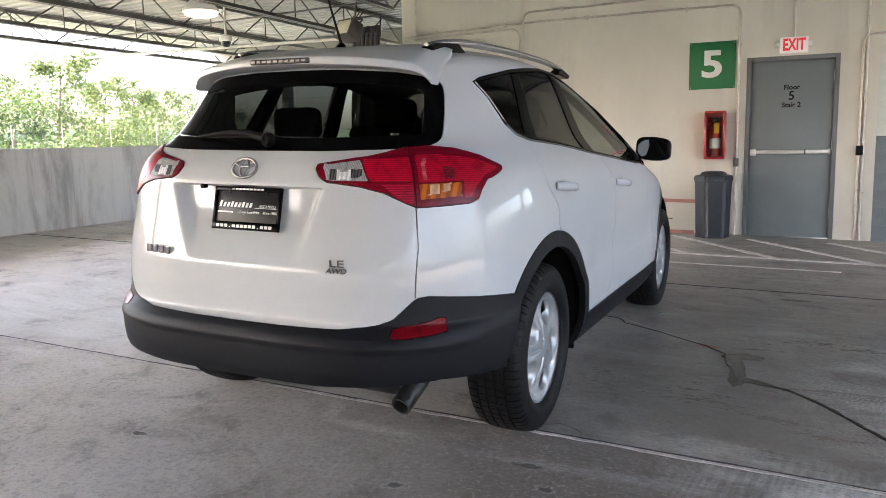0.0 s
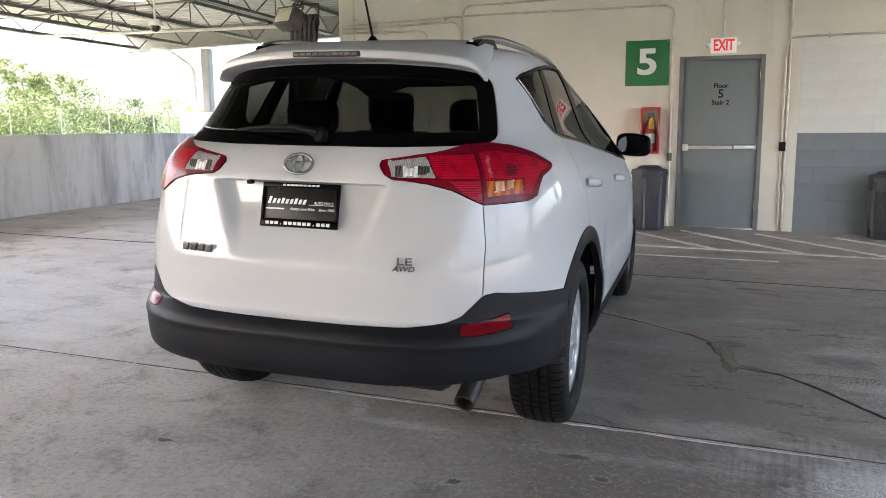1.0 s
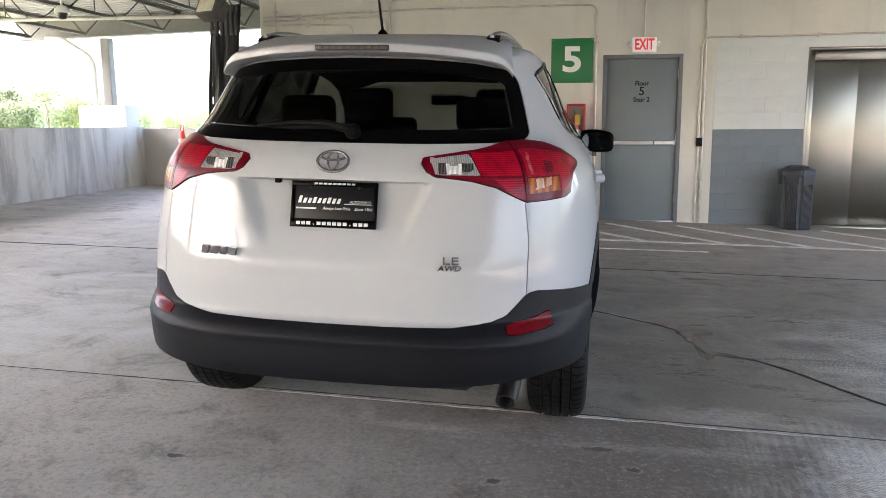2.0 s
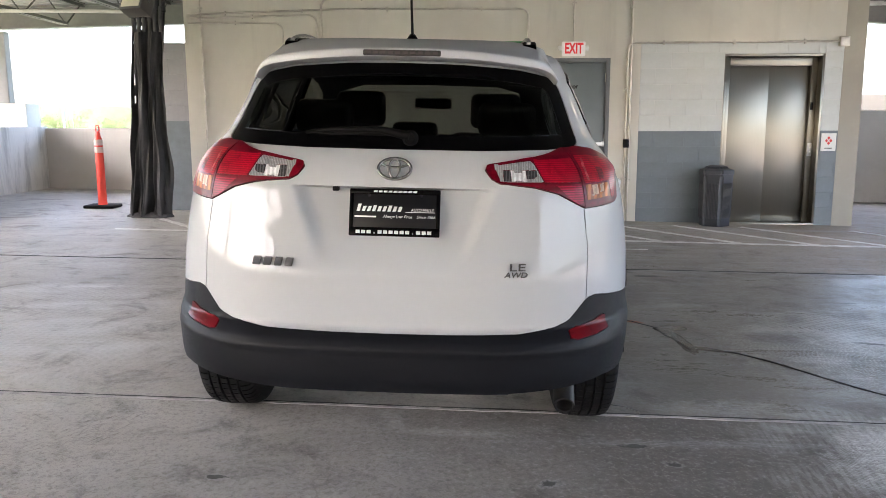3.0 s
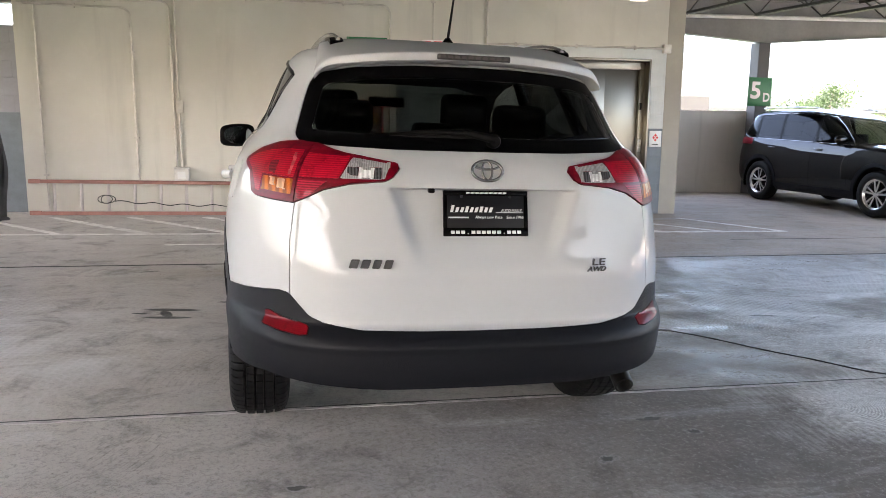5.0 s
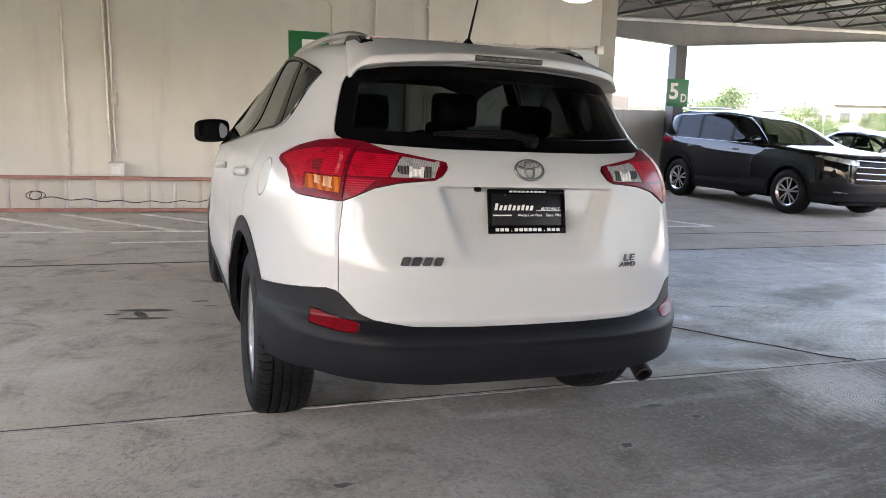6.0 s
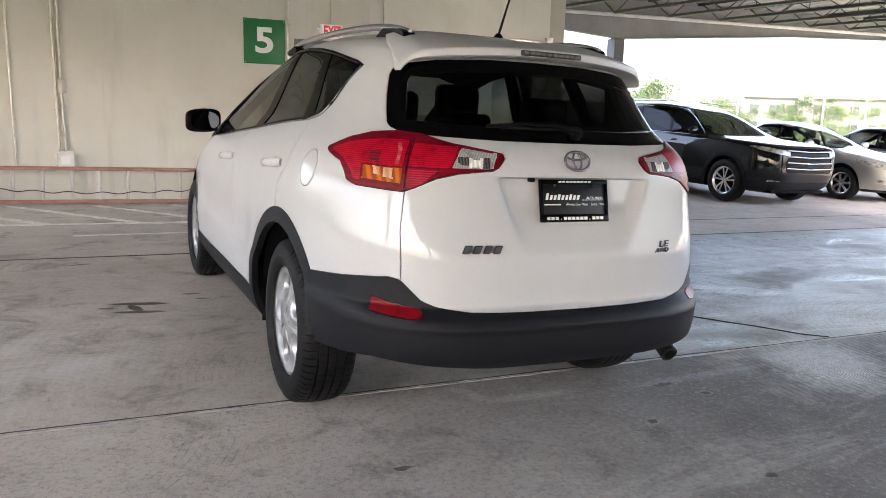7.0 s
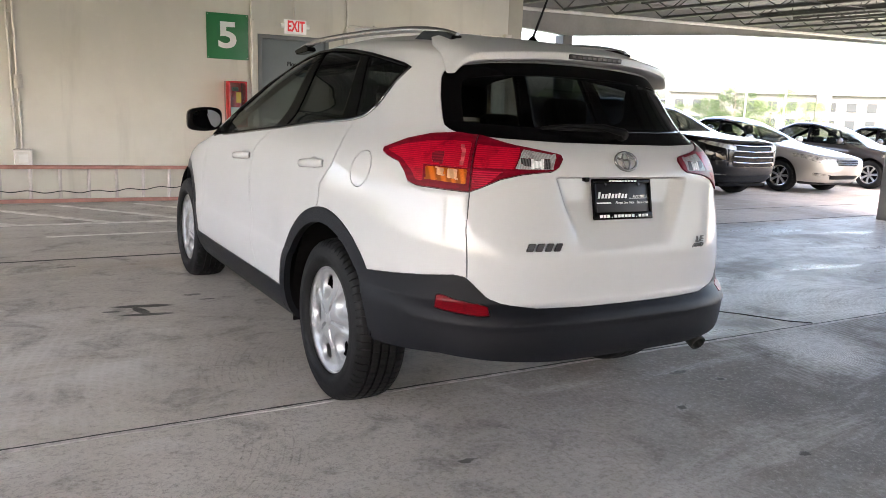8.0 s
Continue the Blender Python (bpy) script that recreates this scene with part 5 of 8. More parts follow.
def half_ring(z, n_rear=N_REAR, n_side=62, n_front=44):
    """Right half of the plan outline at a height, from the rear axis round to the front axis."""
    yr, w, yf = (float(pchip(OUTLINE[:, 0], OUTLINE[:, i], z)) for i in (1, 2, 3))
    ym = 0.5 if z < 1.5 else max(0.15, 0.5 - (z - 1.5) * 3)
    ym2 = max(min(1.6, yf - 0.55), ym + 0.02)
    a = np.linspace(0, math.pi / 2, 900)
    n = 3.8
    xr, yy = arc(w * np.sin(a) ** (2 / n), ym - (ym - yr) * np.cos(a) ** (2 / n), n_rear)
    xs, ys = np.full(n_side, w), np.linspace(ym, ym2, n_side)
    xf, yf2 = arc(w * np.cos(a) ** (2 / 3), ym2 + (yf - ym2) * np.sin(a) ** (2 / 3), n_front)
    x, y = np.concatenate([xr, xs[1:-1], xf]), np.concatenate([yy, ys[1:-1], yf2])
    # plate recess under the tailgate ledge
    rear = (y < -0.6)
    edge = 0.345 - 0.36 * (1.07 - z)
    wall = np.clip((edge - np.abs(x)) / 0.042, 0, 1)
    wall = wall - 0.12 * np.sin(2 * math.pi * wall) / math.pi
    mask = wall * smooth01(0.78, 0.98, z) * (1 - smooth01(1.056, 1.066, z))
    y = y + np.where(rear, 0.046 * mask, 0)
    # a soft crease under the badges, and a second along the bumper
    crease = 0.004 * np.exp(-((z - 0.775) / 0.030) ** 2) * (1 - smooth01(0.45, 0.62, np.abs(x)))
    roll = 0.007 * np.exp(-((z - 0.535) / 0.016) ** 2)
    y = y - np.where(rear, crease + roll, 0)
    # door hollow and haunch over the arches
    side = (np.abs(x) > 0.75)
    hollow = 0.014 * np.exp(-((z - 0.66) / 0.12) ** 2) * smooth01(0.45, 0.7, y) * (1 - smooth01(1.9, 2.2, y))
    x = x - np.where(side, hollow * np.sign(x), 0)
    return x, y


LEVELS = np.unique(np.concatenate([np.arange(0.22, 0.50, 0.022), np.arange(0.505, 0.62, 0.008), np.arange(0.62, 0.72, 0.02), np.arange(0.72, 1.04, 0.0125), np.arange(1.04, 1.09, 0.005), np.arange(1.09, 1.52, 0.018), np.arange(1.52, 1.636, 0.0105)]))


def half_shell():
    b = bmesh.new()
    rows = []
    for z in LEVELS:
        x, y = half_ring(float(z))
        # the roof falls away a little under the rear feet of the rails
        dip = 0.026 * smooth01(1.50, 1.56, z) * np.exp(-((x - 0.50) / 0.085) ** 2) * smooth01(-0.46, -0.34, y) * (1 - smooth01(-0.05, 0.4, y))
        rows.append([b.verts.new((float(p), float(q), float(z - d))) for p, q, d in zip(x, y, dip)])
    for r0, r1 in zip(rows, rows[1:]):
        for j in range(len(r0) - 1):
            b.faces.new((r0[j], r0[j + 1], r1[j + 1], r1[j]))
    b.faces.new(rows[-1])
    b.normal_update()
    return b


def sd_poly(p, poly):
    """Signed distance of points to a closed outline, negative inside."""
    poly = np.asarray(poly, float)
    d = np.full(len(p), 1e9)
    sgn = np.ones(len(p))
    m = len(poly)
    for i in range(m):
        a, c = poly[i], poly[i - 1]
        e, w = c - a, p - a
        t = np.clip((w @ e) / (e @ e), 0, 1)
        q = w - t[:, None] * e
        d = np.minimum(d, (q * q).sum(1))
        c1, c2, c3 = p[:, 1] >= a[1], p[:, 1] < c[1], e[0] * w[:, 1] > e[1] * w[:, 0]
        flip = (c1 & c2 & c3) | (~c1 & ~c2 & ~c3)
        sgn = np.where(flip, -sgn, sgn)
    return sgn * np.sqrt(d)


def coords(seq):
    return np.array([v.co[:] for v in seq])


def cut(b, field):
    """Splits the faces of b along field = 0. field takes an array of points."""
    b.verts.ensure_lookup_table()
    b.verts.index_update()
    f = field(coords(b.verts))
    on = set(np.nonzero(np.abs(f) < 2e-4)[0].tolist())
    keep = [b.verts[i] for i in on]
    edges = []
    for e in b.edges:
        i, j = e.verts[0].index, e.verts[1].index
        if f[i] * f[j] < 0 and i not in on and j not in on:
            edges.append(e)
    if edges:
        p0 = np.array([e.verts[0].co[:] for e in edges])
        p1 = np.array([e.verts[1].co[:] for e in edges])
        lo, hi = np.zeros(len(edges)), np.ones(len(edges))
        flo = field(p0)
        for _ in range(22):
            mid = (lo + hi) / 2
            fm = field(p0 + (p1 - p0) * mid[:, None])
            same = np.sign(fm) == np.sign(flo)
            lo, hi = np.where(same, mid, lo), np.where(same, hi, mid)
        for e, t in zip(edges, (lo + hi) / 2):
            _, v = bmesh.utils.edge_split(e, e.verts[0], float(t))
            keep.append(v)
    if keep:
        bmesh.ops.connect_verts(b, verts=keep)


def take(b, field, apply_cut=True):
    """Cuts along field = 0 and lifts the inside out of b as a bmesh of its own."""
    if apply_cut:
        cut(b, field)
    b.faces.ensure_lookup_table()
    b.faces.index_update()
    cen = np.array([fc.calc_center_median()[:] for fc in b.faces])
    ins = field(cen) < 0
    other = b.copy()
    other.faces.ensure_lookup_table()
    bmesh.ops.delete(other, geom=[other.faces[i] for i in np.nonzero(~ins)[0]], context="FACES")
    bmesh.ops.delete(b, geom=[b.faces[i] for i in np.nonzero(ins)[0]], context="FACES")
    return other


def mirrored(b):
    c = b.copy()
    for v in c.verts:
        v.co.x = -v.co.x
    bmesh.ops.reverse_faces(c, faces=c.faces[:])
    return c


def whole(b):
    """Right half and its mirror image, welded on the axis."""
    c = mirrored(b)
    merge(b, c)
    bmesh.ops.remove_doubles(b, verts=[v for v in b.verts if abs(v.co.x) < 1e-3], dist=1.5e-3)
    return b


def rim(b, shrink=0.002, depth=0.014):
    """Draws the edges in for a shut line and folds them inwards."""
    b.normal_update()
    edge = [e for e in b.edges if e.is_boundary]
    verts = {v for e in edge for v in e.verts}
    move = {}
    for v in verts:
        c = Vector((0, 0, 0))
        for fc in v.link_faces:
            c += (fc.calc_center_median() - v.co).normalized()
        c -= v.normal * c.dot(v.normal)
        move[v] = c.normalized() * shrink if c.length > 1e-6 else Vector((0, 0, 0))
    nrm = {v: v.normal.copy() for v in verts}
    for v, d in move.items():
        v.co += d
    ext = bmesh.ops.extrude_edge_only(b, edges=edge)
    fresh = [g for g in ext["geom"] if isinstance(g, bmesh.types.BMVert)]
    for v in fresh:
        near = [e.other_vert(v) for e in v.link_edges if e.other_vert(v) in nrm]
        if near:
            v.co -= nrm[near[0]] * depth
    return b


def push(b, dist):
    b.normal_update()
    shift = [(v, v.normal.copy()) for v in b.verts]
    for v, n in shift:
        v.co += n * dist
    return b


CAR_M = Matrix.Translation((0.003, 0.842, 0.0)) @ Matrix.Rotation(math.atan(SLOPE), 4, "Y") @ Matrix.Rotation(radians(-2.3), 4, "Z")
car = empty("car", (0, 0, 0), "white compact sport utility car with dark bumpers and red tail lamps", "car")
car.matrix_world = CAR_M


def u_of(p):
    """Distance round the rear corner: across the tailgate, then forward along the flank."""
    return np.abs(p[:, 0]) + np.maximum(0, p[:, 1] + 0.757)


def uz(p):
    return np.stack([u_of(p), p[:, 2]], 1)


def yz(p):
    return p[:, 1:3]


def xz(p):
    return np.stack([np.abs(p[:, 0]), p[:, 2]], 1)


def both(name, b, material, label="", smooth=60, parent=car, prep=None):
    """A right part and its left twin."""
    c = mirrored(b)
    obs = []
    for bm in (b, c):
        if prep:
            bm = prep(bm)
        obs.append(part(name, bm, material, parent, label, smooth))
    return obs


WHEEL_Y = (0.0, 2.66)
ARCH_Z = 0.36


def ring_field(cy, r):
    return lambda p: np.where(np.abs(p[:, 0]) > 0.5, np.hypot(p[:, 1] - cy, p[:, 2] - ARCH_Z) - r, 1.0)


BUMP_U = np.array([(0, 0.585), (0.2, 0.586), (0.43, 0.590), (0.55, 0.604), (0.60, 0.624), (0.665, 0.695), (0.70, 0.702), (1.30, 0.655), (2.0, 0.65)])
DLO = [(-0.215, 1.452), (-0.165, 1.392), (-0.115, 1.292), (-0.065, 1.252), (0.045, 1.229), (0.38, 1.203), (0.80, 1.157), (1.37, 1.104), (1.93, 1.055), (1.99, 1.058), (1.72, 1.225), (1.45, 1.375), (1.20, 1.480), (1.0, 1.525), (0.80, 1.545), (0.575, 1.549), (0.35, 1.535), (0.13, 1.512), (-0.06, 1.482), (-0.17, 1.462)]
LAMP = [(0.300, 1.128), (0.302, 1.141), (0.312, 1.145), (0.42, 1.163), (0.55, 1.182), (0.64, 1.198), (0.70, 1.206), (0.80, 1.204), (0.92, 1.196), (1.06, 1.172), (1.20, 1.132), (1.21, 1.118), (1.17, 1.105), (1.08, 1.085), (1.035, 1.050), (1.01, 1.020), (0.96, 1.008), (0.665, 1.000), (0.615, 1.016), (0.55, 1.050), (0.47, 1.071), (0.40, 1.079), (0.352, 1.083), (0.325, 1.096)]
LAMP_CELL = [(0.388, 1.117), (0.430, 1.120), (0.434, 1.093), (0.388, 1.092)]
LAMP_DARK_A = [(0.436, 1.124), (0.468, 1.127), (0.474, 1.101), (0.437, 1.098)]
LAMP_DARK_B = [(0.362, 1.120), (0.384, 1.122), (0.385, 1.099), (0.362, 1.098)]
LAMP_DEEP = [(0.815, 1.134), (0.885, 1.130), (0.880, 1.094), (0.822, 1.096)]
LAMP_STRIP = [(0.706, 1.152), (0.728, 1.153), (0.722, 1.092), (0.706, 1.092)]
LAMP_CLEAR = [(0.330, 1.139), (0.455, 1.156), (0.497, 1.088), (0.37, 1.088), (0.352, 1.092)]
LAMP_RED_A = [(0.460, 1.158), (0.655, 1.165), (0.655, 1.086), (0.502, 1.087)]
LAMP_RED_B = [(0.54, 1.078), (0.655, 1.081), (0.655, 1.014), (0.62, 1.014), (0.600, 1.024)]
LAMP_AMBER = [(0.684, 1.078), (0.912, 1.080), (0.900, 1.034), (0.684, 1.026)]
LAMP_PALE_A = [(0.734, 1.076), (0.787, 1.077), (0.784, 1.044), (0.734, 1.042)]
LAMP_PALE_B = [(0.806, 1.077), (0.846, 1.078), (0.842, 1.052), (0.806, 1.050)]
LAMP_RED_C = [(0.684, 1.172), (0.80, 1.174), (0.93, 1.166), (1.06, 1.150), (1.17, 1.124), (1.06, 1.098), (0.99, 1.058), (0.96, 1.028), (0.918, 1.026), (0.924, 1.085), (0.684, 1.083)]
REARGLASS = [(-0.2, 1.187), (0.3, 1.189), (0.5, 1.195), (0.595, 1.2015), (0.618, 1.207), (0.631, 1.218), (0.635, 1.232), (0.622, 1.275), (0.606, 1.33), (0.592, 1.375), (0.576, 1.42), (0.560, 1.442), (0.530, 1.460), (0.42, 1.478), (0.2, 1.492), (-0.2, 1.498)]
REFLECT = [(0.598, 0.596), (0.762, 0.628), (0.800, 0.625), (0.795, 0.578), (0.64, 0.563), (0.606, 0.568)]

shell = half_shell()
# the shell ends in a lip behind, and at the sills along the flanks
LOW_U = np.array([(0, 0.383), (0.35, 0.385), (0.60, 0.400), (0.75, 0.412), (0.95, 0.400), (1.2, 0.39), (1.21, 0.20), (2.0, 0.20)])
take(shell, lambda p: np.where(p[:, 1] < 0.0, p[:, 2] - np.interp(u_of(p), LOW_U[:, 0], LOW_U[:, 1]), 1.0)).free()
liner = shell.copy()
take(liner, lambda p: p[:, 2] - 0.46).free()

# openings and black cladding
for cy in WHEEL_Y:
    take(shell, ring_field(cy, 0.425)).free()
    take(liner, ring_field(cy, 0.425)).free()
bumper = take(shell, lambda p: np.where(p[:, 1] < 0.05, p[:, 2] - np.interp(u_of(p), BUMP_U[:, 0], BUMP_U[:, 1]), 1.0))
reflector = take(bumper, lambda p: np.where(p[:, 1] < -0.5, sd_poly(uz(p), REFLECT), 1.0))
arch_front = take(shell, ring_field(WHEEL_Y[1], 0.49))
arch_rear = take(shell, ring_field(WHEEL_Y[0], 0.49))
sill = take(shell, lambda p: np.where((p[:, 1] > 0.05) & (p[:, 1] < 2.66), p[:, 2] - 0.405, 1.0))
front_trim = take(shell, lambda p: np.where(p[:, 1] >= 2.66, p[:, 2] - 0.42, 1.0))

part("rear_bumper", rim(whole(bumper), 0.0, 0.035), M_PLASTIC, car, "dark grey grained plastic rear bumper", 55)
both("reflector", push(reflector, 0.002), M_REFLECTOR, "dark red bumper reflector", 40, prep=lambda m: rim(m, 0.003, 0.015))
both("wheel_arch_trim", push(arch_rear, 0.003), M_PLASTIC, "dark grey plastic arch moulding", 50, prep=lambda m: rim(m, 0.0, 0.03))
both("wheel_arch_trim", push(arch_front, 0.001), M_PLASTIC, "dark grey plastic arch moulding", 50, prep=lambda m: rim(m, 0.0, 0.03))
both("sill_trim", push(sill, 0.004), M_PLASTIC, "dark grey plastic sill moulding", 50, prep=lambda m: rim(m, 0.0, 0.03))
part("front_bumper_trim", rim(whole(front_trim), 0.0, 0.02), M_PLASTIC, car, "dark grey lower front bumper", 50)

# glass
glass_rear = take(shell, lambda p: np.where(p[:, 1] < -0.1, sd_poly(xz(p), REARGLASS), 1.0))
dlo = take(shell, lambda p: np.where(np.abs(p[:, 0]) > 0.4, sd_poly(yz(p), DLO), 1.0))
SCREEN = [(-0.2, 1.09), (0.45, 1.075), (0.70, 1.085), (0.62, 1.30), (0.54, 1.50), (0.40, 1.535), (-0.2, 1.545)]
screen = take(shell, lambda p: np.where(p[:, 1] > 1.0, sd_poly(xz(p), SCREEN), 1.0))
for field in (lambda p: np.where(p[:, 1] < -0.1, sd_poly(xz(p), REARGLASS) + 0.025, 1.0), lambda p: np.where(np.abs(p[:, 0]) > 0.4, sd_poly(yz(p), DLO) + 0.03, 1.0), lambda p: np.where(p[:, 1] > 1.0, sd_poly(xz(p), SCREEN) + 0.02, 1.0)):
    take(liner, field).free()


def slant(y_top, y_low, sign=1):
    """Side of a sloping pillar edge that passes y_top at the roof and y_low at the belt."""
    return lambda p: sign * (p[:, 1] - (y_low + (y_top - y_low) * (p[:, 2] - 1.20) / 0.32))


quarter = take(dlo, slant(0.155, 0.015))
c_post = take(dlo, slant(0.245, 0.155))
rear_door_glass = take(dlo, slant(0.70, 0.735))
b_post = take(dlo, slant(0.82, 0.885))
sail = take(dlo, lambda p: 1.70 - p[:, 1])
frit = take(glass_rear, lambda p: -(sd_poly(xz(p), REARGLASS) + 0.048))
part("window_frit", push(whole(frit), -0.003), M_GLOSSBLACK, car, "black printed border of the rear window", 179)
part("rear_window", rim(push(whole(glass_rear), -0.004), 0.0, 0.006), M_REARGLASS, car, "dark tinted rear window", 179)
both("quarter_window", push(quarter, -0.005), M_PRIVACY, "dark tinted quarter window", 179)
both("door_window", push(rear_door_glass, -0.006), M_PRIVACY, "dark tinted rear door window", 179)
both("door_window", push(dlo, -0.006), M_CLEARGLASS, "lightly tinted front door window", 179)
both("window_post", push(c_post, -0.003), M_GLOSSBLACK, "", 179, prep=lambda m: rim(m, 0.001, 0.02))
both("window_post", push(b_post, -0.003), M_GLOSSBLACK, "", 179, prep=lambda m: rim(m, 0.001, 0.02))
both("mirror_sail", push(sail, -0.002), M_GLOSSBLACK, "", 179, prep=lambda m: rim(m, 0.001, 0.02))
part("windscreen", push(whole(screen), -0.004), M_CLEARGLASS, car, "", 179)

# black frames round the side glass and a bright moulding on the belt


def flank_x(y, z):
    """Half width of the body side at a place."""
    xs, ys = half_ring(z)
    k = np.argsort(ys)
    return float(np.interp(y, ys[k], xs[k]))


for sx in (1, -1):
    pts = [(sx * (flank_x(y, z) + 0.000), y, z) for y, z in DLO]
    part("window_frame", tube(pts, 0.009, 8, closed=True), M_GLOSSBLACK, car, "black window surround", 60)
    belt = [(sx * (flank_x(y, z - 0.006) + 0.004), y, z - 0.006) for y, z in [(-0.215, 1.455), (-0.165, 1.392), (-0.115, 1.292), (-0.065, 1.250), (0.045, 1.227), (0.2, 1.216), (0.38, 1.203), (0.6, 1.18), (0.80, 1.157), (1.1, 1.13), (1.37, 1.104), (1.7, 1.075)]]
    part("belt_moulding", tube(rounded(belt, 0.03, 3), 0.0045, 6), M_CHROME, car, "bright window moulding", 60)

# tail lamps
lamp = take(shell, lambda p: np.where(p[:, 1] < -0.1, sd_poly(uz(p), LAMP), 1.0))
lamp_in = take(lamp, lambda p: u_of(p) - 0.664)
for b_, insets in ((lamp_in, ((LAMP_CELL, M_LENSCELL, "bright reflector cell"), (LAMP_DARK_A, M_LENSDARK, "dark reflector cell"), (LAMP_DARK_B, M_LENSDARK, "dark reflector cell"), (LAMP_CLEAR, M_LENSCLEAR, "clear reversing lamp"), (LAMP_RED_A, M_LENSRED2, "bright red lamp panel"), (LAMP_RED_B, M_LENSRIB, "bright red ribbed panel"))),
                   (lamp, ((LAMP_PALE_A, M_LENSPALE, "pale bulb cell"), (LAMP_PALE_B, M_LENSPALE, "pale bulb cell"), (LAMP_AMBER, M_LENSAMBER, "amber turn lamp"), (LAMP_STRIP, M_LENSPINK, "pale pink light guide"), (LAMP_DEEP, M_LENSDEEP, "deep red lamp cell"), (LAMP_RED_C, M_LENSRED2, "bright red lamp panel")))):
    base = b_.copy()
    cuts = [(take(b_, lambda p: sd_poly(uz(p), poly)), mt, lab) for poly, mt, lab in insets]
    for sx in (1, -1):
        body_b = base.copy() if sx > 0 else mirrored(base)
        tl = part("tail_lamp", rim(push(body_b, 0.006), 0.0015, 0.03), M_LENSRED, car, "glossy red tail lamp lens", 70)
        for ins, mt, lab in cuts:
            part("lamp_insert", rim(push(ins.copy() if sx > 0 else mirrored(ins), 0.0068), 0.0004, 0.0015), mt, tl, lab, 70)
    b_.free()

# hood, doors, fuel flap, tailgate
HOOD = [(-0.2, 0.86), (0.62, 0.86), (0.72, 0.98), (0.72, 1.06), (0.5, 1.07), (-0.2, 1.082)]
hood = take(shell, lambda p: np.where(p[:, 1] > 2.2, sd_poly(xz(p), HOOD), 1.0))
REAR_DOOR = [(-0.02, 1.30), (0.012, 1.222), (-0.022, 1.12), (-0.012, 1.04), (0.035, 0.99), (0.075, 0.945), (0.062, 0.86), (0.25, 0.72), (0.47, 0.47), (0.49, 0.41), (0.84, 0.41), (0.96, 0.55), (1.03, 0.78), (1.055, 0.92), (1.045, 1.03), (0.95, 1.10), (0.86, 1.15), (0.84, 1.30)]
FRONT_DOOR = [(0.84, 1.30), (0.86, 1.15), (0.95, 1.10), (1.045, 1.03), (1.055, 0.92), (1.03, 0.78), (0.96, 0.55), (0.84, 0.41), (2.03, 0.41), (2.05, 0.75), (2.02, 1.03), (1.95, 1.10)]
rear_door = take(shell, lambda p: np.where((np.abs(p[:, 0]) > 0.4) & (p[:, 2] < 1.26), sd_poly(yz(p), REAR_DOOR), 1.0))
front_door = take(shell, lambda p: np.where((np.abs(p[:, 0]) > 0.4) & (p[:, 2] < 1.26), sd_poly(yz(p), FRONT_DOOR), 1.0))
gate = take(shell, lambda p: np.where((p[:, 1] < -0.1) & (p[:, 2] < 1.53), u_of(p) - 0.662, 1.0))
flap = take(shell, lambda p: np.where((np.abs(p[:, 0]) > 0.5), np.hypot((p[:, 1] + 0.25) / 0.93, p[:, 2] - 1.04) - 0.072, 1.0))
part("fuel_flap", push(rim(mirrored(flap), 0.002, 0.01), 0.0004), M_PAINT, car, "round white fuel flap", 60)
merge(shell, flap)
bmesh.ops.remove_doubles(shell, verts=[v for v in shell.verts if abs(v.co.y + 0.25) < 0.1 and abs(v.co.z - 1.04) < 0.1], dist=1e-5)
left_half = mirrored(shell)
bmesh.ops.delete(left_half, geom=[f for f in left_half.faces if math.hypot((f.calc_center_median().y + 0.25) / 0.93, f.calc_center_median().z - 1.04) < 0.0715], context="FACES")
merge(shell, left_half)
bmesh.ops.remove_doubles(shell, verts=[v for v in shell.verts if abs(v.co.x) < 1e-3], dist=1.5e-3)
part("body_shell", rim(shell, 0.002, 0.014), M_PAINT, car, "white painted body", 60)
both("door", rear_door, M_PAINT, "white rear door", 60, prep=lambda m: rim(m, 0.002, 0.014))
both("door", front_door, M_PAINT, "white front door", 60, prep=lambda m: rim(m, 0.002, 0.014))
part("hood", rim(whole(hood), 0.002, 0.014), M_PAINT, car, "", 60)
part("tailgate", rim(whole(gate), 0.002, 0.014), M_PAINT, car, "white tailgate with a stepped plate recess", 60)

# dark inner lining, floor pan and wheel wells
bmesh.ops.reverse_faces(liner, faces=liner.faces[:])
part("cabin_lining", whole(push(liner, 0.028)), M_CABIN, car, "dark cabin lining", 60)
part("floor_pan", box(-0.60, 0.60, -0.40, 3.25, 0.30, 0.36, 0.01), M_WELL, car)
for cy in WHEEL_Y:
    for sx in (1, -1):
        w = bmesh.new()
        prev = None
        for i in range(25):
            a = -0.28 + (math.pi + 0.18) * i / 24
            c, s = math.cos(a), math.sin(a)
            row = [w.verts.new((sx * x, cy + 0.44 * c, ARCH_Z + 0.44 * s)) for x in (0.50, 0.872 if cy == 0 else 0.84)]
            if prev:
                w.faces.new((prev[0], prev[1], row[1], row[0]))
            prev = row
        w.verts.ensure_lookup_table()
        w.faces.new([v for v in w.verts if abs(abs(v.co.x) - 0.5) < 1e-6])
        part("wheel_well", w, M_WELL, car)

# dark panels added to block the bright gap between wheel well and sill
for sx in (1, -1):
    for y0 in (0.445, 2.17):
        part("gap_blocker", box(min(sx * 0.45, sx * 0.885), max(sx * 0.45, sx * 0.885), y0, y0 + 0.03, 0.29, 0.56, 0.004), M_WELL, car)

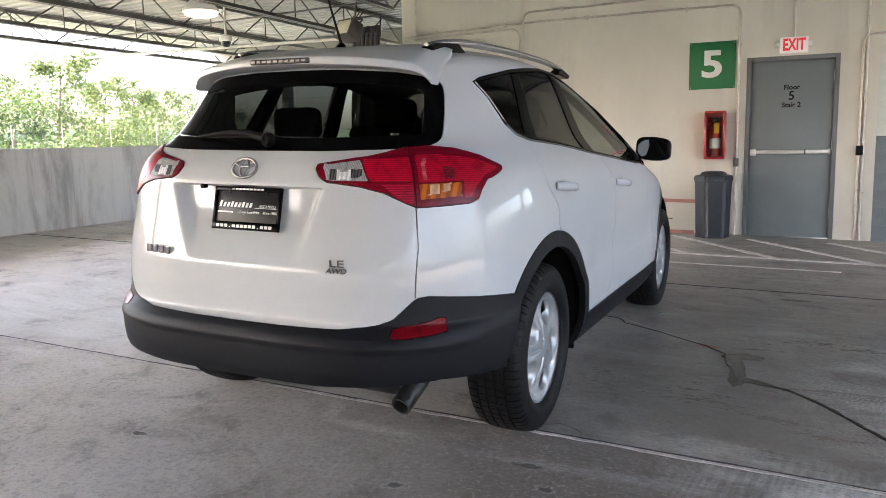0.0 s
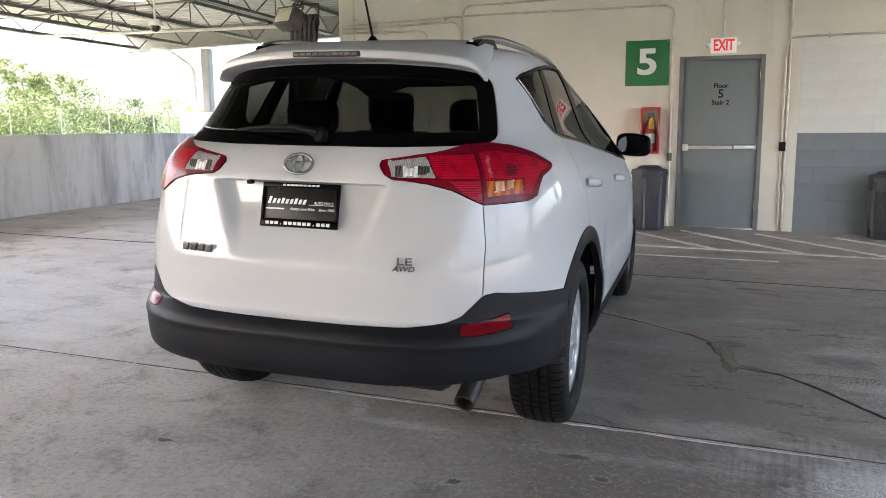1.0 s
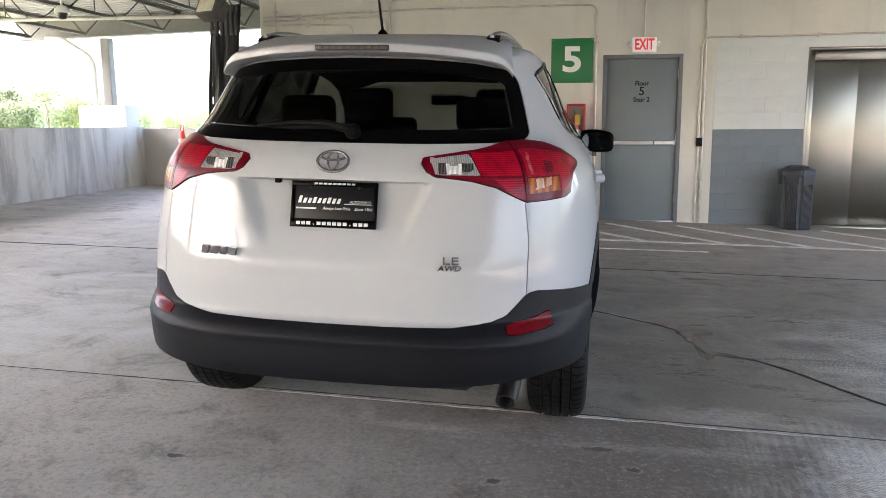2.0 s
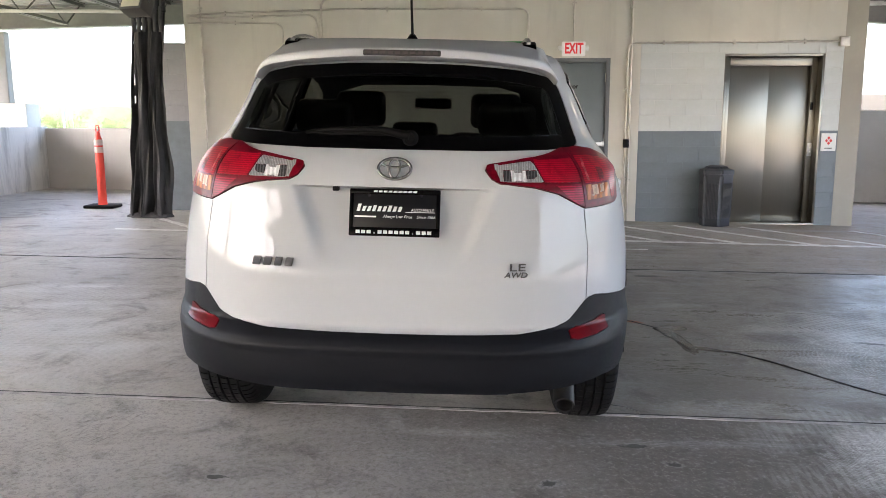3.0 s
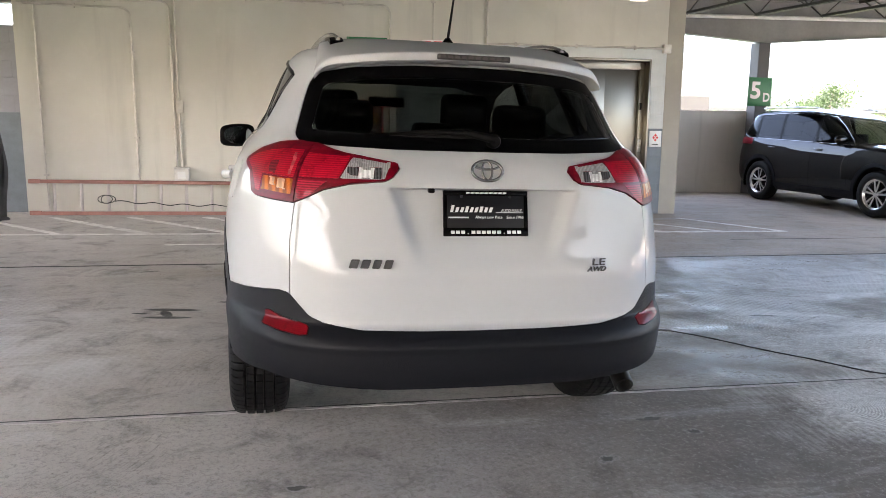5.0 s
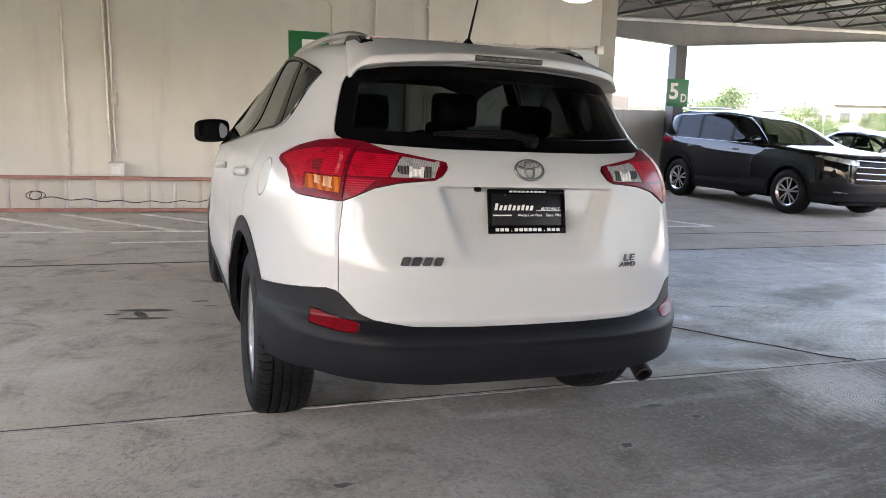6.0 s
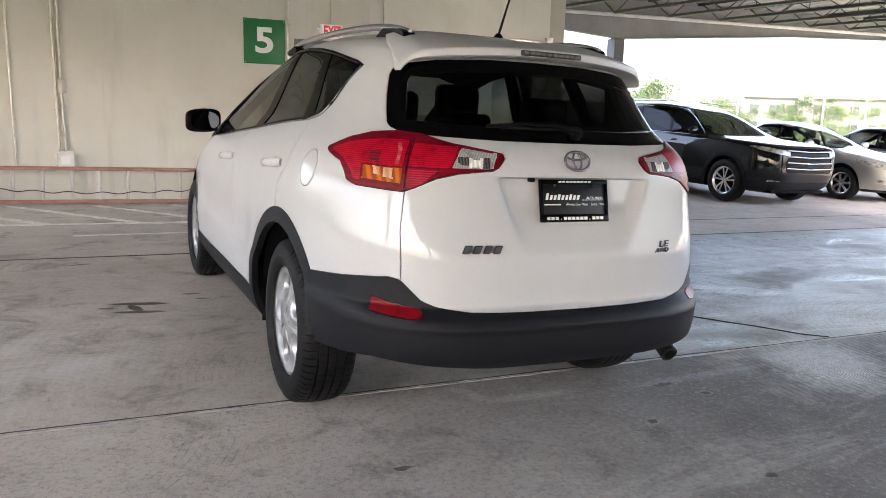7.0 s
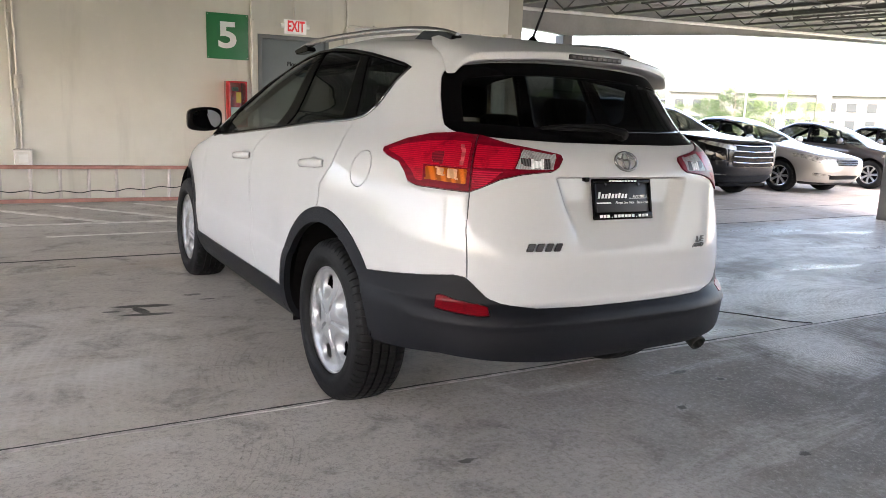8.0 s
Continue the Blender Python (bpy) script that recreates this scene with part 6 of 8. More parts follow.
# ---------- wheels ----------
def tyre_mesh():
    """Tyre about the x axis: five ribs between four grooves, cut shoulder blocks and fine sipes."""
    prof = [(0.236, -0.098), (0.246, -0.112), (0.266, -0.122), (0.288, -0.1225), (0.290, -0.1215), (0.300, -0.121), (0.325, -0.114), (0.343, -0.104), (0.351, -0.094)]
    prof += [(0.356, -0.078), (0.358, -0.062), (0.346, -0.0605), (0.346, -0.0535), (0.359, -0.052), (0.361, -0.024), (0.349, -0.0225), (0.349, -0.0155), (0.361, -0.014)]
    prof += [(r, -h) for r, h in reversed(prof)]
    pitches = 66
    cuts = (0.0, 0.03, 0.15, 0.18, 0.5, 0.53, 0.60, 0.63)
    b = bmesh.new()
    rings = []
    for j in range(pitches):
        for q, f in enumerate(cuts):
            a = 2 * math.pi * (j + f) / pitches
            ring = []
            for r, h in prof:
                rr, skew = r, 0.0
                if r > 0.342 and abs(h) > 0.0615:
                    rr -= 0.010 if q in (1, 2) else 0.0
                elif r > 0.355:
                    rr -= 0.004 if q in (5, 6) else 0.0
                    skew = 0.25 * h
                ring.append(b.verts.new((h, rr * math.cos(a + skew), rr * math.sin(a + skew))))
            rings.append(ring)
    for r0, r1 in zip(rings, rings[1:] + rings[:1]):
        for i in range(len(prof) - 1):
            b.faces.new((r0[i], r0[i + 1], r1[i + 1], r1[i]))
    bmesh.ops.recalc_face_normals(b, faces=b.faces)
    return b


def spoke_mesh():
    """One fifth of the wheel cover: a broad split spoke pointing up (+z) between two half bowls with a hole in each."""
    def bowl(p):
        t = radians(36) - np.abs(np.arctan2(p[:, 1], p[:, 2]))
        r = np.hypot(p[:, 1], p[:, 2])
        return np.hypot(r * np.sin(t) / 0.056, (r * np.cos(t) - 0.152) / 0.060)

    radii = np.concatenate([np.linspace(0.026, 0.07, 8), np.linspace(0.078, 0.218, 24), [0.225, 0.232]])
    turns = np.linspace(-radians(36), radians(36), 49)
    pts = np.array([[(0.0, r * math.sin(a), r * math.cos(a)) for a in turns] for r in radii])
    flat = pts.reshape(-1, 3)
    r = np.hypot(flat[:, 1], flat[:, 2])
    off = np.abs(flat[:, 1])
    x = 0.103 - 0.020 * smooth01(0.05, 0.20, r) + 0.010 * smooth01(0.195, 0.225, r) - 0.006 * smooth01(0.225, 0.232, r)
    x -= 0.026 * (1 - smooth01(0.55, 1.05, bowl(flat)))
    x -= 0.011 * (1 - smooth01(0.002, 0.010, off - 0.03 * np.maximum(0, r - 0.05))) * smooth01(0.036, 0.044, r) * (1 - smooth01(0.10, 0.15, r))
    x -= 0.006 * (1 - smooth01(0.004, 0.030, off)) * smooth01(0.09, 0.13, r) * (1 - smooth01(0.20, 0.218, r))
    flat[:, 0] = x
    b = bmesh.new()
    grid = flat.reshape(pts.shape)
    rows = [[b.verts.new(tuple(float(c) for c in p)) for p in row] for row in grid]
    for r0, r1 in zip(rows, rows[1:]):
        for i in range(len(r0) - 1):
            b.faces.new((r0[i], r0[i + 1], r1[i + 1], r1[i]))
    take(b, lambda p: bowl(p) - 0.78 + 0.9 * np.maximum(0, 0.165 - np.hypot(p[:, 1], p[:, 2])) / 0.06).free()
    bmesh.ops.recalc_face_normals(b, faces=b.faces)
    if sum(f.normal.x for f in b.faces) < 0:
        bmesh.ops.reverse_faces(b, faces=b.faces[:])
    return b


first = {}
for cy in WHEEL_Y:
    for sx in (1, -1):
        w = new("wheel")
        w.parent = car
        tagged(w, "black tyre on a silver five-spoke wheel cover")
        w.location = (sx * 0.764, cy, 0.352)
        w.rotation_euler = (radians(17 if cy == 0 else 40) * sx, 0, 0 if sx > 0 else math.pi)
        if not first:
            first["tyre"] = part("tyre", tyre_mesh(), M_TYRE, w, "black rubber tyre", 30)
            first["rim"] = part("rim", lathe([(0.240, 0.098), (0.246, 0.108), (0.252, 0.106), (0.252, 0.096), (0.244, 0.092), (0.230, 0.088), (0.222, 0.078), (0.220, 0.02)], 64, "X"), M_HUB, w, "silver wheel cover rim", 40)
            first["brake"] = part("brake_disc", lathe([(0.0, 0.03), (0.22, 0.03), (0.22, 0.02), (0.0, 0.02)], 40, "X"), M_WELL, w, "", 40)
            first["hub"] = part("hub_cap", lathe([(0.0, 0.106), (0.024, 0.105), (0.034, 0.100), (0.040, 0.090)], 32, "X"), M_HUB, w, "", 50)
            sp = spoke_mesh()
            first["spoke"] = part("spoke", sp, M_HUB, w, "", 50)
            todo = range(1, 5)
        else:
            share("tyre", first["tyre"], w)
            share("rim", first["rim"], w)
            share("brake_disc", first["brake"], w)
            share("hub_cap", first["hub"], w)
            todo = range(5)
        for k in todo:
            share("spoke", first["spoke"], w, rot=(2 * math.pi * k / 5, 0, 0))

# ---------- spoiler, lamp strip, rails, aerial ----------
def roof_z(x, y):
    lo, hi = 1.2, 1.635
    for _ in range(40):
        z = (lo + hi) / 2
        yr, w, yf = (float(pchip(OUTLINE[:, 0], OUTLINE[:, i], z)) for i in (1, 2, 3))
        ym = 0.5 if z < 1.5 else max(0.15, 0.5 - (z - 1.5) * 3)
        f = (abs(x) / w) ** 3.8 + (max(0, ym - y) / (ym - yr)) ** 3.8
        lo, hi = (z, hi) if f < 1 else (lo, z)
    return lo


sb = bmesh.new()
rows = []
for i in range(61):
    s = math.sin((-1 + 2 * i / 60) * math.pi / 2)
    x = 0.566 * s
    tip_y = -0.622 + 0.150 * abs(s) ** 2.6
    tip_z = 1.537 - 0.036 * abs(s) ** 2.2
    y0 = -0.22 + 0.02 * abs(s)
    fall = 0.052 * max(0.0, (abs(s) - 0.86) / 0.14) ** 2.2
    z0 = roof_z(x * 0.93, y0) + 0.001
    drop = 0.030 - 0.016 * float(smooth01(0.88, 1.0, abs(s)))
    prof = []
    for k in range(9):
        t = k / 8
        y = y0 + (tip_y + 0.012 - y0) * t
        base = roof_z(x, max(y, -0.40 + 0.12 * s * s)) + 0.002
        lin = z0 + (tip_z - z0) * t ** 1.25
        prof.append((x * (0.93 + 0.07 * t), y, (lin if k else z0) - fall * min(1.0, t * 1.6)))
    tip_z -= fall
    prof += [(x * 0.998, tip_y + 0.003, tip_z - 0.003), (x * 0.997, tip_y, tip_z - 0.010), (x * 0.995, tip_y + 0.002, tip_z - drop), (x * 0.99, tip_y + 0.015, tip_z - drop - 0.006), (x * 0.975, tip_y + 0.16, tip_z - drop - 0.016 + 0.01)]
    rows.append([sb.verts.new(p) for p in prof])
for r0, r1 in zip(rows, rows[1:]):
    for j in range(len(r0) - 1):
        sb.faces.new((r0[j], r0[j + 1], r1[j + 1], r1[j]))
sb.faces.new(rows[0])
sb.faces.new(rows[-1][::-1])
bmesh.ops.recalc_face_normals(sb, faces=sb.faces)
part("spoiler", sb, M_PAINT, car, "white roof spoiler", 50)
bl = part("brake_lamp", box(-0.137, 0.137, -0.626, -0.60, 1.508, 1.528, 0.004), simple("smoked_lamp_housing", (0.03, 0.026, 0.026), 0.25), car, "high brake lamp strip", 40)
cell = None
for k in range(10):
    x = -0.118 + 0.0262 * k
    if cell is None:
        cell = part("lamp_cell", box(-0.010, 0.010, -0.0025, 0.0025, -0.006, 0.006, 0.002), simple("smoked_lamp_cell", (0.045, 0.036, 0.036), 0.25, coat=0.2), bl)
        cell.location = (x, -0.627, 1.518)
    else:
        share("lamp_cell", cell, bl, (x, -0.627, 1.518))

for sx in (1, -1):
    r = new("roof_rail")
    r.parent = car
    tagged(r, "satin silver roof rail on black feet")
    stations = np.array([(-0.31, 1.586), (-0.24, 1.600), (-0.15, 1.612), (0.15, 1.632), (0.57, 1.638), (1.08, 1.633), (1.40, 1.612), (1.56, 1.588)])
    ys_ = np.linspace(-0.30, 1.56, 33)
    zs_ = pchip(stations[:, 0], stations[:, 1], ys_)
    pts = [(sx * (0.462 + 0.02 * math.sin(math.pi * i / 32)), float(ys_[i]), float(zs_[i])) for i in range(33)]
    bar = tube(pts, [0.009 + 0.007 * min(1, i / 4, (32 - i) / 4) for i in range(33)], 10)
    part("rail_bar", bar, M_SATIN, r, "", 60)
    for ya, yb, yc in ((-0.315, -0.06, 0.04), (1.30, 1.52, 1.50)):
        zt = [float(pchip(stations[:, 0], stations[:, 1], np.clip(v, -0.31, 1.56))) for v in (ya, yb)]
        base = [roof_z(0.47, min(v, 0.3)) - (0.036 if v < 1 else 0.03 + 0.06 * max(0, v - 1.25)) for v in (ya, yb)]
        part("rail_foot", prism([(ya, base[0]), (yc, base[1]), (yb, zt[1] - 0.004), (ya + 0.055, zt[0] + (0.014 if ya < 0 else -0.004)), (ya + 0.008, zt[0] - (0.004 if ya < 0 else 0.02))], 0, sx * 0.466 - 0.026, sx * 0.466 + 0.026, 0.004), M_GLOSSBLACK, r, "", 40)
ae = new("aerial")
ae.parent = car
tagged(ae, "short black roof aerial")
part("aerial_base", lathe([(0.0, 0.028), (0.010, 0.026), (0.022, 0.010), (0.030, 0.0), (0.0, -0.01)], 20), M_GLOSSBLACK, ae, "", 50).location = (0, -0.19, 1.602)
part("aerial_mast", tube([(0, -0.19, 1.62), (0, -0.345, 1.905)], [0.006, 0.003], 8), M_RUBBER, ae, "", 60)

# ---------- wiper, emblem, badges, plate ----------
def rear_y(x, z):
    xs, ys = half_ring(z)
    return float(np.interp(abs(x), xs[:N_REAR], ys[:N_REAR]))


wp = new("rear_wiper")
wp.parent = car
tagged(wp, "black rear wiper at rest")
part("wiper_hub", lathe([(0, 0.03), (0.018, 0.028), (0.026, 0.012), (0.028, 0)], 20, "Y"), M_WIPER, wp, "", 50).matrix_local = Matrix.Translation((0.045, -0.752, 1.225)) @ Matrix.Rotation(math.pi, 4, "X")
part("wiper_arm", tube([(0.045, -0.775, 1.232), (-0.06, -0.760, 1.252), (-0.20, -0.735, 1.250), (-0.32, -0.715, 1.238)], [0.016, 0.012, 0.008, 0.006], 8), M_WIPER, wp, "", 60)
part("wiper_blade", tube([(-0.02, -0.735, 1.236), (-0.18, -0.722, 1.237), (-0.36, -0.692, 1.231)], [0.005, 0.007, 0.005], 8), M_RUBBER, wp, "", 60)

em = new("emblem")
em.parent = car
em.matrix_local = Matrix.Translation((0.002, -0.842, 1.126)) @ Matrix.Rotation(radians(90 - 22), 4, "X")
tagged(em, "oval chrome emblem")


def oval(a, c, r, cx=0, cy=0):
    return tube([(cx + a * math.cos(t), cy + c * math.sin(t), 0) for t in np.linspace(0, 2 * math.pi, 41)[:-1]], r, 8, closed=True)


part("emblem_ring", oval(0.054, 0.036, 0.0056), M_CHROME, em, "", 60)
part("emblem_ring", oval(0.018, 0.033, 0.0040), M_CHROME, em, "", 60)
part("emblem_ring", oval(0.043, 0.014, 0.0040, 0, 0.019), M_CHROME, em, "", 60)

mb = new("model_badge")
mb.parent = car
mb.matrix_local = Matrix.Translation((-0.397, rear_y(0.397, 0.812) - 0.007, 0.812)) @ Matrix.Rotation(radians(-math.degrees(math.atan((rear_y(0.46, 0.812) - rear_y(0.33, 0.812)) / 0.13))), 4, "Z") @ Matrix.Rotation(radians(97), 4, "X")
tagged(mb, "chrome model badge of four slanted blocks")
for k, w in enumerate((0.034, 0.034, 0.032, 0.032)):
    x = -0.057 + 0.038 * k
    part("badge_block", prism([(x - w / 2 - 0.003, -0.0155), (x + w / 2 - 0.008, -0.0155), (x + w / 2 + 0.001, 0.0155), (x - w / 2 + 0.006, 0.0155)], 2, -0.004, 0.004, 0.002), M_CHROME, mb, "", 30)
tb = new("trim_badge")
tb.parent = car
tb.matrix_local = Matrix.Translation((0.416, rear_y(0.416, 0.80) - 0.008, 0.80)) @ Matrix.Rotation(radians(math.degrees(math.atan((rear_y(0.46, 0.80) - rear_y(0.37, 0.80)) / 0.09))), 4, "Z") @ Matrix.Rotation(radians(97), 4, "X")
tagged(tb, "small chrome letter badge reading LE AWD")
writing("letters", "LE", 0.036, M_CHROME, tb, (0.0, 0.012, 0.0), (0, 0, 0), 0.003, width=0.052)
writing("letters", "AWD", 0.026, M_CHROME, tb, (-0.004, -0.014, 0.0), (0, 0, 0), 0.003, shear=0.2, width=0.078)

pl = new("plate")
pl.parent = car
pl.matrix_local = Matrix.Translation((0.0035, -0.838, 0.978)) @ Matrix.Rotation(radians(90 - 12.5), 4, "X")
tagged(pl, "black dealer plate in a black frame with white lettering")
part("plate_panel", box(-0.148, 0.148, -0.071, 0.071, -0.004, 0.003, 0.002), M_PLATE, pl, "", 30)
fr = box(-0.152, 0.152, 0.062, 0.079, -0.005, 0.009, 0.003)
box(-0.152, 0.152, -0.079, -0.050, -0.005, 0.009, 0.003, bm=fr)
box(-0.152, -0.139, -0.052, 0.064, -0.005, 0.009, 0.003, bm=fr)
box(0.139, 0.152, -0.052, 0.064, -0.005, 0.009, 0.003, bm=fr)
part("plate_frame", fr, M_GLOSSBLACK, pl, "black plastic plate frame", 30)
for sx in (-0.087, 0.087):
    part("screw", cyl((sx, 0.058, 0.0), (sx, 0.058, 0.007), 0.0055, 12), M_CHROME, pl, "", 40)


def bar(x0, x1, y0, y1, z=0.0035, lean=0.0, name="plate_bar"):
    part(name, prism([(x0, y0), (x1, y0), (x1 + lean, y1), (x0 + lean, y1)], 2, z, z + 0.0012), M_WHITE, pl)


for k in range(9):                       # the dealer's script, as plain slanted bars
    x = -0.128 + 0.0172 * k
    bar(x, x + 0.0105, 0.004, 0.028 if k == 0 else 0.021 if k % 3 else 0.024, lean=0.006)
bar(0.036, 0.134, 0.0022, 0.0040)
for k in range(14):                       # web address on the frame, as plain bars
    x = -0.128 + 0.0184 * k
    if k in (3, 10):
        bar(x + 0.005, x + 0.0085, -0.071, -0.068, 0.0092)
    else:
        bar(x, x + 0.0135, -0.071, -0.060, 0.0092)
for k in range(9):
    x = -0.072 + 0.0165 * k
    bar(x, x + 0.012, 0.0675, 0.0735, 0.0092, 0.002)
writing("letters", "AUTO MALLS", 0.014, M_WHITE, pl, (0.092, 0.010, 0.004), (0, 0, 0), 0.0005, shear=0.2, width=0.076)
writing("letters", "Always Low Price", 0.014, M_WHITE, pl, (0.010, -0.013, 0.004), (0, 0, 0), 0.0005, shear=0.2, width=0.098)
writing("letters", "Since 1966", 0.014, M_WHITE, pl, (0.105, -0.013, 0.004), (0, 0, 0), 0.0005, shear=0.2, width=0.062)
bar(-0.134, -0.062, -0.0165, -0.0115)

# tailgate ledge shadow gap, release camera and lower lip
part("tailgate_camera", box(-0.204, -0.182, -0.852, -0.83, 1.048, 1.064, 0.004), M_GLOSSBLACK, car, "small black reversing camera", 40)
part("exhaust_pipe", lathe([(0.024, 0.0), (0.030, 0.0), (0.031, 0.004), (0.031, 0.30), (0.0, 0.30), (0.0, 0.12), (0.024, 0.12), (0.024, 0.0)], 28, "Y"), M_EXHAUST, car, "dull steel exhaust tail pipe", 40).matrix_local = Matrix.Translation((0.604, -0.785, 0.306)) @ Matrix.Rotation(radians(27), 4, "X") @ Matrix.Rotation(radians(-4), 4, "Z") @ Matrix.Diagonal((1.2, 1.0, 1.2, 1))
part("muffler", lathe([(0.0, -0.2), (0.08, -0.2), (0.1, -0.17), (0.1, 0.17), (0.08, 0.2), (0.0, 0.2)], 24, "X"), M_EXHAUST, car, "", 40).location = (0.25, -0.45, 0.32)
part("tow_skid", box(-0.10, 0.10, -0.86, -0.62, 0.352, 0.40, 0.015), M_PLASTIC, car, "", 40)

# ---------- door handles and mirrors ----------
for sx in (1, -1):
    for y0, z in ((0.20, 1.018), (1.225, 0.975)):
        x = flank_x(y0, z)
        h = new("door_handle")
        h.parent = car
        tagged(h, "white pull handle over a scooped recess")
        bw = tube([(sx * (x - 0.002), y0 - 0.125, z + 0.012), (sx * (x + 0.026), y0 - 0.095, z + 0.010), (sx * (x + 0.033), y0 - 0.02, z + 0.006), (sx * (x + 0.030), y0 + 0.06, z), (sx * (x + 0.014), y0 + 0.105, z - 0.004), (sx * (x - 0.002), y0 + 0.12, z - 0.006)], [0.013, 0.016, 0.015, 0.014, 0.012, 0.010], 12)
        for v in bw.verts:
            v.co.z = z + (v.co.z - z) * 1.25
        part("grip", bw, M_PAINT, h, "", 60)
        bmesh_r = lathe([(0.0, -0.001), (0.030, 0.0002), (0.036, 0.0012)], 28, "X")
        rc = part("recess", bmesh_r, M_PAINT, h, "", 60)
        rc.location = (sx * (x + 0.0015), y0 - 0.045, z + 0.004)
        rc.scale = (sx, 1.6, 1.0)
    m = new("door_mirror")
    m.parent = car
    m.location = (sx * 0.908, 2.0, 1.150)
    tagged(m, "black door mirror with a silvered glass")
    g = bmesh.new()
    bmesh.ops.create_uvsphere(g, u_segments=32, v_segments=20, radius=1)
    for v in g.verts:
        p = v.co
        k = 4.2
        def se(c):
            return math.copysign(abs(c) ** (2 / k), c)
        q = Vector((se(p.x), se(p.y), se(p.z)))
        n_ = (abs(q.x) ** k + abs(q.y) ** k + abs(q.z) ** k) ** (1 / k)
        q /= max(n_, 1e-6)
        out = sx * q.x
        v.co = Vector((q.x * 0.112, (q.y * 0.075) * (1.0 if q.y > 0 else 0.35) - 0.02 * out, q.z * (0.076 - 0.014 * max(0, out)) - (0.012 * out if q.z < 0 else 0)))
    part("mirror_housing", g, M_GLOSSBLACK, m, "gloss black mirror housing", 60)
    gl = prism([(0.092 * math.cos(t) * (1 + 0.0 * sx), 0.060 * math.copysign(abs(math.sin(t)) ** 0.8, math.sin(t))) for t in np.linspace(0, 2 * math.pi, 33)[:-1]], 1, -0.0325, -0.029)
    mg = part("mirror_glass", gl, simple("mirror_silver", (0.5, 0.52, 0.54), 0.02, metal=1.0, vary=0.0), m, "silvered mirror glass", 30)
    mg.rotation_euler = (0, 0, radians(-9 * sx))
    part("mirror_arm", tube([(-sx * 0.10, 0.02, -0.05), (-sx * 0.155, 0.03, -0.075)], [0.03, 0.036], 12), M_GLOSSBLACK, m, "", 60)

# ---------- cabin ----------
def seat(name, x, y, bench=0.0, head=((0.0,),)):
    s = new(name)
    s.parent = car
    tagged(s, "dark fabric seat with headrest")
    w = 0.25 + bench
    part("seat_cushion", box(x - w, x + w, y, y + 0.50, 0.52, 0.70, 0.05, 3), M_SEAT, s, "", 60)
    bk = box(x - w, x + w, -0.07, 0.07, 0, 0.60, 0.05, 3)
    back = part("seat_back", bk, M_SEAT, s, "", 60)
    back.location = (0, y + 0.0, 0.64)
    back.rotation_euler = (radians(14), 0, 0)
    return s


for x in (-0.37, 0.37):
    s = seat("front_seat", x, 1.05)
    part("headrest", box(x - 0.135, x + 0.135, 0.87, 0.97, 1.25, 1.44, 0.04, 3), M_SEAT, s, "", 60)
s = seat("rear_bench", 0.0, 0.18, 0.42)
for x in (-0.40, 0.40):
    part("headrest", box(x - 0.125, x + 0.125, -0.02, 0.075, 1.22, 1.37, 0.04, 3), M_SEAT, s, "", 60)
part("headrest", box(-0.10, 0.10, -0.01, 0.065, 1.20, 1.28, 0.03, 3), M_SEAT, s, "", 60)
part("cargo_floor", box(-0.62, 0.62, -0.78, 0.15, 0.66, 0.70, 0.01), M_CABIN, car)
part("dashboard", box(-0.72, 0.72, 1.75, 2.25, 0.80, 1.08, 0.06, 3), M_CABIN, car, "", 60)
part("inner_mirror", box(-0.115, 0.115, 1.40, 1.43, 1.36, 1.425, 0.018, 3), M_GLOSSBLACK, car, "cabin rear-view mirror", 50)
part("steering_wheel", tube([(-0.37 + 0.18 * math.cos(t), 1.66 + 0.06 * math.sin(t), 1.0 + 0.165 * math.sin(t)) for t in np.linspace(0, 2 * math.pi, 33)[:-1]], 0.014, 8, closed=True), M_CABIN, car, "", 60)

# front lamps and grille
for sx in (1, -1):
    part("headlamp", prism([(sx * 0.36, 0.70), (sx * 0.62, 0.73), (sx * 0.63, 0.79), (sx * 0.38, 0.775)], 1, 3.30, 3.52, 0.01), M_LENSCLEAR, car, "clear headlamp", 40)
part("grille", box(-0.42, 0.42, 3.53, 3.60, 0.66, 0.76, 0.015), M_GLOSSBLACK, car, "", 40)

# ---------- parked cars ----------
M_BLACKPAINT = car_paint("black_car_paint", (0.0015, 0.0015, 0.002), 0.0, 0.85)
M_SILVERPAINT = car_paint("silver_beige_car_paint", (0.34, 0.325, 0.295), 0.6)
M_HEADLAMP = simple("dark_clear_headlamp", (0.30, 0.285, 0.25), 0.2, metal=0.1, coat=1.0, vary=0.8, scale=14)
M_GREYPAINT = car_paint("dark_brown_car_paint", (0.030, 0.026, 0.025))


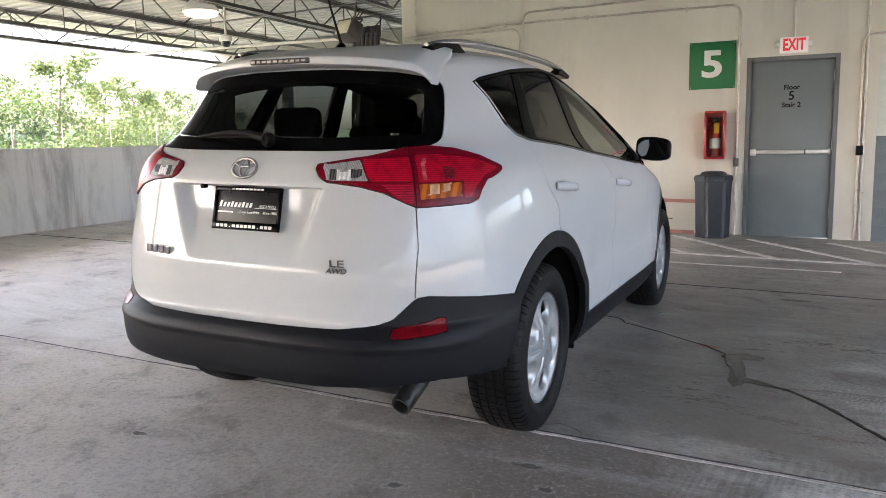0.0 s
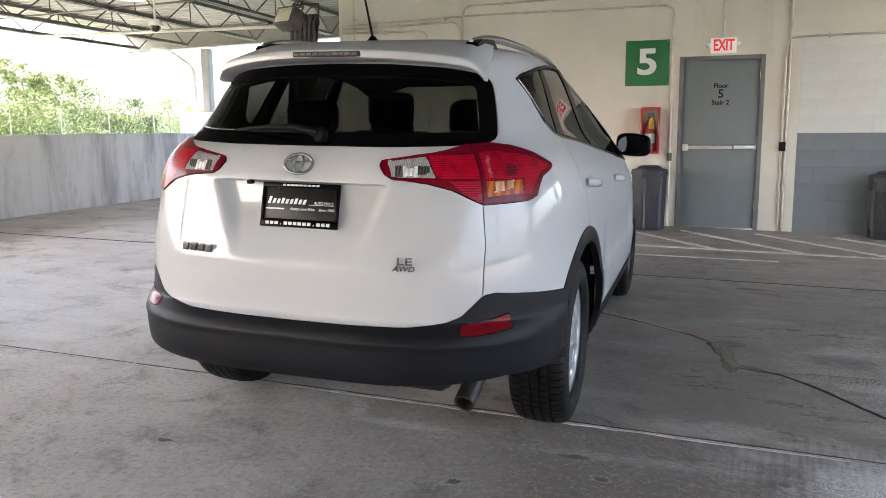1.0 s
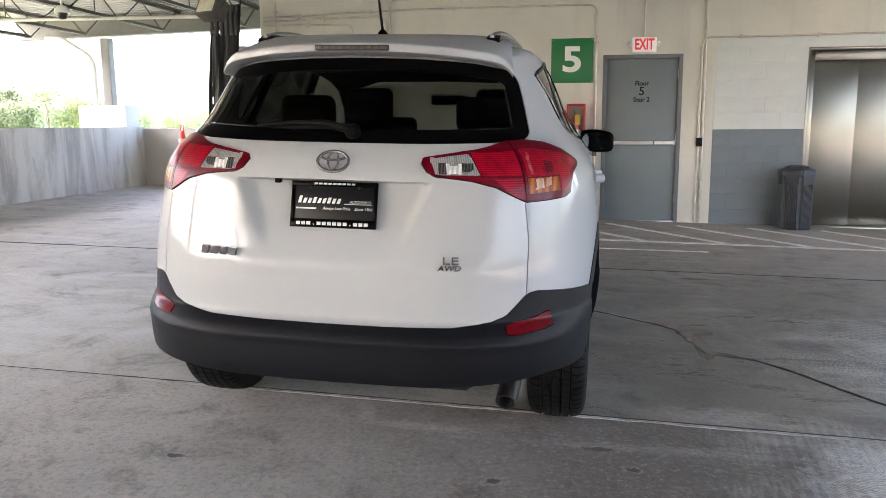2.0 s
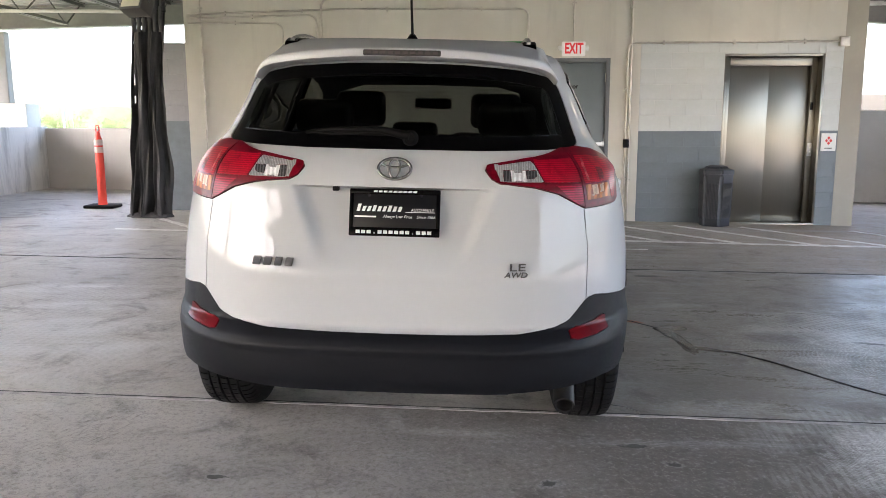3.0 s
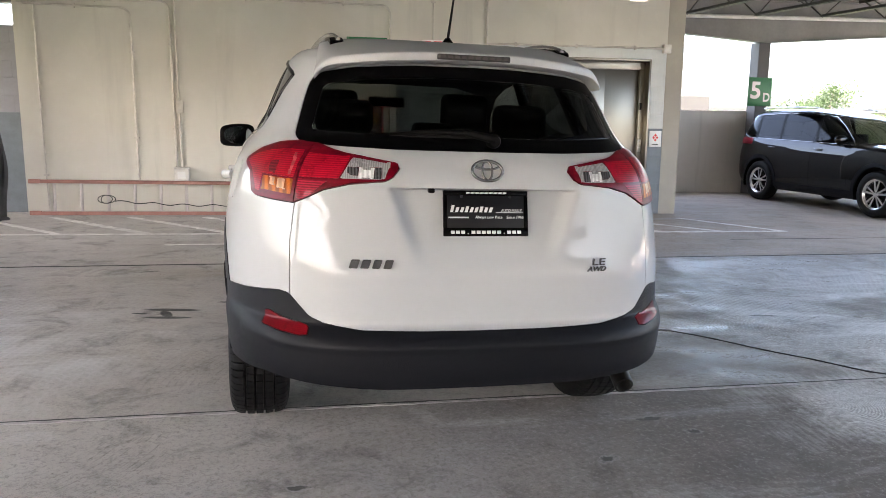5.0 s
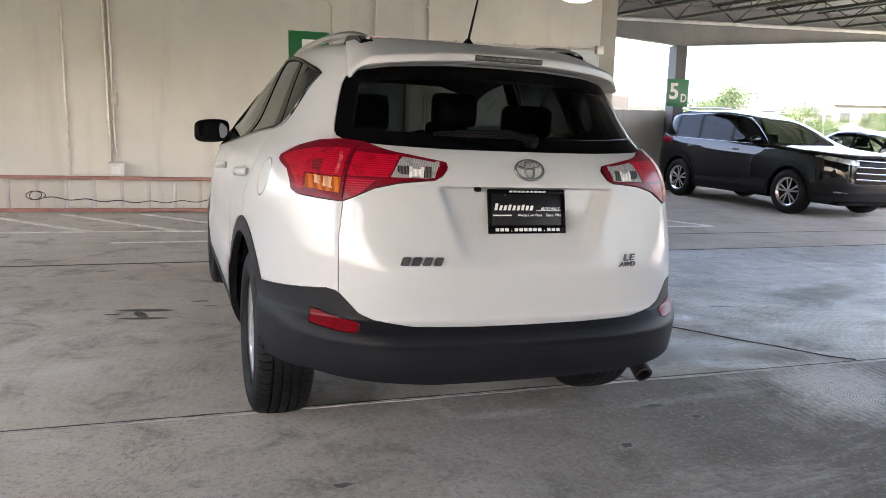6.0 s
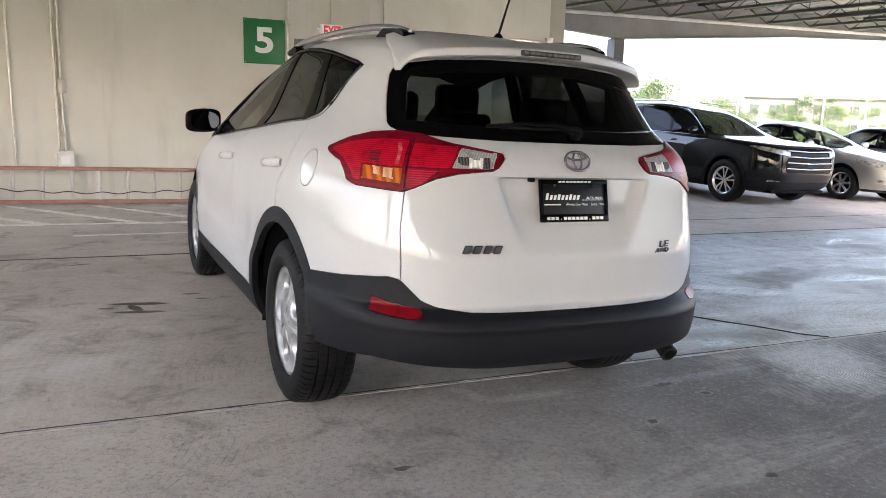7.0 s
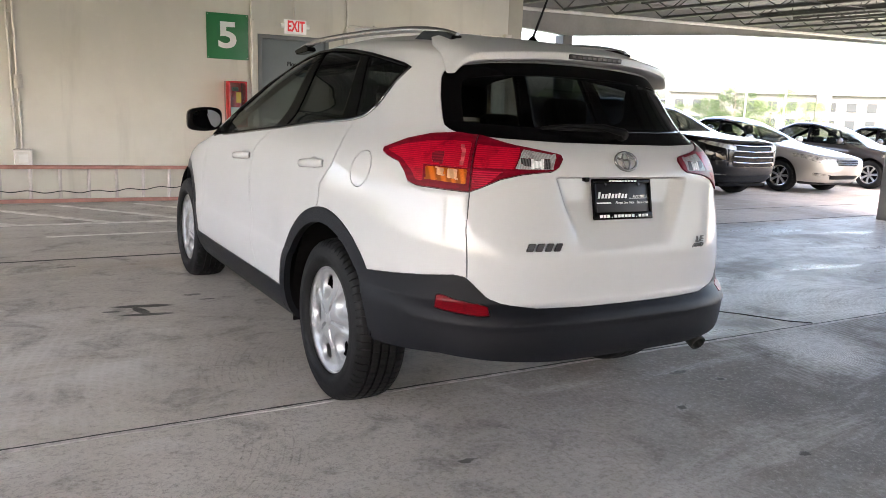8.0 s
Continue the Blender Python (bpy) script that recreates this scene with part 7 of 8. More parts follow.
def ring_of(outline, z, counts=(26, 26, 26)):
    yr, w, yf = (float(pchip(outline[:, 0], outline[:, i], z)) for i in (1, 2, 3))
    length = yf - yr
    ym, ym2 = yr + length * 0.28, yf - length * 0.28
    a = np.linspace(0, math.pi / 2, 300)
    n = 3.2
    xr, yy = arc(w * np.sin(a) ** (2 / n), ym - (ym - yr) * np.cos(a) ** (2 / n), counts[0])
    xs, ys = np.full(counts[1], w), np.linspace(ym, ym2, counts[1])
    nf = 3.2 + 1.8 * float(smooth01(2.4, 3.4, yf))          # a blunter nose below the bonnet edge
    xf, yg = arc(w * np.cos(a) ** (2 / nf), ym2 + (yf - ym2) * np.sin(a) ** (2 / nf), counts[2])
    return np.concatenate([xr, xs[1:-1], xf]), np.concatenate([yy, ys[1:-1], yg])


def parked_car(name, outline, wb, wheel_r, dlo, posts, screen, rear_screen, lamp_poly, grille_poly, lamp_rear, paint, label, clad=0.0, bars=3, spokes=10):
    outline = np.array(outline)
    e = empty(name, (0, 0, 0), label, "car", "parked cars")
    b = bmesh.new()
    rows = []
    zs = np.linspace(outline[0, 0], outline[-1, 0], 56)
    for z in zs:
        x, y = ring_of(outline, float(z))
        rows.append([b.verts.new((float(p), float(q), float(z))) for p, q in zip(x, y)])
    for r0, r1 in zip(rows, rows[1:]):
        for j in range(len(r0) - 1):
            b.faces.new((r0[j], r0[j + 1], r1[j + 1], r1[j]))
    b.faces.new(rows[-1])
    lin = b.copy()

    def ring(cy, r):
        return lambda p: np.where(np.abs(p[:, 0]) > 0.5, np.hypot(p[:, 1] - cy, p[:, 2] - wheel_r) - r, 1.0)
    for cy in (0, wb):
        take(b, ring(cy, wheel_r + 0.06)).free()
        take(lin, ring(cy, wheel_r + 0.06)).free()
    win = take(b, lambda p: np.where(np.abs(p[:, 0]) > 0.3, sd_poly(yz(p), dlo), 1.0))
    scr = take(b, lambda p: np.where(p[:, 1] > wb * 0.3, sd_poly(xz(p), screen), 1.0))
    rsc = take(b, lambda p: np.where(p[:, 1] < wb * 0.2, sd_poly(xz(p), rear_screen), 1.0))
    lmp = take(b, lambda p: np.where(p[:, 1] > wb, sd_poly(xz(p), lamp_poly), 1.0))
    grl = take(b, lambda p: np.where(p[:, 1] > wb + 0.3, sd_poly(xz(p), grille_poly), 1.0))
    rlm = take(b, lambda p: np.where(p[:, 1] < -0.3, sd_poly(xz(p), lamp_rear), 1.0))
    for fld in (lambda p: np.where(np.abs(p[:, 0]) > 0.3, sd_poly(yz(p), dlo) + 0.02, 1.0), lambda p: np.where(p[:, 1] > wb * 0.3, sd_poly(xz(p), screen) + 0.02, 1.0), lambda p: np.where(p[:, 1] < wb * 0.2, sd_poly(xz(p), rear_screen) + 0.02, 1.0)):
        take(lin, fld).free()
    # window posts stay body colour or black
    for k in range(len(posts)):
        pst = take(win, lambda p: np.abs(p[:, 1] + 0.18 * (p[:, 2] - 1.2) - posts[k]) - 0.035)
        both("window_post", pst, M_GLOSSBLACK, "", 60, parent=e)
    both("side_window", push(win, -0.004), M_CLEARGLASS if clad == 0 else M_PRIVACY, "", 179, parent=e)
    part("windscreen", push(whole(scr), -0.004), M_CLEARGLASS, e, "", 179)
    part("rear_window", push(whole(rsc), -0.004), M_PRIVACY, e, "", 179)
    both("headlamp", push(lmp, 0.004), M_HEADLAMP, "clear headlamp", 60, parent=e, prep=lambda m: rim(m, 0.001, 0.03))
    both("tail_lamp", push(rlm, 0.004), M_LENSRED, "red tail lamp", 60, parent=e, prep=lambda m: rim(m, 0.001, 0.03))
    grl = whole(grl)
    gv = [v.co.copy() for v in grl.verts]
    part("grille", push(grl, -0.01), M_GLOSSBLACK, e, "black grille", 60)
    zlo, zhi = min(v.z for v in gv), max(v.z for v in gv)
    xm = max(abs(v.x) for v in gv)
    for k in range(bars):
        z = zlo + (zhi - zlo) * (k + 0.6) / (bars + 0.2)
        pts = []
        for s in np.linspace(-0.94, 0.94, 15):
            xx, yy_ = ring_of(outline, z)
            x = s * xm
            pts.append((x, float(np.interp(abs(x), xx[-26:][::-1], yy_[-26:][::-1])) + 0.004, z + 0.02 * abs(s)))
        part("grille_bar", tube(pts, 0.013, 6), M_CHROME, e, "chrome grille bar", 60)
    if clad:
        for cy in (0, wb):
            both("wheel_arch_trim", push(take(b, ring(cy, wheel_r + 0.12)), 0.006), paint if clad < 0.2 else M_PLASTIC, "", 50, parent=e)
        both("sill_trim", push(take(b, lambda p: np.where((p[:, 1] > 0) & (p[:, 1] < wb), p[:, 2] - clad, 1.0)), 0.003), M_PLASTIC, "", 50, parent=e)
    both("lower_bumper", push(take(b, lambda p: np.where(p[:, 1] > wb + 0.2, p[:, 2] - (0.42 if clad else 0.25), 1.0)), 0.002), M_PLASTIC, "", 50, parent=e)
    # door shut lines as separate leaves
    d1, d2, d3 = posts[0] - 0.25, posts[-1], wb - wheel_r - 0.22
    belt = min(p[1] for p in dlo) + 0.02
    for ya, yb in ((max(d1, wheel_r * 0.4), d2), (d2, d3)):
        poly = [(ya, 0.40), (yb, 0.40), (yb, belt), (ya, belt + 0.04)]
        dr_ = take(b, lambda p: np.where((np.abs(p[:, 0]) > 0.4) & (np.hypot(p[:, 1], p[:, 2] - wheel_r) > wheel_r + 0.13), sd_poly(yz(p), poly), 1.0))
        both("door", dr_, paint, "", 60, parent=e, prep=lambda m: rim(m, 0.0025, 0.012))
        for sx in (1, -1):
            yh, zh = ya + 0.16, belt - 0.12
            xx, yy_ = ring_of(outline, zh)
            ks = np.argsort(yy_)
            xh = float(np.interp(yh, yy_[ks], xx[ks]))
            part("door_handle", tube([(sx * xh, yh - 0.09, zh), (sx * (xh + 0.03), yh - 0.06, zh), (sx * (xh + 0.03), yh + 0.06, zh), (sx * xh, yh + 0.09, zh)], 0.012, 8), M_CHROME if clad else paint, e, "", 60)
    intake = take(b, lambda p: np.where(p[:, 1] > wb + 0.3, sd_poly(xz(p), [(-0.2, 0.31), (0.46, 0.31), (0.52, 0.40), (-0.2, 0.41)]), 1.0))
    part("lower_intake", push(whole(intake), -0.012), M_GLOSSBLACK, e, "black lower intake", 60)
    fog = take(b, lambda p: np.where(p[:, 1] > wb + 0.3, sd_poly(xz(p), [(0.62, 0.36), (0.80, 0.39), (0.80, 0.45), (0.60, 0.43)]), 1.0))
    both("fog_lamp", push(fog, -0.006), M_HEADLAMP, "clear fog lamp", 60, parent=e, prep=lambda m: rim(m, 0.001, 0.02))

    def side_x(y, z):
        xx, yy_ = ring_of(outline, z)
        ks = np.argsort(yy_)
        return float(np.interp(y, yy_[ks], xx[ks]))

    for sx in (1, -1):
        part("window_moulding", tube([(sx * (side_x(y, z) + 0.002), y, z) for y, z in dlo], 0.009, 6, closed=True), M_CHROME if clad else M_GLOSSBLACK, e, "bright window moulding" if clad else "", 60)
        if clad:
            ry = np.linspace(-0.45, 1.15, 17)
            part("roof_rail", tube([(sx * 0.60, float(y), 1.735 - 0.10 * ((y - 0.3) / 0.9) ** 4 * 0.5 + 0.012) for y in ry], 0.014, 8), M_SATIN, e, "satin roof rail", 60)
    part("body_shell", rim(whole(b), 0.0015, 0.012), paint, e, "", 60)
    bmesh.ops.reverse_faces(lin, faces=lin.faces[:])
    part("cabin_lining", whole(push(lin, 0.03)), M_CABIN, e, "", 60)
    hw = float(outline[:, 2].max())
    part("floor_pan", box(-hw + 0.3, hw - 0.3, outline[2, 1] + 0.45, outline[2, 3] - 0.15, 0.22, 0.27), M_WELL, e)
    for x in (-0.38, 0.38):
        part("seat_back", box(x - 0.24, x + 0.24, wb * 0.36, wb * 0.36 + 0.14, 0.55, 1.12, 0.05), M_SEAT, e, "", 60)
        part("headrest", box(x - 0.13, x + 0.13, wb * 0.35, wb * 0.35 + 0.1, 1.13, 1.30, 0.035), M_SEAT, e, "", 60)
    part("dashboard", box(-0.68, 0.68, wb * 0.66, wb * 0.80, 0.7, float(dlo[0][1]) - 0.2, 0.04), M_CABIN, e)
    for cy in (0, wb):
        for sx in (1, -1):
            w = new("wheel")
            w.parent = e
            w.location = (sx * (hw - 0.135), cy, wheel_r)
            w.rotation_euler = (0.3, 0, 0 if sx > 0 else math.pi)
            w.scale = (wheel_r / 0.36,) * 3
            share("tyre", first["tyre"], w)
            share("brake_disc", first["brake"], w)
            part("rim", lathe([(0.222, 0.10), (0.232, 0.106), (0.238, 0.100), (0.232, 0.088), (0.214, 0.078), (0.204, 0.07), (0.204, 0.02)], 40, "X"), M_SATIN, w, "", 40)
            part("hub_cap", lathe([(0.0, 0.088), (0.03, 0.086), (0.045, 0.07)], 20, "X"), M_SATIN, w, "", 40)
            sp = None
            for k in range(spokes):
                a = 2 * math.pi * k / spokes + (0.1 if k % 2 else -0.1) * (1 if spokes == 10 else 0)
                if sp is None:
                    wd = 0.013 if spokes == 10 else 0.024
                    m_ = prism([(-wd, 0.03), (wd, 0.03), (wd * 1.3, 0.215), (-wd * 1.3, 0.215)], 0, 0.055, 0.082, 0.003)
                    sp = part("spoke", m_, M_SATIN, w)
                    sp.rotation_euler = (a, 0, 0)
                else:
                    share("spoke", sp, w, rot=(a, 0, 0))
            wl = bmesh.new()
            prev = None
            for i in range(15):
                t = math.pi * i / 14
                row = [wl.verts.new((x, (wheel_r + 0.065) * math.cos(t) / w.scale[0], (wheel_r + 0.065) * math.sin(t) / w.scale[0])) for x in (-0.25, 0.10)]
                if prev:
                    wl.faces.new((prev[0], prev[1], row[1], row[0]))
                prev = row
            part("wheel_well", wl, M_WELL, w)
    for sx in (1, -1):
        belt_y = wb * 0.72
        g = bmesh.new()
        bmesh.ops.create_uvsphere(g, u_segments=16, v_segments=10, radius=1)
        for v in g.verts:
            v.co = Vector((v.co.x * 0.12, v.co.y * 0.06, v.co.z * 0.08))
        mr = part("door_mirror", g, paint, e, "", 60)
        mr.location = (sx * (hw + 0.0), belt_y, belt + 0.06)
        part("mirror_arm", tube([(sx * (hw - 0.06), belt_y + 0.02, belt + 0.01), (sx * (hw - 0.15), belt_y + 0.03, belt - 0.02)], 0.025, 8), paint, e)
    return e


SUV_OUT = [(0.24, -0.80, 0.84, 3.52), (0.32, -1.00, 0.915, 3.66), (0.45, -1.07, 0.948, 3.74), (0.60, -1.09, 0.958, 3.78), (0.75, -1.09, 0.962, 3.775), (0.88, -1.08, 0.956, 3.765), (0.96, -1.07, 0.948, 3.735), (1.01, -1.06, 0.938, 3.66), (1.05, -1.055, 0.93, 3.46), (1.085, -1.05, 0.918, 3.08), (1.12, -1.04, 0.900, 2.70), (1.18, -1.02, 0.865, 2.50), (1.30, -0.98, 0.825, 2.20), (1.45, -0.90, 0.770, 1.86), (1.58, -0.80, 0.715, 1.50), (1.66, -0.64, 0.650, 1.16), (1.705, -0.40, 0.52, 0.85), (1.725, -0.10, 0.34, 0.62), (1.732, 0.0, 0.12, 0.5)]
suv = parked_car("car", SUV_OUT, 2.79, 0.37, [(-0.86, 1.36), (-0.70, 1.22), (-0.45, 1.165), (0.5, 1.15), (1.9, 1.125), (2.22, 1.115), (2.1, 1.20), (1.75, 1.42), (1.42, 1.575), (1.1, 1.62), (0.4, 1.635), (-0.3, 1.60), (-0.72, 1.53)], [-0.25, 0.42, 1.33], [(-0.2, 1.13), (0.6, 1.125), (0.74, 1.14), (0.64, 1.45), (0.56, 1.63), (-0.2, 1.66)], [(-0.2, 1.18), (0.68, 1.2), (0.6, 1.52), (-0.2, 1.58)], [(0.50, 0.945), (0.70, 0.965), (0.895, 1.005), (0.915, 0.985), (0.88, 0.93), (0.66, 0.872), (0.50, 0.868)], [(-0.2, 0.58), (0.55, 0.58), (0.60, 0.72), (0.46, 0.97), (-0.2, 1.00)], [(0.60, 1.03), (0.95, 1.05), (0.965, 1.19), (0.70, 1.17)], M_BLACKPAINT, "black sport utility car parked nose in beside a column", 0.38, 4, 10)
suv.location = (9.80, 10.10, floor_z(9.8))
suv.rotation_euler = (0, math.atan(SLOPE), radians(180.0))
suv.matrix_world = Matrix.Translation((9.80, 10.10, floor_z(9.8))) @ Matrix.Rotation(math.atan(SLOPE), 4, "Y") @ Matrix.Rotation(radians(180), 4, "Z")

SEDAN_OUT = [(0.20, -0.90, 0.78, 3.42), (0.27, -1.03, 0.84, 3.54), (0.38, -1.09, 0.875, 3.62), (0.52, -1.11, 0.892, 3.665), (0.65, -1.11, 0.895, 3.655), (0.72, -1.105, 0.89, 3.62), (0.77, -1.10, 0.886, 3.50), (0.83, -1.08, 0.878, 3.22), (0.89, -1.06, 0.865, 2.92), (0.94, -1.02, 0.848, 2.62), (0.98, -0.92, 0.825, 2.40), (1.02, -0.60, 0.795, 2.26), (1.07, -0.40, 0.765, 2.12), (1.16, -0.18, 0.720, 1.90), (1.27, 0.06, 0.665, 1.62), (1.37, 0.28, 0.605, 1.34), (1.43, 0.46, 0.52, 1.10), (1.46, 0.60, 0.36, 0.94), (1.47, 0.68, 0.12, 0.85)]
sedan = parked_car("car", SEDAN_OUT, 2.72, 0.325, [(-0.30, 1.03), (0.3, 1.0), (1.4, 0.975), (2.05, 0.965), (1.95, 1.03), (1.62, 1.22), (1.3, 1.355), (0.95, 1.395), (0.55, 1.375), (0.2, 1.25), (-0.1, 1.12)], [0.30, 1.05], [(-0.2, 0.985), (0.6, 0.98), (0.72, 0.995), (0.58, 1.25), (0.50, 1.385), (-0.2, 1.40)], [(-0.2, 1.05), (0.62, 1.06), (0.5, 1.36), (-0.2, 1.39)], [(0.42, 0.70), (0.62, 0.74), (0.86, 0.80), (0.88, 0.74), (0.80, 0.66), (0.60, 0.62), (0.44, 0.63)], [(-0.2, 0.60), (0.36, 0.60), (0.40, 0.70), (-0.2, 0.73)], [(0.5, 0.72), (0.86, 0.74), (0.87, 0.90), (0.55, 0.88)], M_SILVERPAINT, "silver beige saloon car parked beside the black car", 0.0, 3, 7)
sedan.matrix_world = Matrix.Translation((13.0, 10.08, floor_z(13.0))) @ Matrix.Rotation(math.atan(SLOPE), 4, "Y") @ Matrix.Rotation(radians(180), 4, "Z")


def repaint(thing, old, fresh, label, m):
    c = copy_thing(thing, m)
    for o in c.children_recursive:
        if o.type == "MESH" and o.data.materials and o.data.materials[0] == old:
            o.data = o.data.copy()
            o.data.materials[0] = fresh
    tagged(c, label)
    return c


repaint(sedan, M_SILVERPAINT, M_GREYPAINT, "dark brown saloon car parked in the row", Matrix.Translation((16.55, 10.15, floor_z(16.55))) @ Matrix.Rotation(math.atan(SLOPE), 4, "Y") @ Matrix.Rotation(radians(180), 4, "Z"))
repaint(sedan, M_SILVERPAINT, M_SILVERPAINT, "silver saloon car at the far end of the row", Matrix.Translation((19.8, 10.2, floor_z(19.8))) @ Matrix.Rotation(math.atan(SLOPE), 4, "Y") @ Matrix.Rotation(radians(180), 4, "Z"))

# ---------- outside ----------
GROUND_Z = -13.0
M_GRASS = simple("far_ground", (0.10, 0.13, 0.06), 0.9, vary=0.4, scale=0.02)
M_BARK = simple("bark", (0.10, 0.08, 0.06), 0.9, vary=0.3, scale=6, bump=0.5, bump_scale=30)
M_LEAF_A = leaf_material("leaf_green", (0.040, 0.072, 0.016), (0.095, 0.140, 0.038))
M_LEAF_B = leaf_material("leaf_dark", (0.024, 0.048, 0.014), (0.055, 0.092, 0.027))
M_LEAF_C = leaf_material("leaf_pale", (0.065, 0.095, 0.024), (0.120, 0.155, 0.052))
M_HILL = simple("wooded_hill", (0.050, 0.075, 0.045), 0.9, vary=0.35, scale=0.05)
M_APART = simple("pale_render", (0.10, 0.098, 0.094), 0.8, vary=0.06, scale=0.2)
M_PANE = simple("dark_pane", (0.03, 0.035, 0.04), 0.15)
M_FENCE = simple("galvanised_fence", (0.22, 0.22, 0.22), 0.5, metal=0.4)

g = bmesh.new()
bmesh.ops.create_grid(g, x_segments=60, y_segments=60, size=1500)
for v in g.verts:
    v.co.z = GROUND_Z
tagged(part("ground", g, M_GRASS), "far green ground below the parking deck", "ground", kind="structure")
b = box(-8.4, 24.4, -59.8, 11.9, GROUND_Z, -1.3)
tagged(part("deck_below", b, M_TOWER), "concrete storeys of the parking building", "building", kind="structure")


def tree(name, height, spread, leaf, seed, leaves=2600, wisp=0.0, clear=0.35, leaf_size=0.28):
    rng = random.Random(seed)
    e = new(name)
    tagged(e, "leafy green tree seen over the parapet" if not wisp else "tall thin tree with sparse pale leaves", "tree", "trees outside")
    t = bmesh.new()
    pts, rad = [], []
    x = y = 0.0
    for k in range(9):
        z = height * 0.93 * k / 8
        pts.append((x, y, z))
        rad.append(max(0.03, 0.018 * height * (1 - k / 8.6)))
        x += rng.uniform(-0.02, 0.02) * height
        y += rng.uniform(-0.02, 0.02) * height
    tube(pts, rad, 8, bm=t)
    clumps = []
    for k in range(26 if not wisp else 20):
        f = clear + (1 - clear) * rng.random() ** 0.8
        i = min(7, int(f * 8))
        base = Vector(pts[i]).lerp(Vector(pts[i + 1]), f * 8 - i)
        a = rng.uniform(0, 2 * math.pi)
        reach = spread * (0.35 + 0.65 * math.sin(math.pi * min(1, (f - clear) / (1 - clear) * 0.85 + 0.12))) * rng.uniform(0.55, 1.05)
        tip = base + Vector((math.cos(a) * reach, math.sin(a) * reach, reach * rng.uniform(0.15, 0.6)))
        midp = base.lerp(tip, 0.5) + Vector((0, 0, reach * 0.1))
        tube([base, midp, tip], [0.006 * height * (1.1 - f), 0.004 * height * (1.1 - f), 0.012], 5, bm=t)
        for q in (0.45, 0.7, 0.9, 1.0):
            clumps.append((base.lerp(tip, q), spread * (0.135 if not wisp else 0.10) * rng.uniform(0.5, 1.3)))
    part("trunk", t, M_BARK, e)
    vs, fs = [], []
    for k in range(leaves):
        c, r = clumps[rng.randrange(len(clumps))]
        d = Vector((rng.gauss(0, 1), rng.gauss(0, 1), rng.gauss(0, 0.75)))
        p = c + d * r * 0.75
        s = leaf_size * rng.uniform(0.5, 1.2)
        n = Vector((rng.gauss(0, 1), rng.gauss(0, 1), rng.gauss(0.4, 1))).normalized()
        u = n.orthogonal().normalized()
        w = n.cross(u)
        a = rng.uniform(0, 6.28)
        u, w = u * math.cos(a) + w * math.sin(a), w * math.cos(a) - u * math.sin(a)
        i0 = len(vs)
        vs += [p - u * s, p + w * s * 0.45 + n * s * 0.1, p + u * s, p - w * s * 0.45 + n * s * 0.1]
        fs.append((i0, i0 + 1, i0 + 2, i0 + 3))
    me = bpy.data.meshes.new("crown")
    me.from_pydata([tuple(v) for v in vs], [], fs)
    me.materials.append(leaf)
    cr = new("crown", me)
    cr.parent = e
    return e


def at_bearing(az, dist, ex=1.0, ey=-2.4):
    a = radians(az)
    return ex + dist * math.sin(a), ey + dist * math.cos(a)


def place(kind, az, dist, top_el, scale_h, turn):
    x, y = at_bearing(az, dist)
    top = 1.25 + dist * math.tan(radians(top_el))
    h = top - GROUND_Z
    s = h / scale_h
    return Matrix.Translation((x, y, GROUND_Z)) @ Matrix.Rotation(radians(turn), 4, "Z") @ Matrix.Diagonal((s, s, s, 1))


def plant(proto, m):
    c = copy_thing(proto, Matrix.Identity(4))
    c.matrix_world = m
    return c


t_full = tree("tree", 18, 5.2, M_LEAF_A, 5, 16000, leaf_size=0.085)
t_dark = tree("tree", 18, 4.6, M_LEAF_B, 9, 16000, leaf_size=0.085)
t_pale = tree("tree", 18, 4.8, M_LEAF_C, 14, 11000, leaf_size=0.085)
t_thin = tree("tree", 20, 3.2, M_LEAF_C, 21, 5000, wisp=1.0, clear=0.45, leaf_size=0.10)
spots = [(t_full, -55.0, 26, 3.6, 18, 10), (t_thin, -53.6, 29, 6.4, 20, 40), (t_dark, -50.8, 27, 4.4, 18, 80), (t_thin, -49.0, 30, 7.4, 20, 130), (t_full, -48.6, 30, 3.8, 18, 150), (t_pale, -46.6, 28, 3.0, 18, 200), (t_full, -45.2, 30, 3.3, 18, 240), (t_thin, -43.4, 33, 5.6, 20, 300), (t_pale, -43.4, 34, 2.2, 18, 330), (t_thin, -45.8, 36, 5.6, 20, 75),
         (t_dark, -39.0, 46, 4.0, 18, 20), (t_thin, -42.0, 38, 4.6, 20, 60), (t_pale, -37.0, 50, 2.2, 18, 95), (t_full, -34.9, 50, 2.7, 18, 115), (t_pale, -33.4, 54, 2.2, 18, 160), (t_pale, -40.8, 60, 1.0, 18, 175),
         (t_pale, -26.2, 75, 0.85, 18, 45), (t_pale, -23.2, 80, 0.65, 18, 5), (t_full, -28.8, 90, 0.5, 18, 265),
         (t_dark, 39.8, 42, 3.3, 18, 15), (t_full, 41.9, 44, 2.3, 18, 70), (t_dark, 37.4, 50, 2.0, 18, 100), (t_dark, 45.4, 70, 1.5, 18, 140), (t_pale, 31.6, 60, 1.0, 18, 215), (t_dark, 52.4, 100, 1.9, 18, 255), (t_full, 54.0, 95, 1.5, 18, 290), (t_dark, 50.6, 110, 1.1, 18, 325), (t_dark, 51.5, 120, 1.4, 18, 350), (t_dark, 47.8, 80, 0.8, 18, 30), (t_pale, 57.0, 120, 0.9, 18, 190)]
used = set()
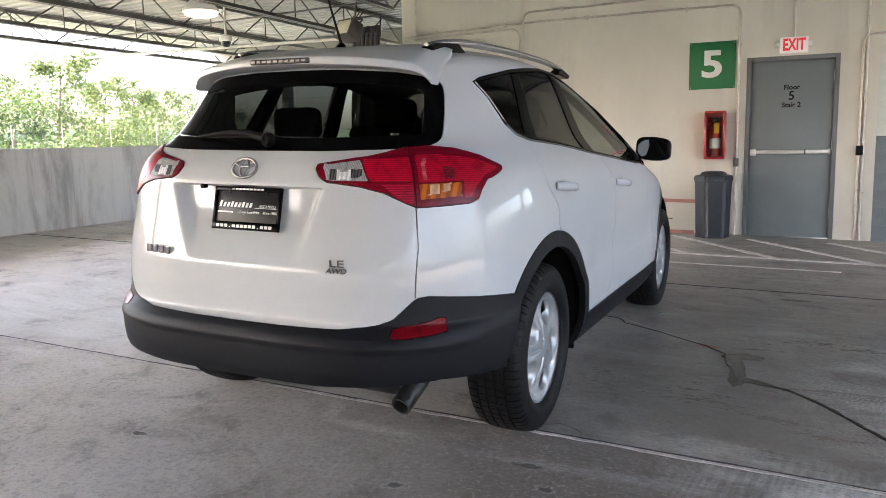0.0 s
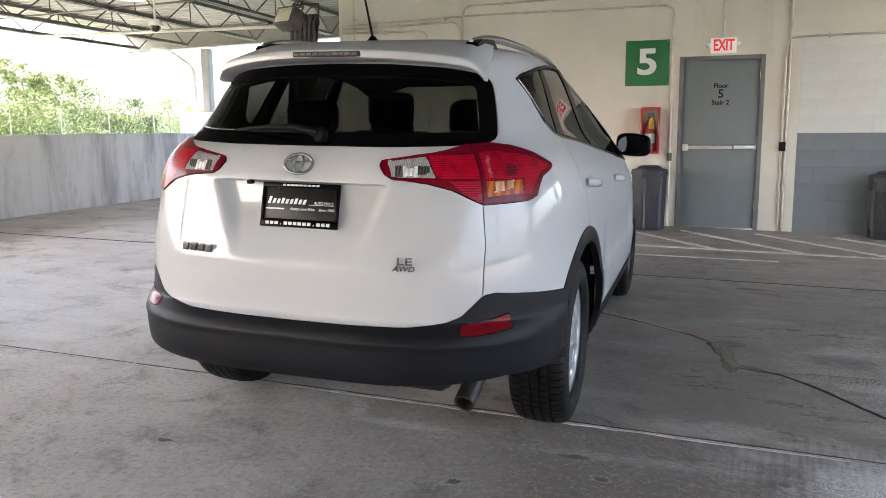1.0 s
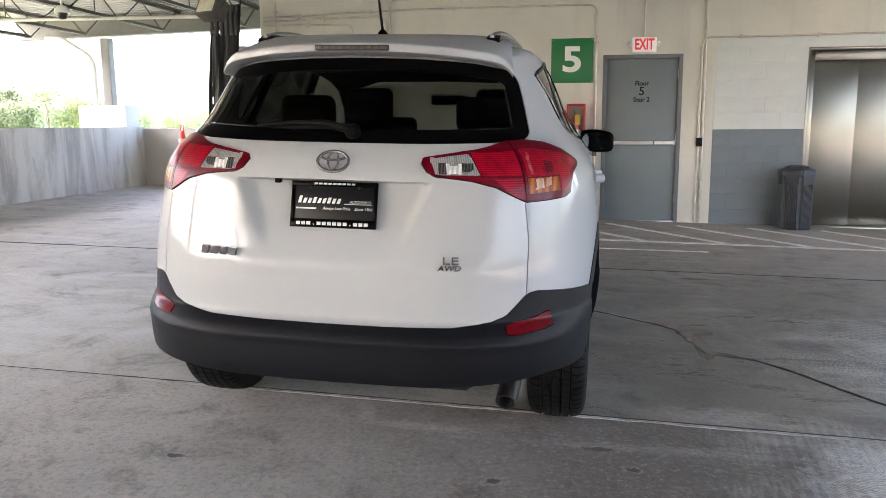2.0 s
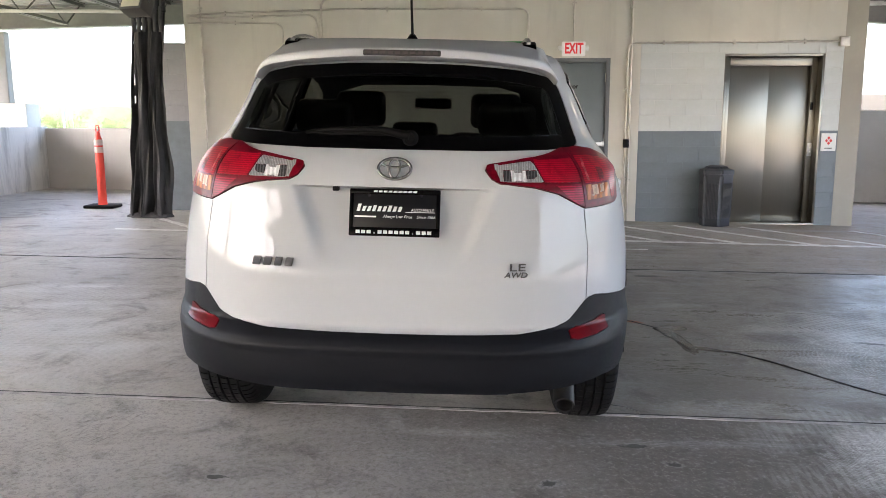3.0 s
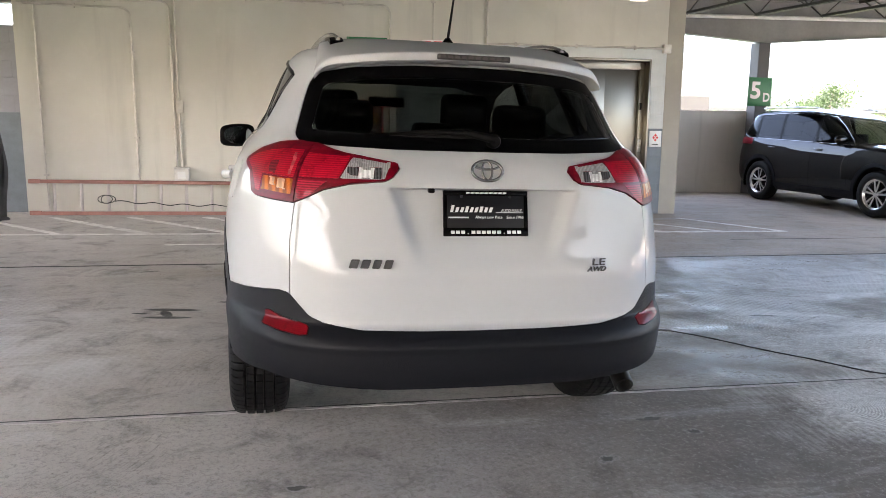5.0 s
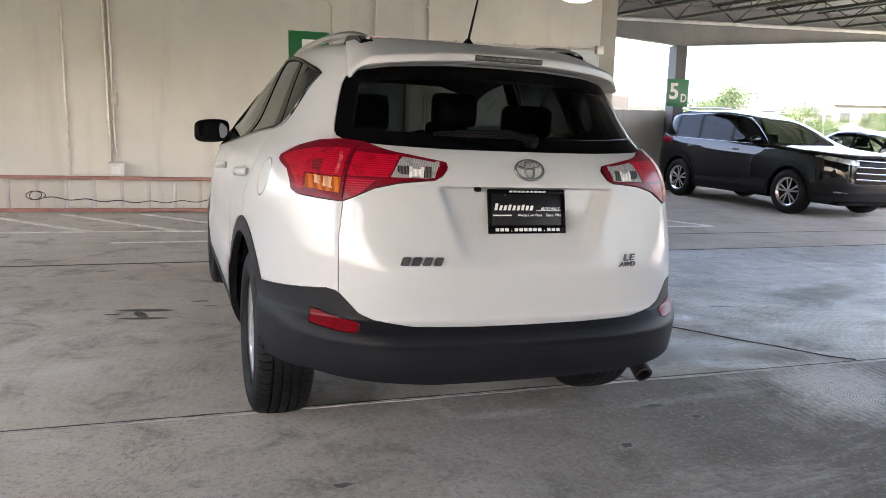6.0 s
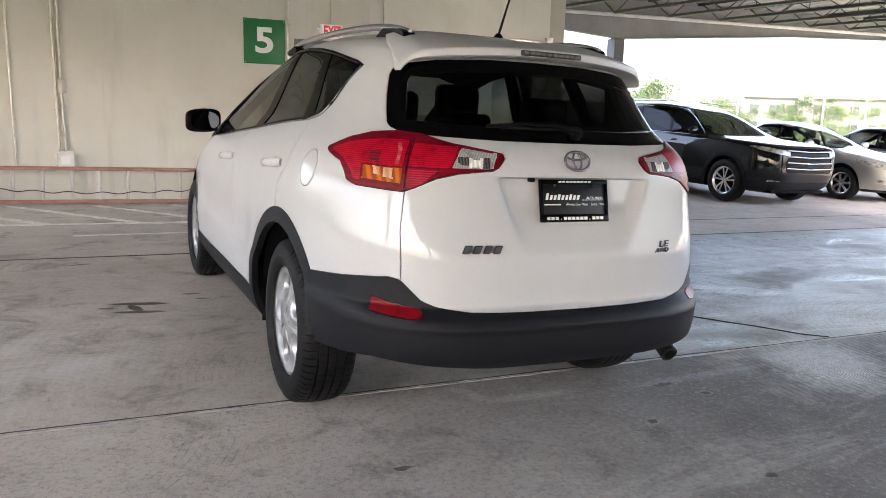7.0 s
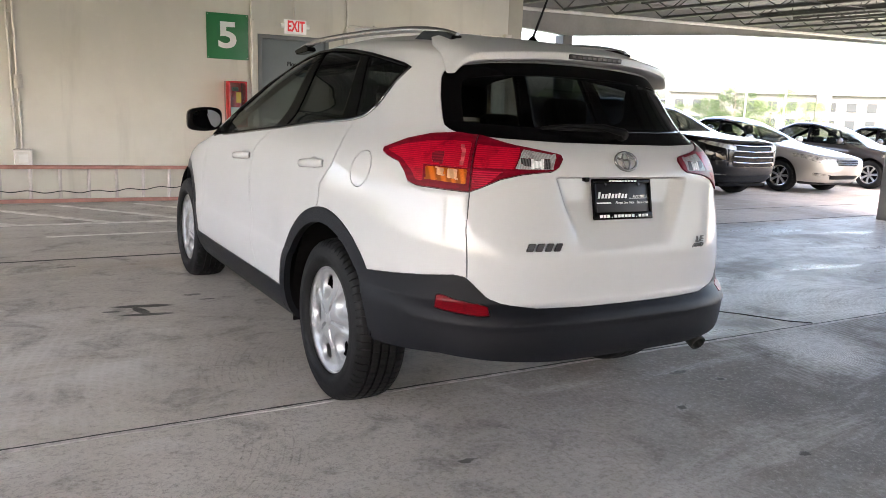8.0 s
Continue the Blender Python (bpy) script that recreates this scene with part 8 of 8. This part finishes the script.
for proto, az, dist, el, hh, turn in spots:
    m = place(proto, az, dist, el, hh, turn)
    if proto.name not in used:
        used.add(proto.name)
        proto.matrix_world = m
    else:
        plant(proto, m)


# wooded ridge on the horizon
def ridge(az0, az1, dist, heights, name):
    b = bmesh.new()
    rng = random.Random(4)
    n = 160
    low, top, back = [], [], []
    for i in range(n + 1):
        t = i / n
        az = az0 + (az1 - az0) * t
        x, y = at_bearing(az, dist)
        el = np.interp(t, np.linspace(0, 1, len(heights)), heights) + rng.uniform(-0.05, 0.05)
        z = 1.25 + dist * math.tan(radians(float(el)))
        low.append(b.verts.new((x, y, GROUND_Z)))
        top.append(b.verts.new((x * 1.03, y * 1.03, z)))
        back.append(b.verts.new((x * 1.3, y * 1.3, GROUND_Z)))
    for i in range(n):
        b.faces.new((low[i], low[i + 1], top[i + 1], top[i]))
        b.faces.new((top[i], top[i + 1], back[i + 1], back[i]))
    tagged(part(name, b, M_HILL), "low wooded ridge on the horizon", "hill", kind="structure")


ridge(-62, 10, 420, [0.9, 1.2, 1.1, 1.0, 1.25, 0.9, 0.8], "backdrop")
ridge(20, 80, 520, [0.4, 0.5, 0.35, 0.5, 0.4], "backdrop")

# pale flats beyond the trees
def flats(az, dist, length, storeys, turn, floors_el):
    x, y = at_bearing(az, dist)
    top = 1.25 + dist * math.tan(radians(floors_el))
    e = new("apartment_building")
    e.matrix_world = Matrix.Translation((x, y, 0)) @ Matrix.Rotation(radians(turn), 4, "Z")
    tagged(e, "long pale block of flats beyond the trees", "building", "far buildings")
    part("wall", box(-length / 2, length / 2, 0, 12, GROUND_Z, top), M_APART, e)
    part("roof", box(-length / 2 - 0.4, length / 2 + 0.4, -0.5, 12.4, top, top + 0.5), M_APART, e, "pale flat roof edge")
    proto_w = None
    n = int(length / 3.2)
    for s in range(storeys):
        for k in range(n):
            loc = (-length / 2 + 1.6 + 3.2 * k, -0.05, top - 2.0 - 3.0 * s)
            if proto_w is None:
                proto_w = part("window", box(-0.75, 0.75, -0.03, 0.06, -0.75, 0.75), M_PANE, e)
                proto_w.location = loc
            else:
                share("window", proto_w, e, loc)
    for k in range(3, n, 5):
        part("bay", box(-length / 2 + 3.2 * k - 1.0, -length / 2 + 3.2 * k + 1.4, -1.0, 0, GROUND_Z, top + 0.9), M_APART, e, "projecting bay")


flats(57.0, 150, 46, 4, -50, 1.05)
flats(46.5, 170, 40, 3, -40, 0.42)

# chain fence on the ramp beyond the west parapet
fence = tagged(new("fence"), "slim galvanised fence with thin posts on the far ramp", "fence")
A, B = Vector((-13.2, 9.2, 0)), Vector((-8.3, 15.2, 0))
rw = prism([(A.x - 1.2, A.y - 1.4), (B.x + 1.5, B.y + 1.9), (B.x + 1.3, B.y + 2.1), (A.x - 1.4, A.y - 1.2)], 2, GROUND_Z, 0.72)
tagged(part("ramp_wall", rw, M_PARAPET_R), "concrete wall of the outer ramp", "wall", kind="structure")
fp_ = None
for k in range(9):
    p = A.lerp(B, k / 8)
    if fp_ is None:
        fp_ = part("fence_post", cyl((0, 0, 0.70), (0, 0, 1.72), 0.009, 8), M_FENCE, fence)
        fp_.location = p
    else:
        share("fence_post", fp_, fence, p)

# slim poles and a pale rooftop box behind the far parapet
for az, d, el in ((-26.8, 60, 1.3), (46.9, 70, 2.0), (55.2, 90, 1.7), (52.6, 85, 2.0), (41.0, 60, 3.4)):
    x, y = at_bearing(az, d)
    e = tagged(new("lamp_pole"), "slim lamp pole in the distance", "lamp pole", "far poles")
    e.location = (x, y, GROUND_Z)
    part("pole", cyl((0, 0, 0), (0, 0, 14.25 + d * math.tan(radians(el))), 0.09, 8), M_FENCE, e)
    part("lamp_arm", box(-0.9, 0.9, -0.08, 0.08, 14.2 + d * math.tan(radians(el)), 14.4 + d * math.tan(radians(el)), 0.03), M_FENCE, e)
tagged(part("rooftop_wall", box(8.3, 10.0, 13.5, 14.2, -2, 1.80), M_APART), "pale wall of the next deck beyond the parapet", "wall", kind="structure")
tagged(part("rooftop_wall", box(-9.5, -3.0, 26, 27, -4, 1.42), M_APART), "pale flat roof beyond the parapet", "wall", kind="structure")
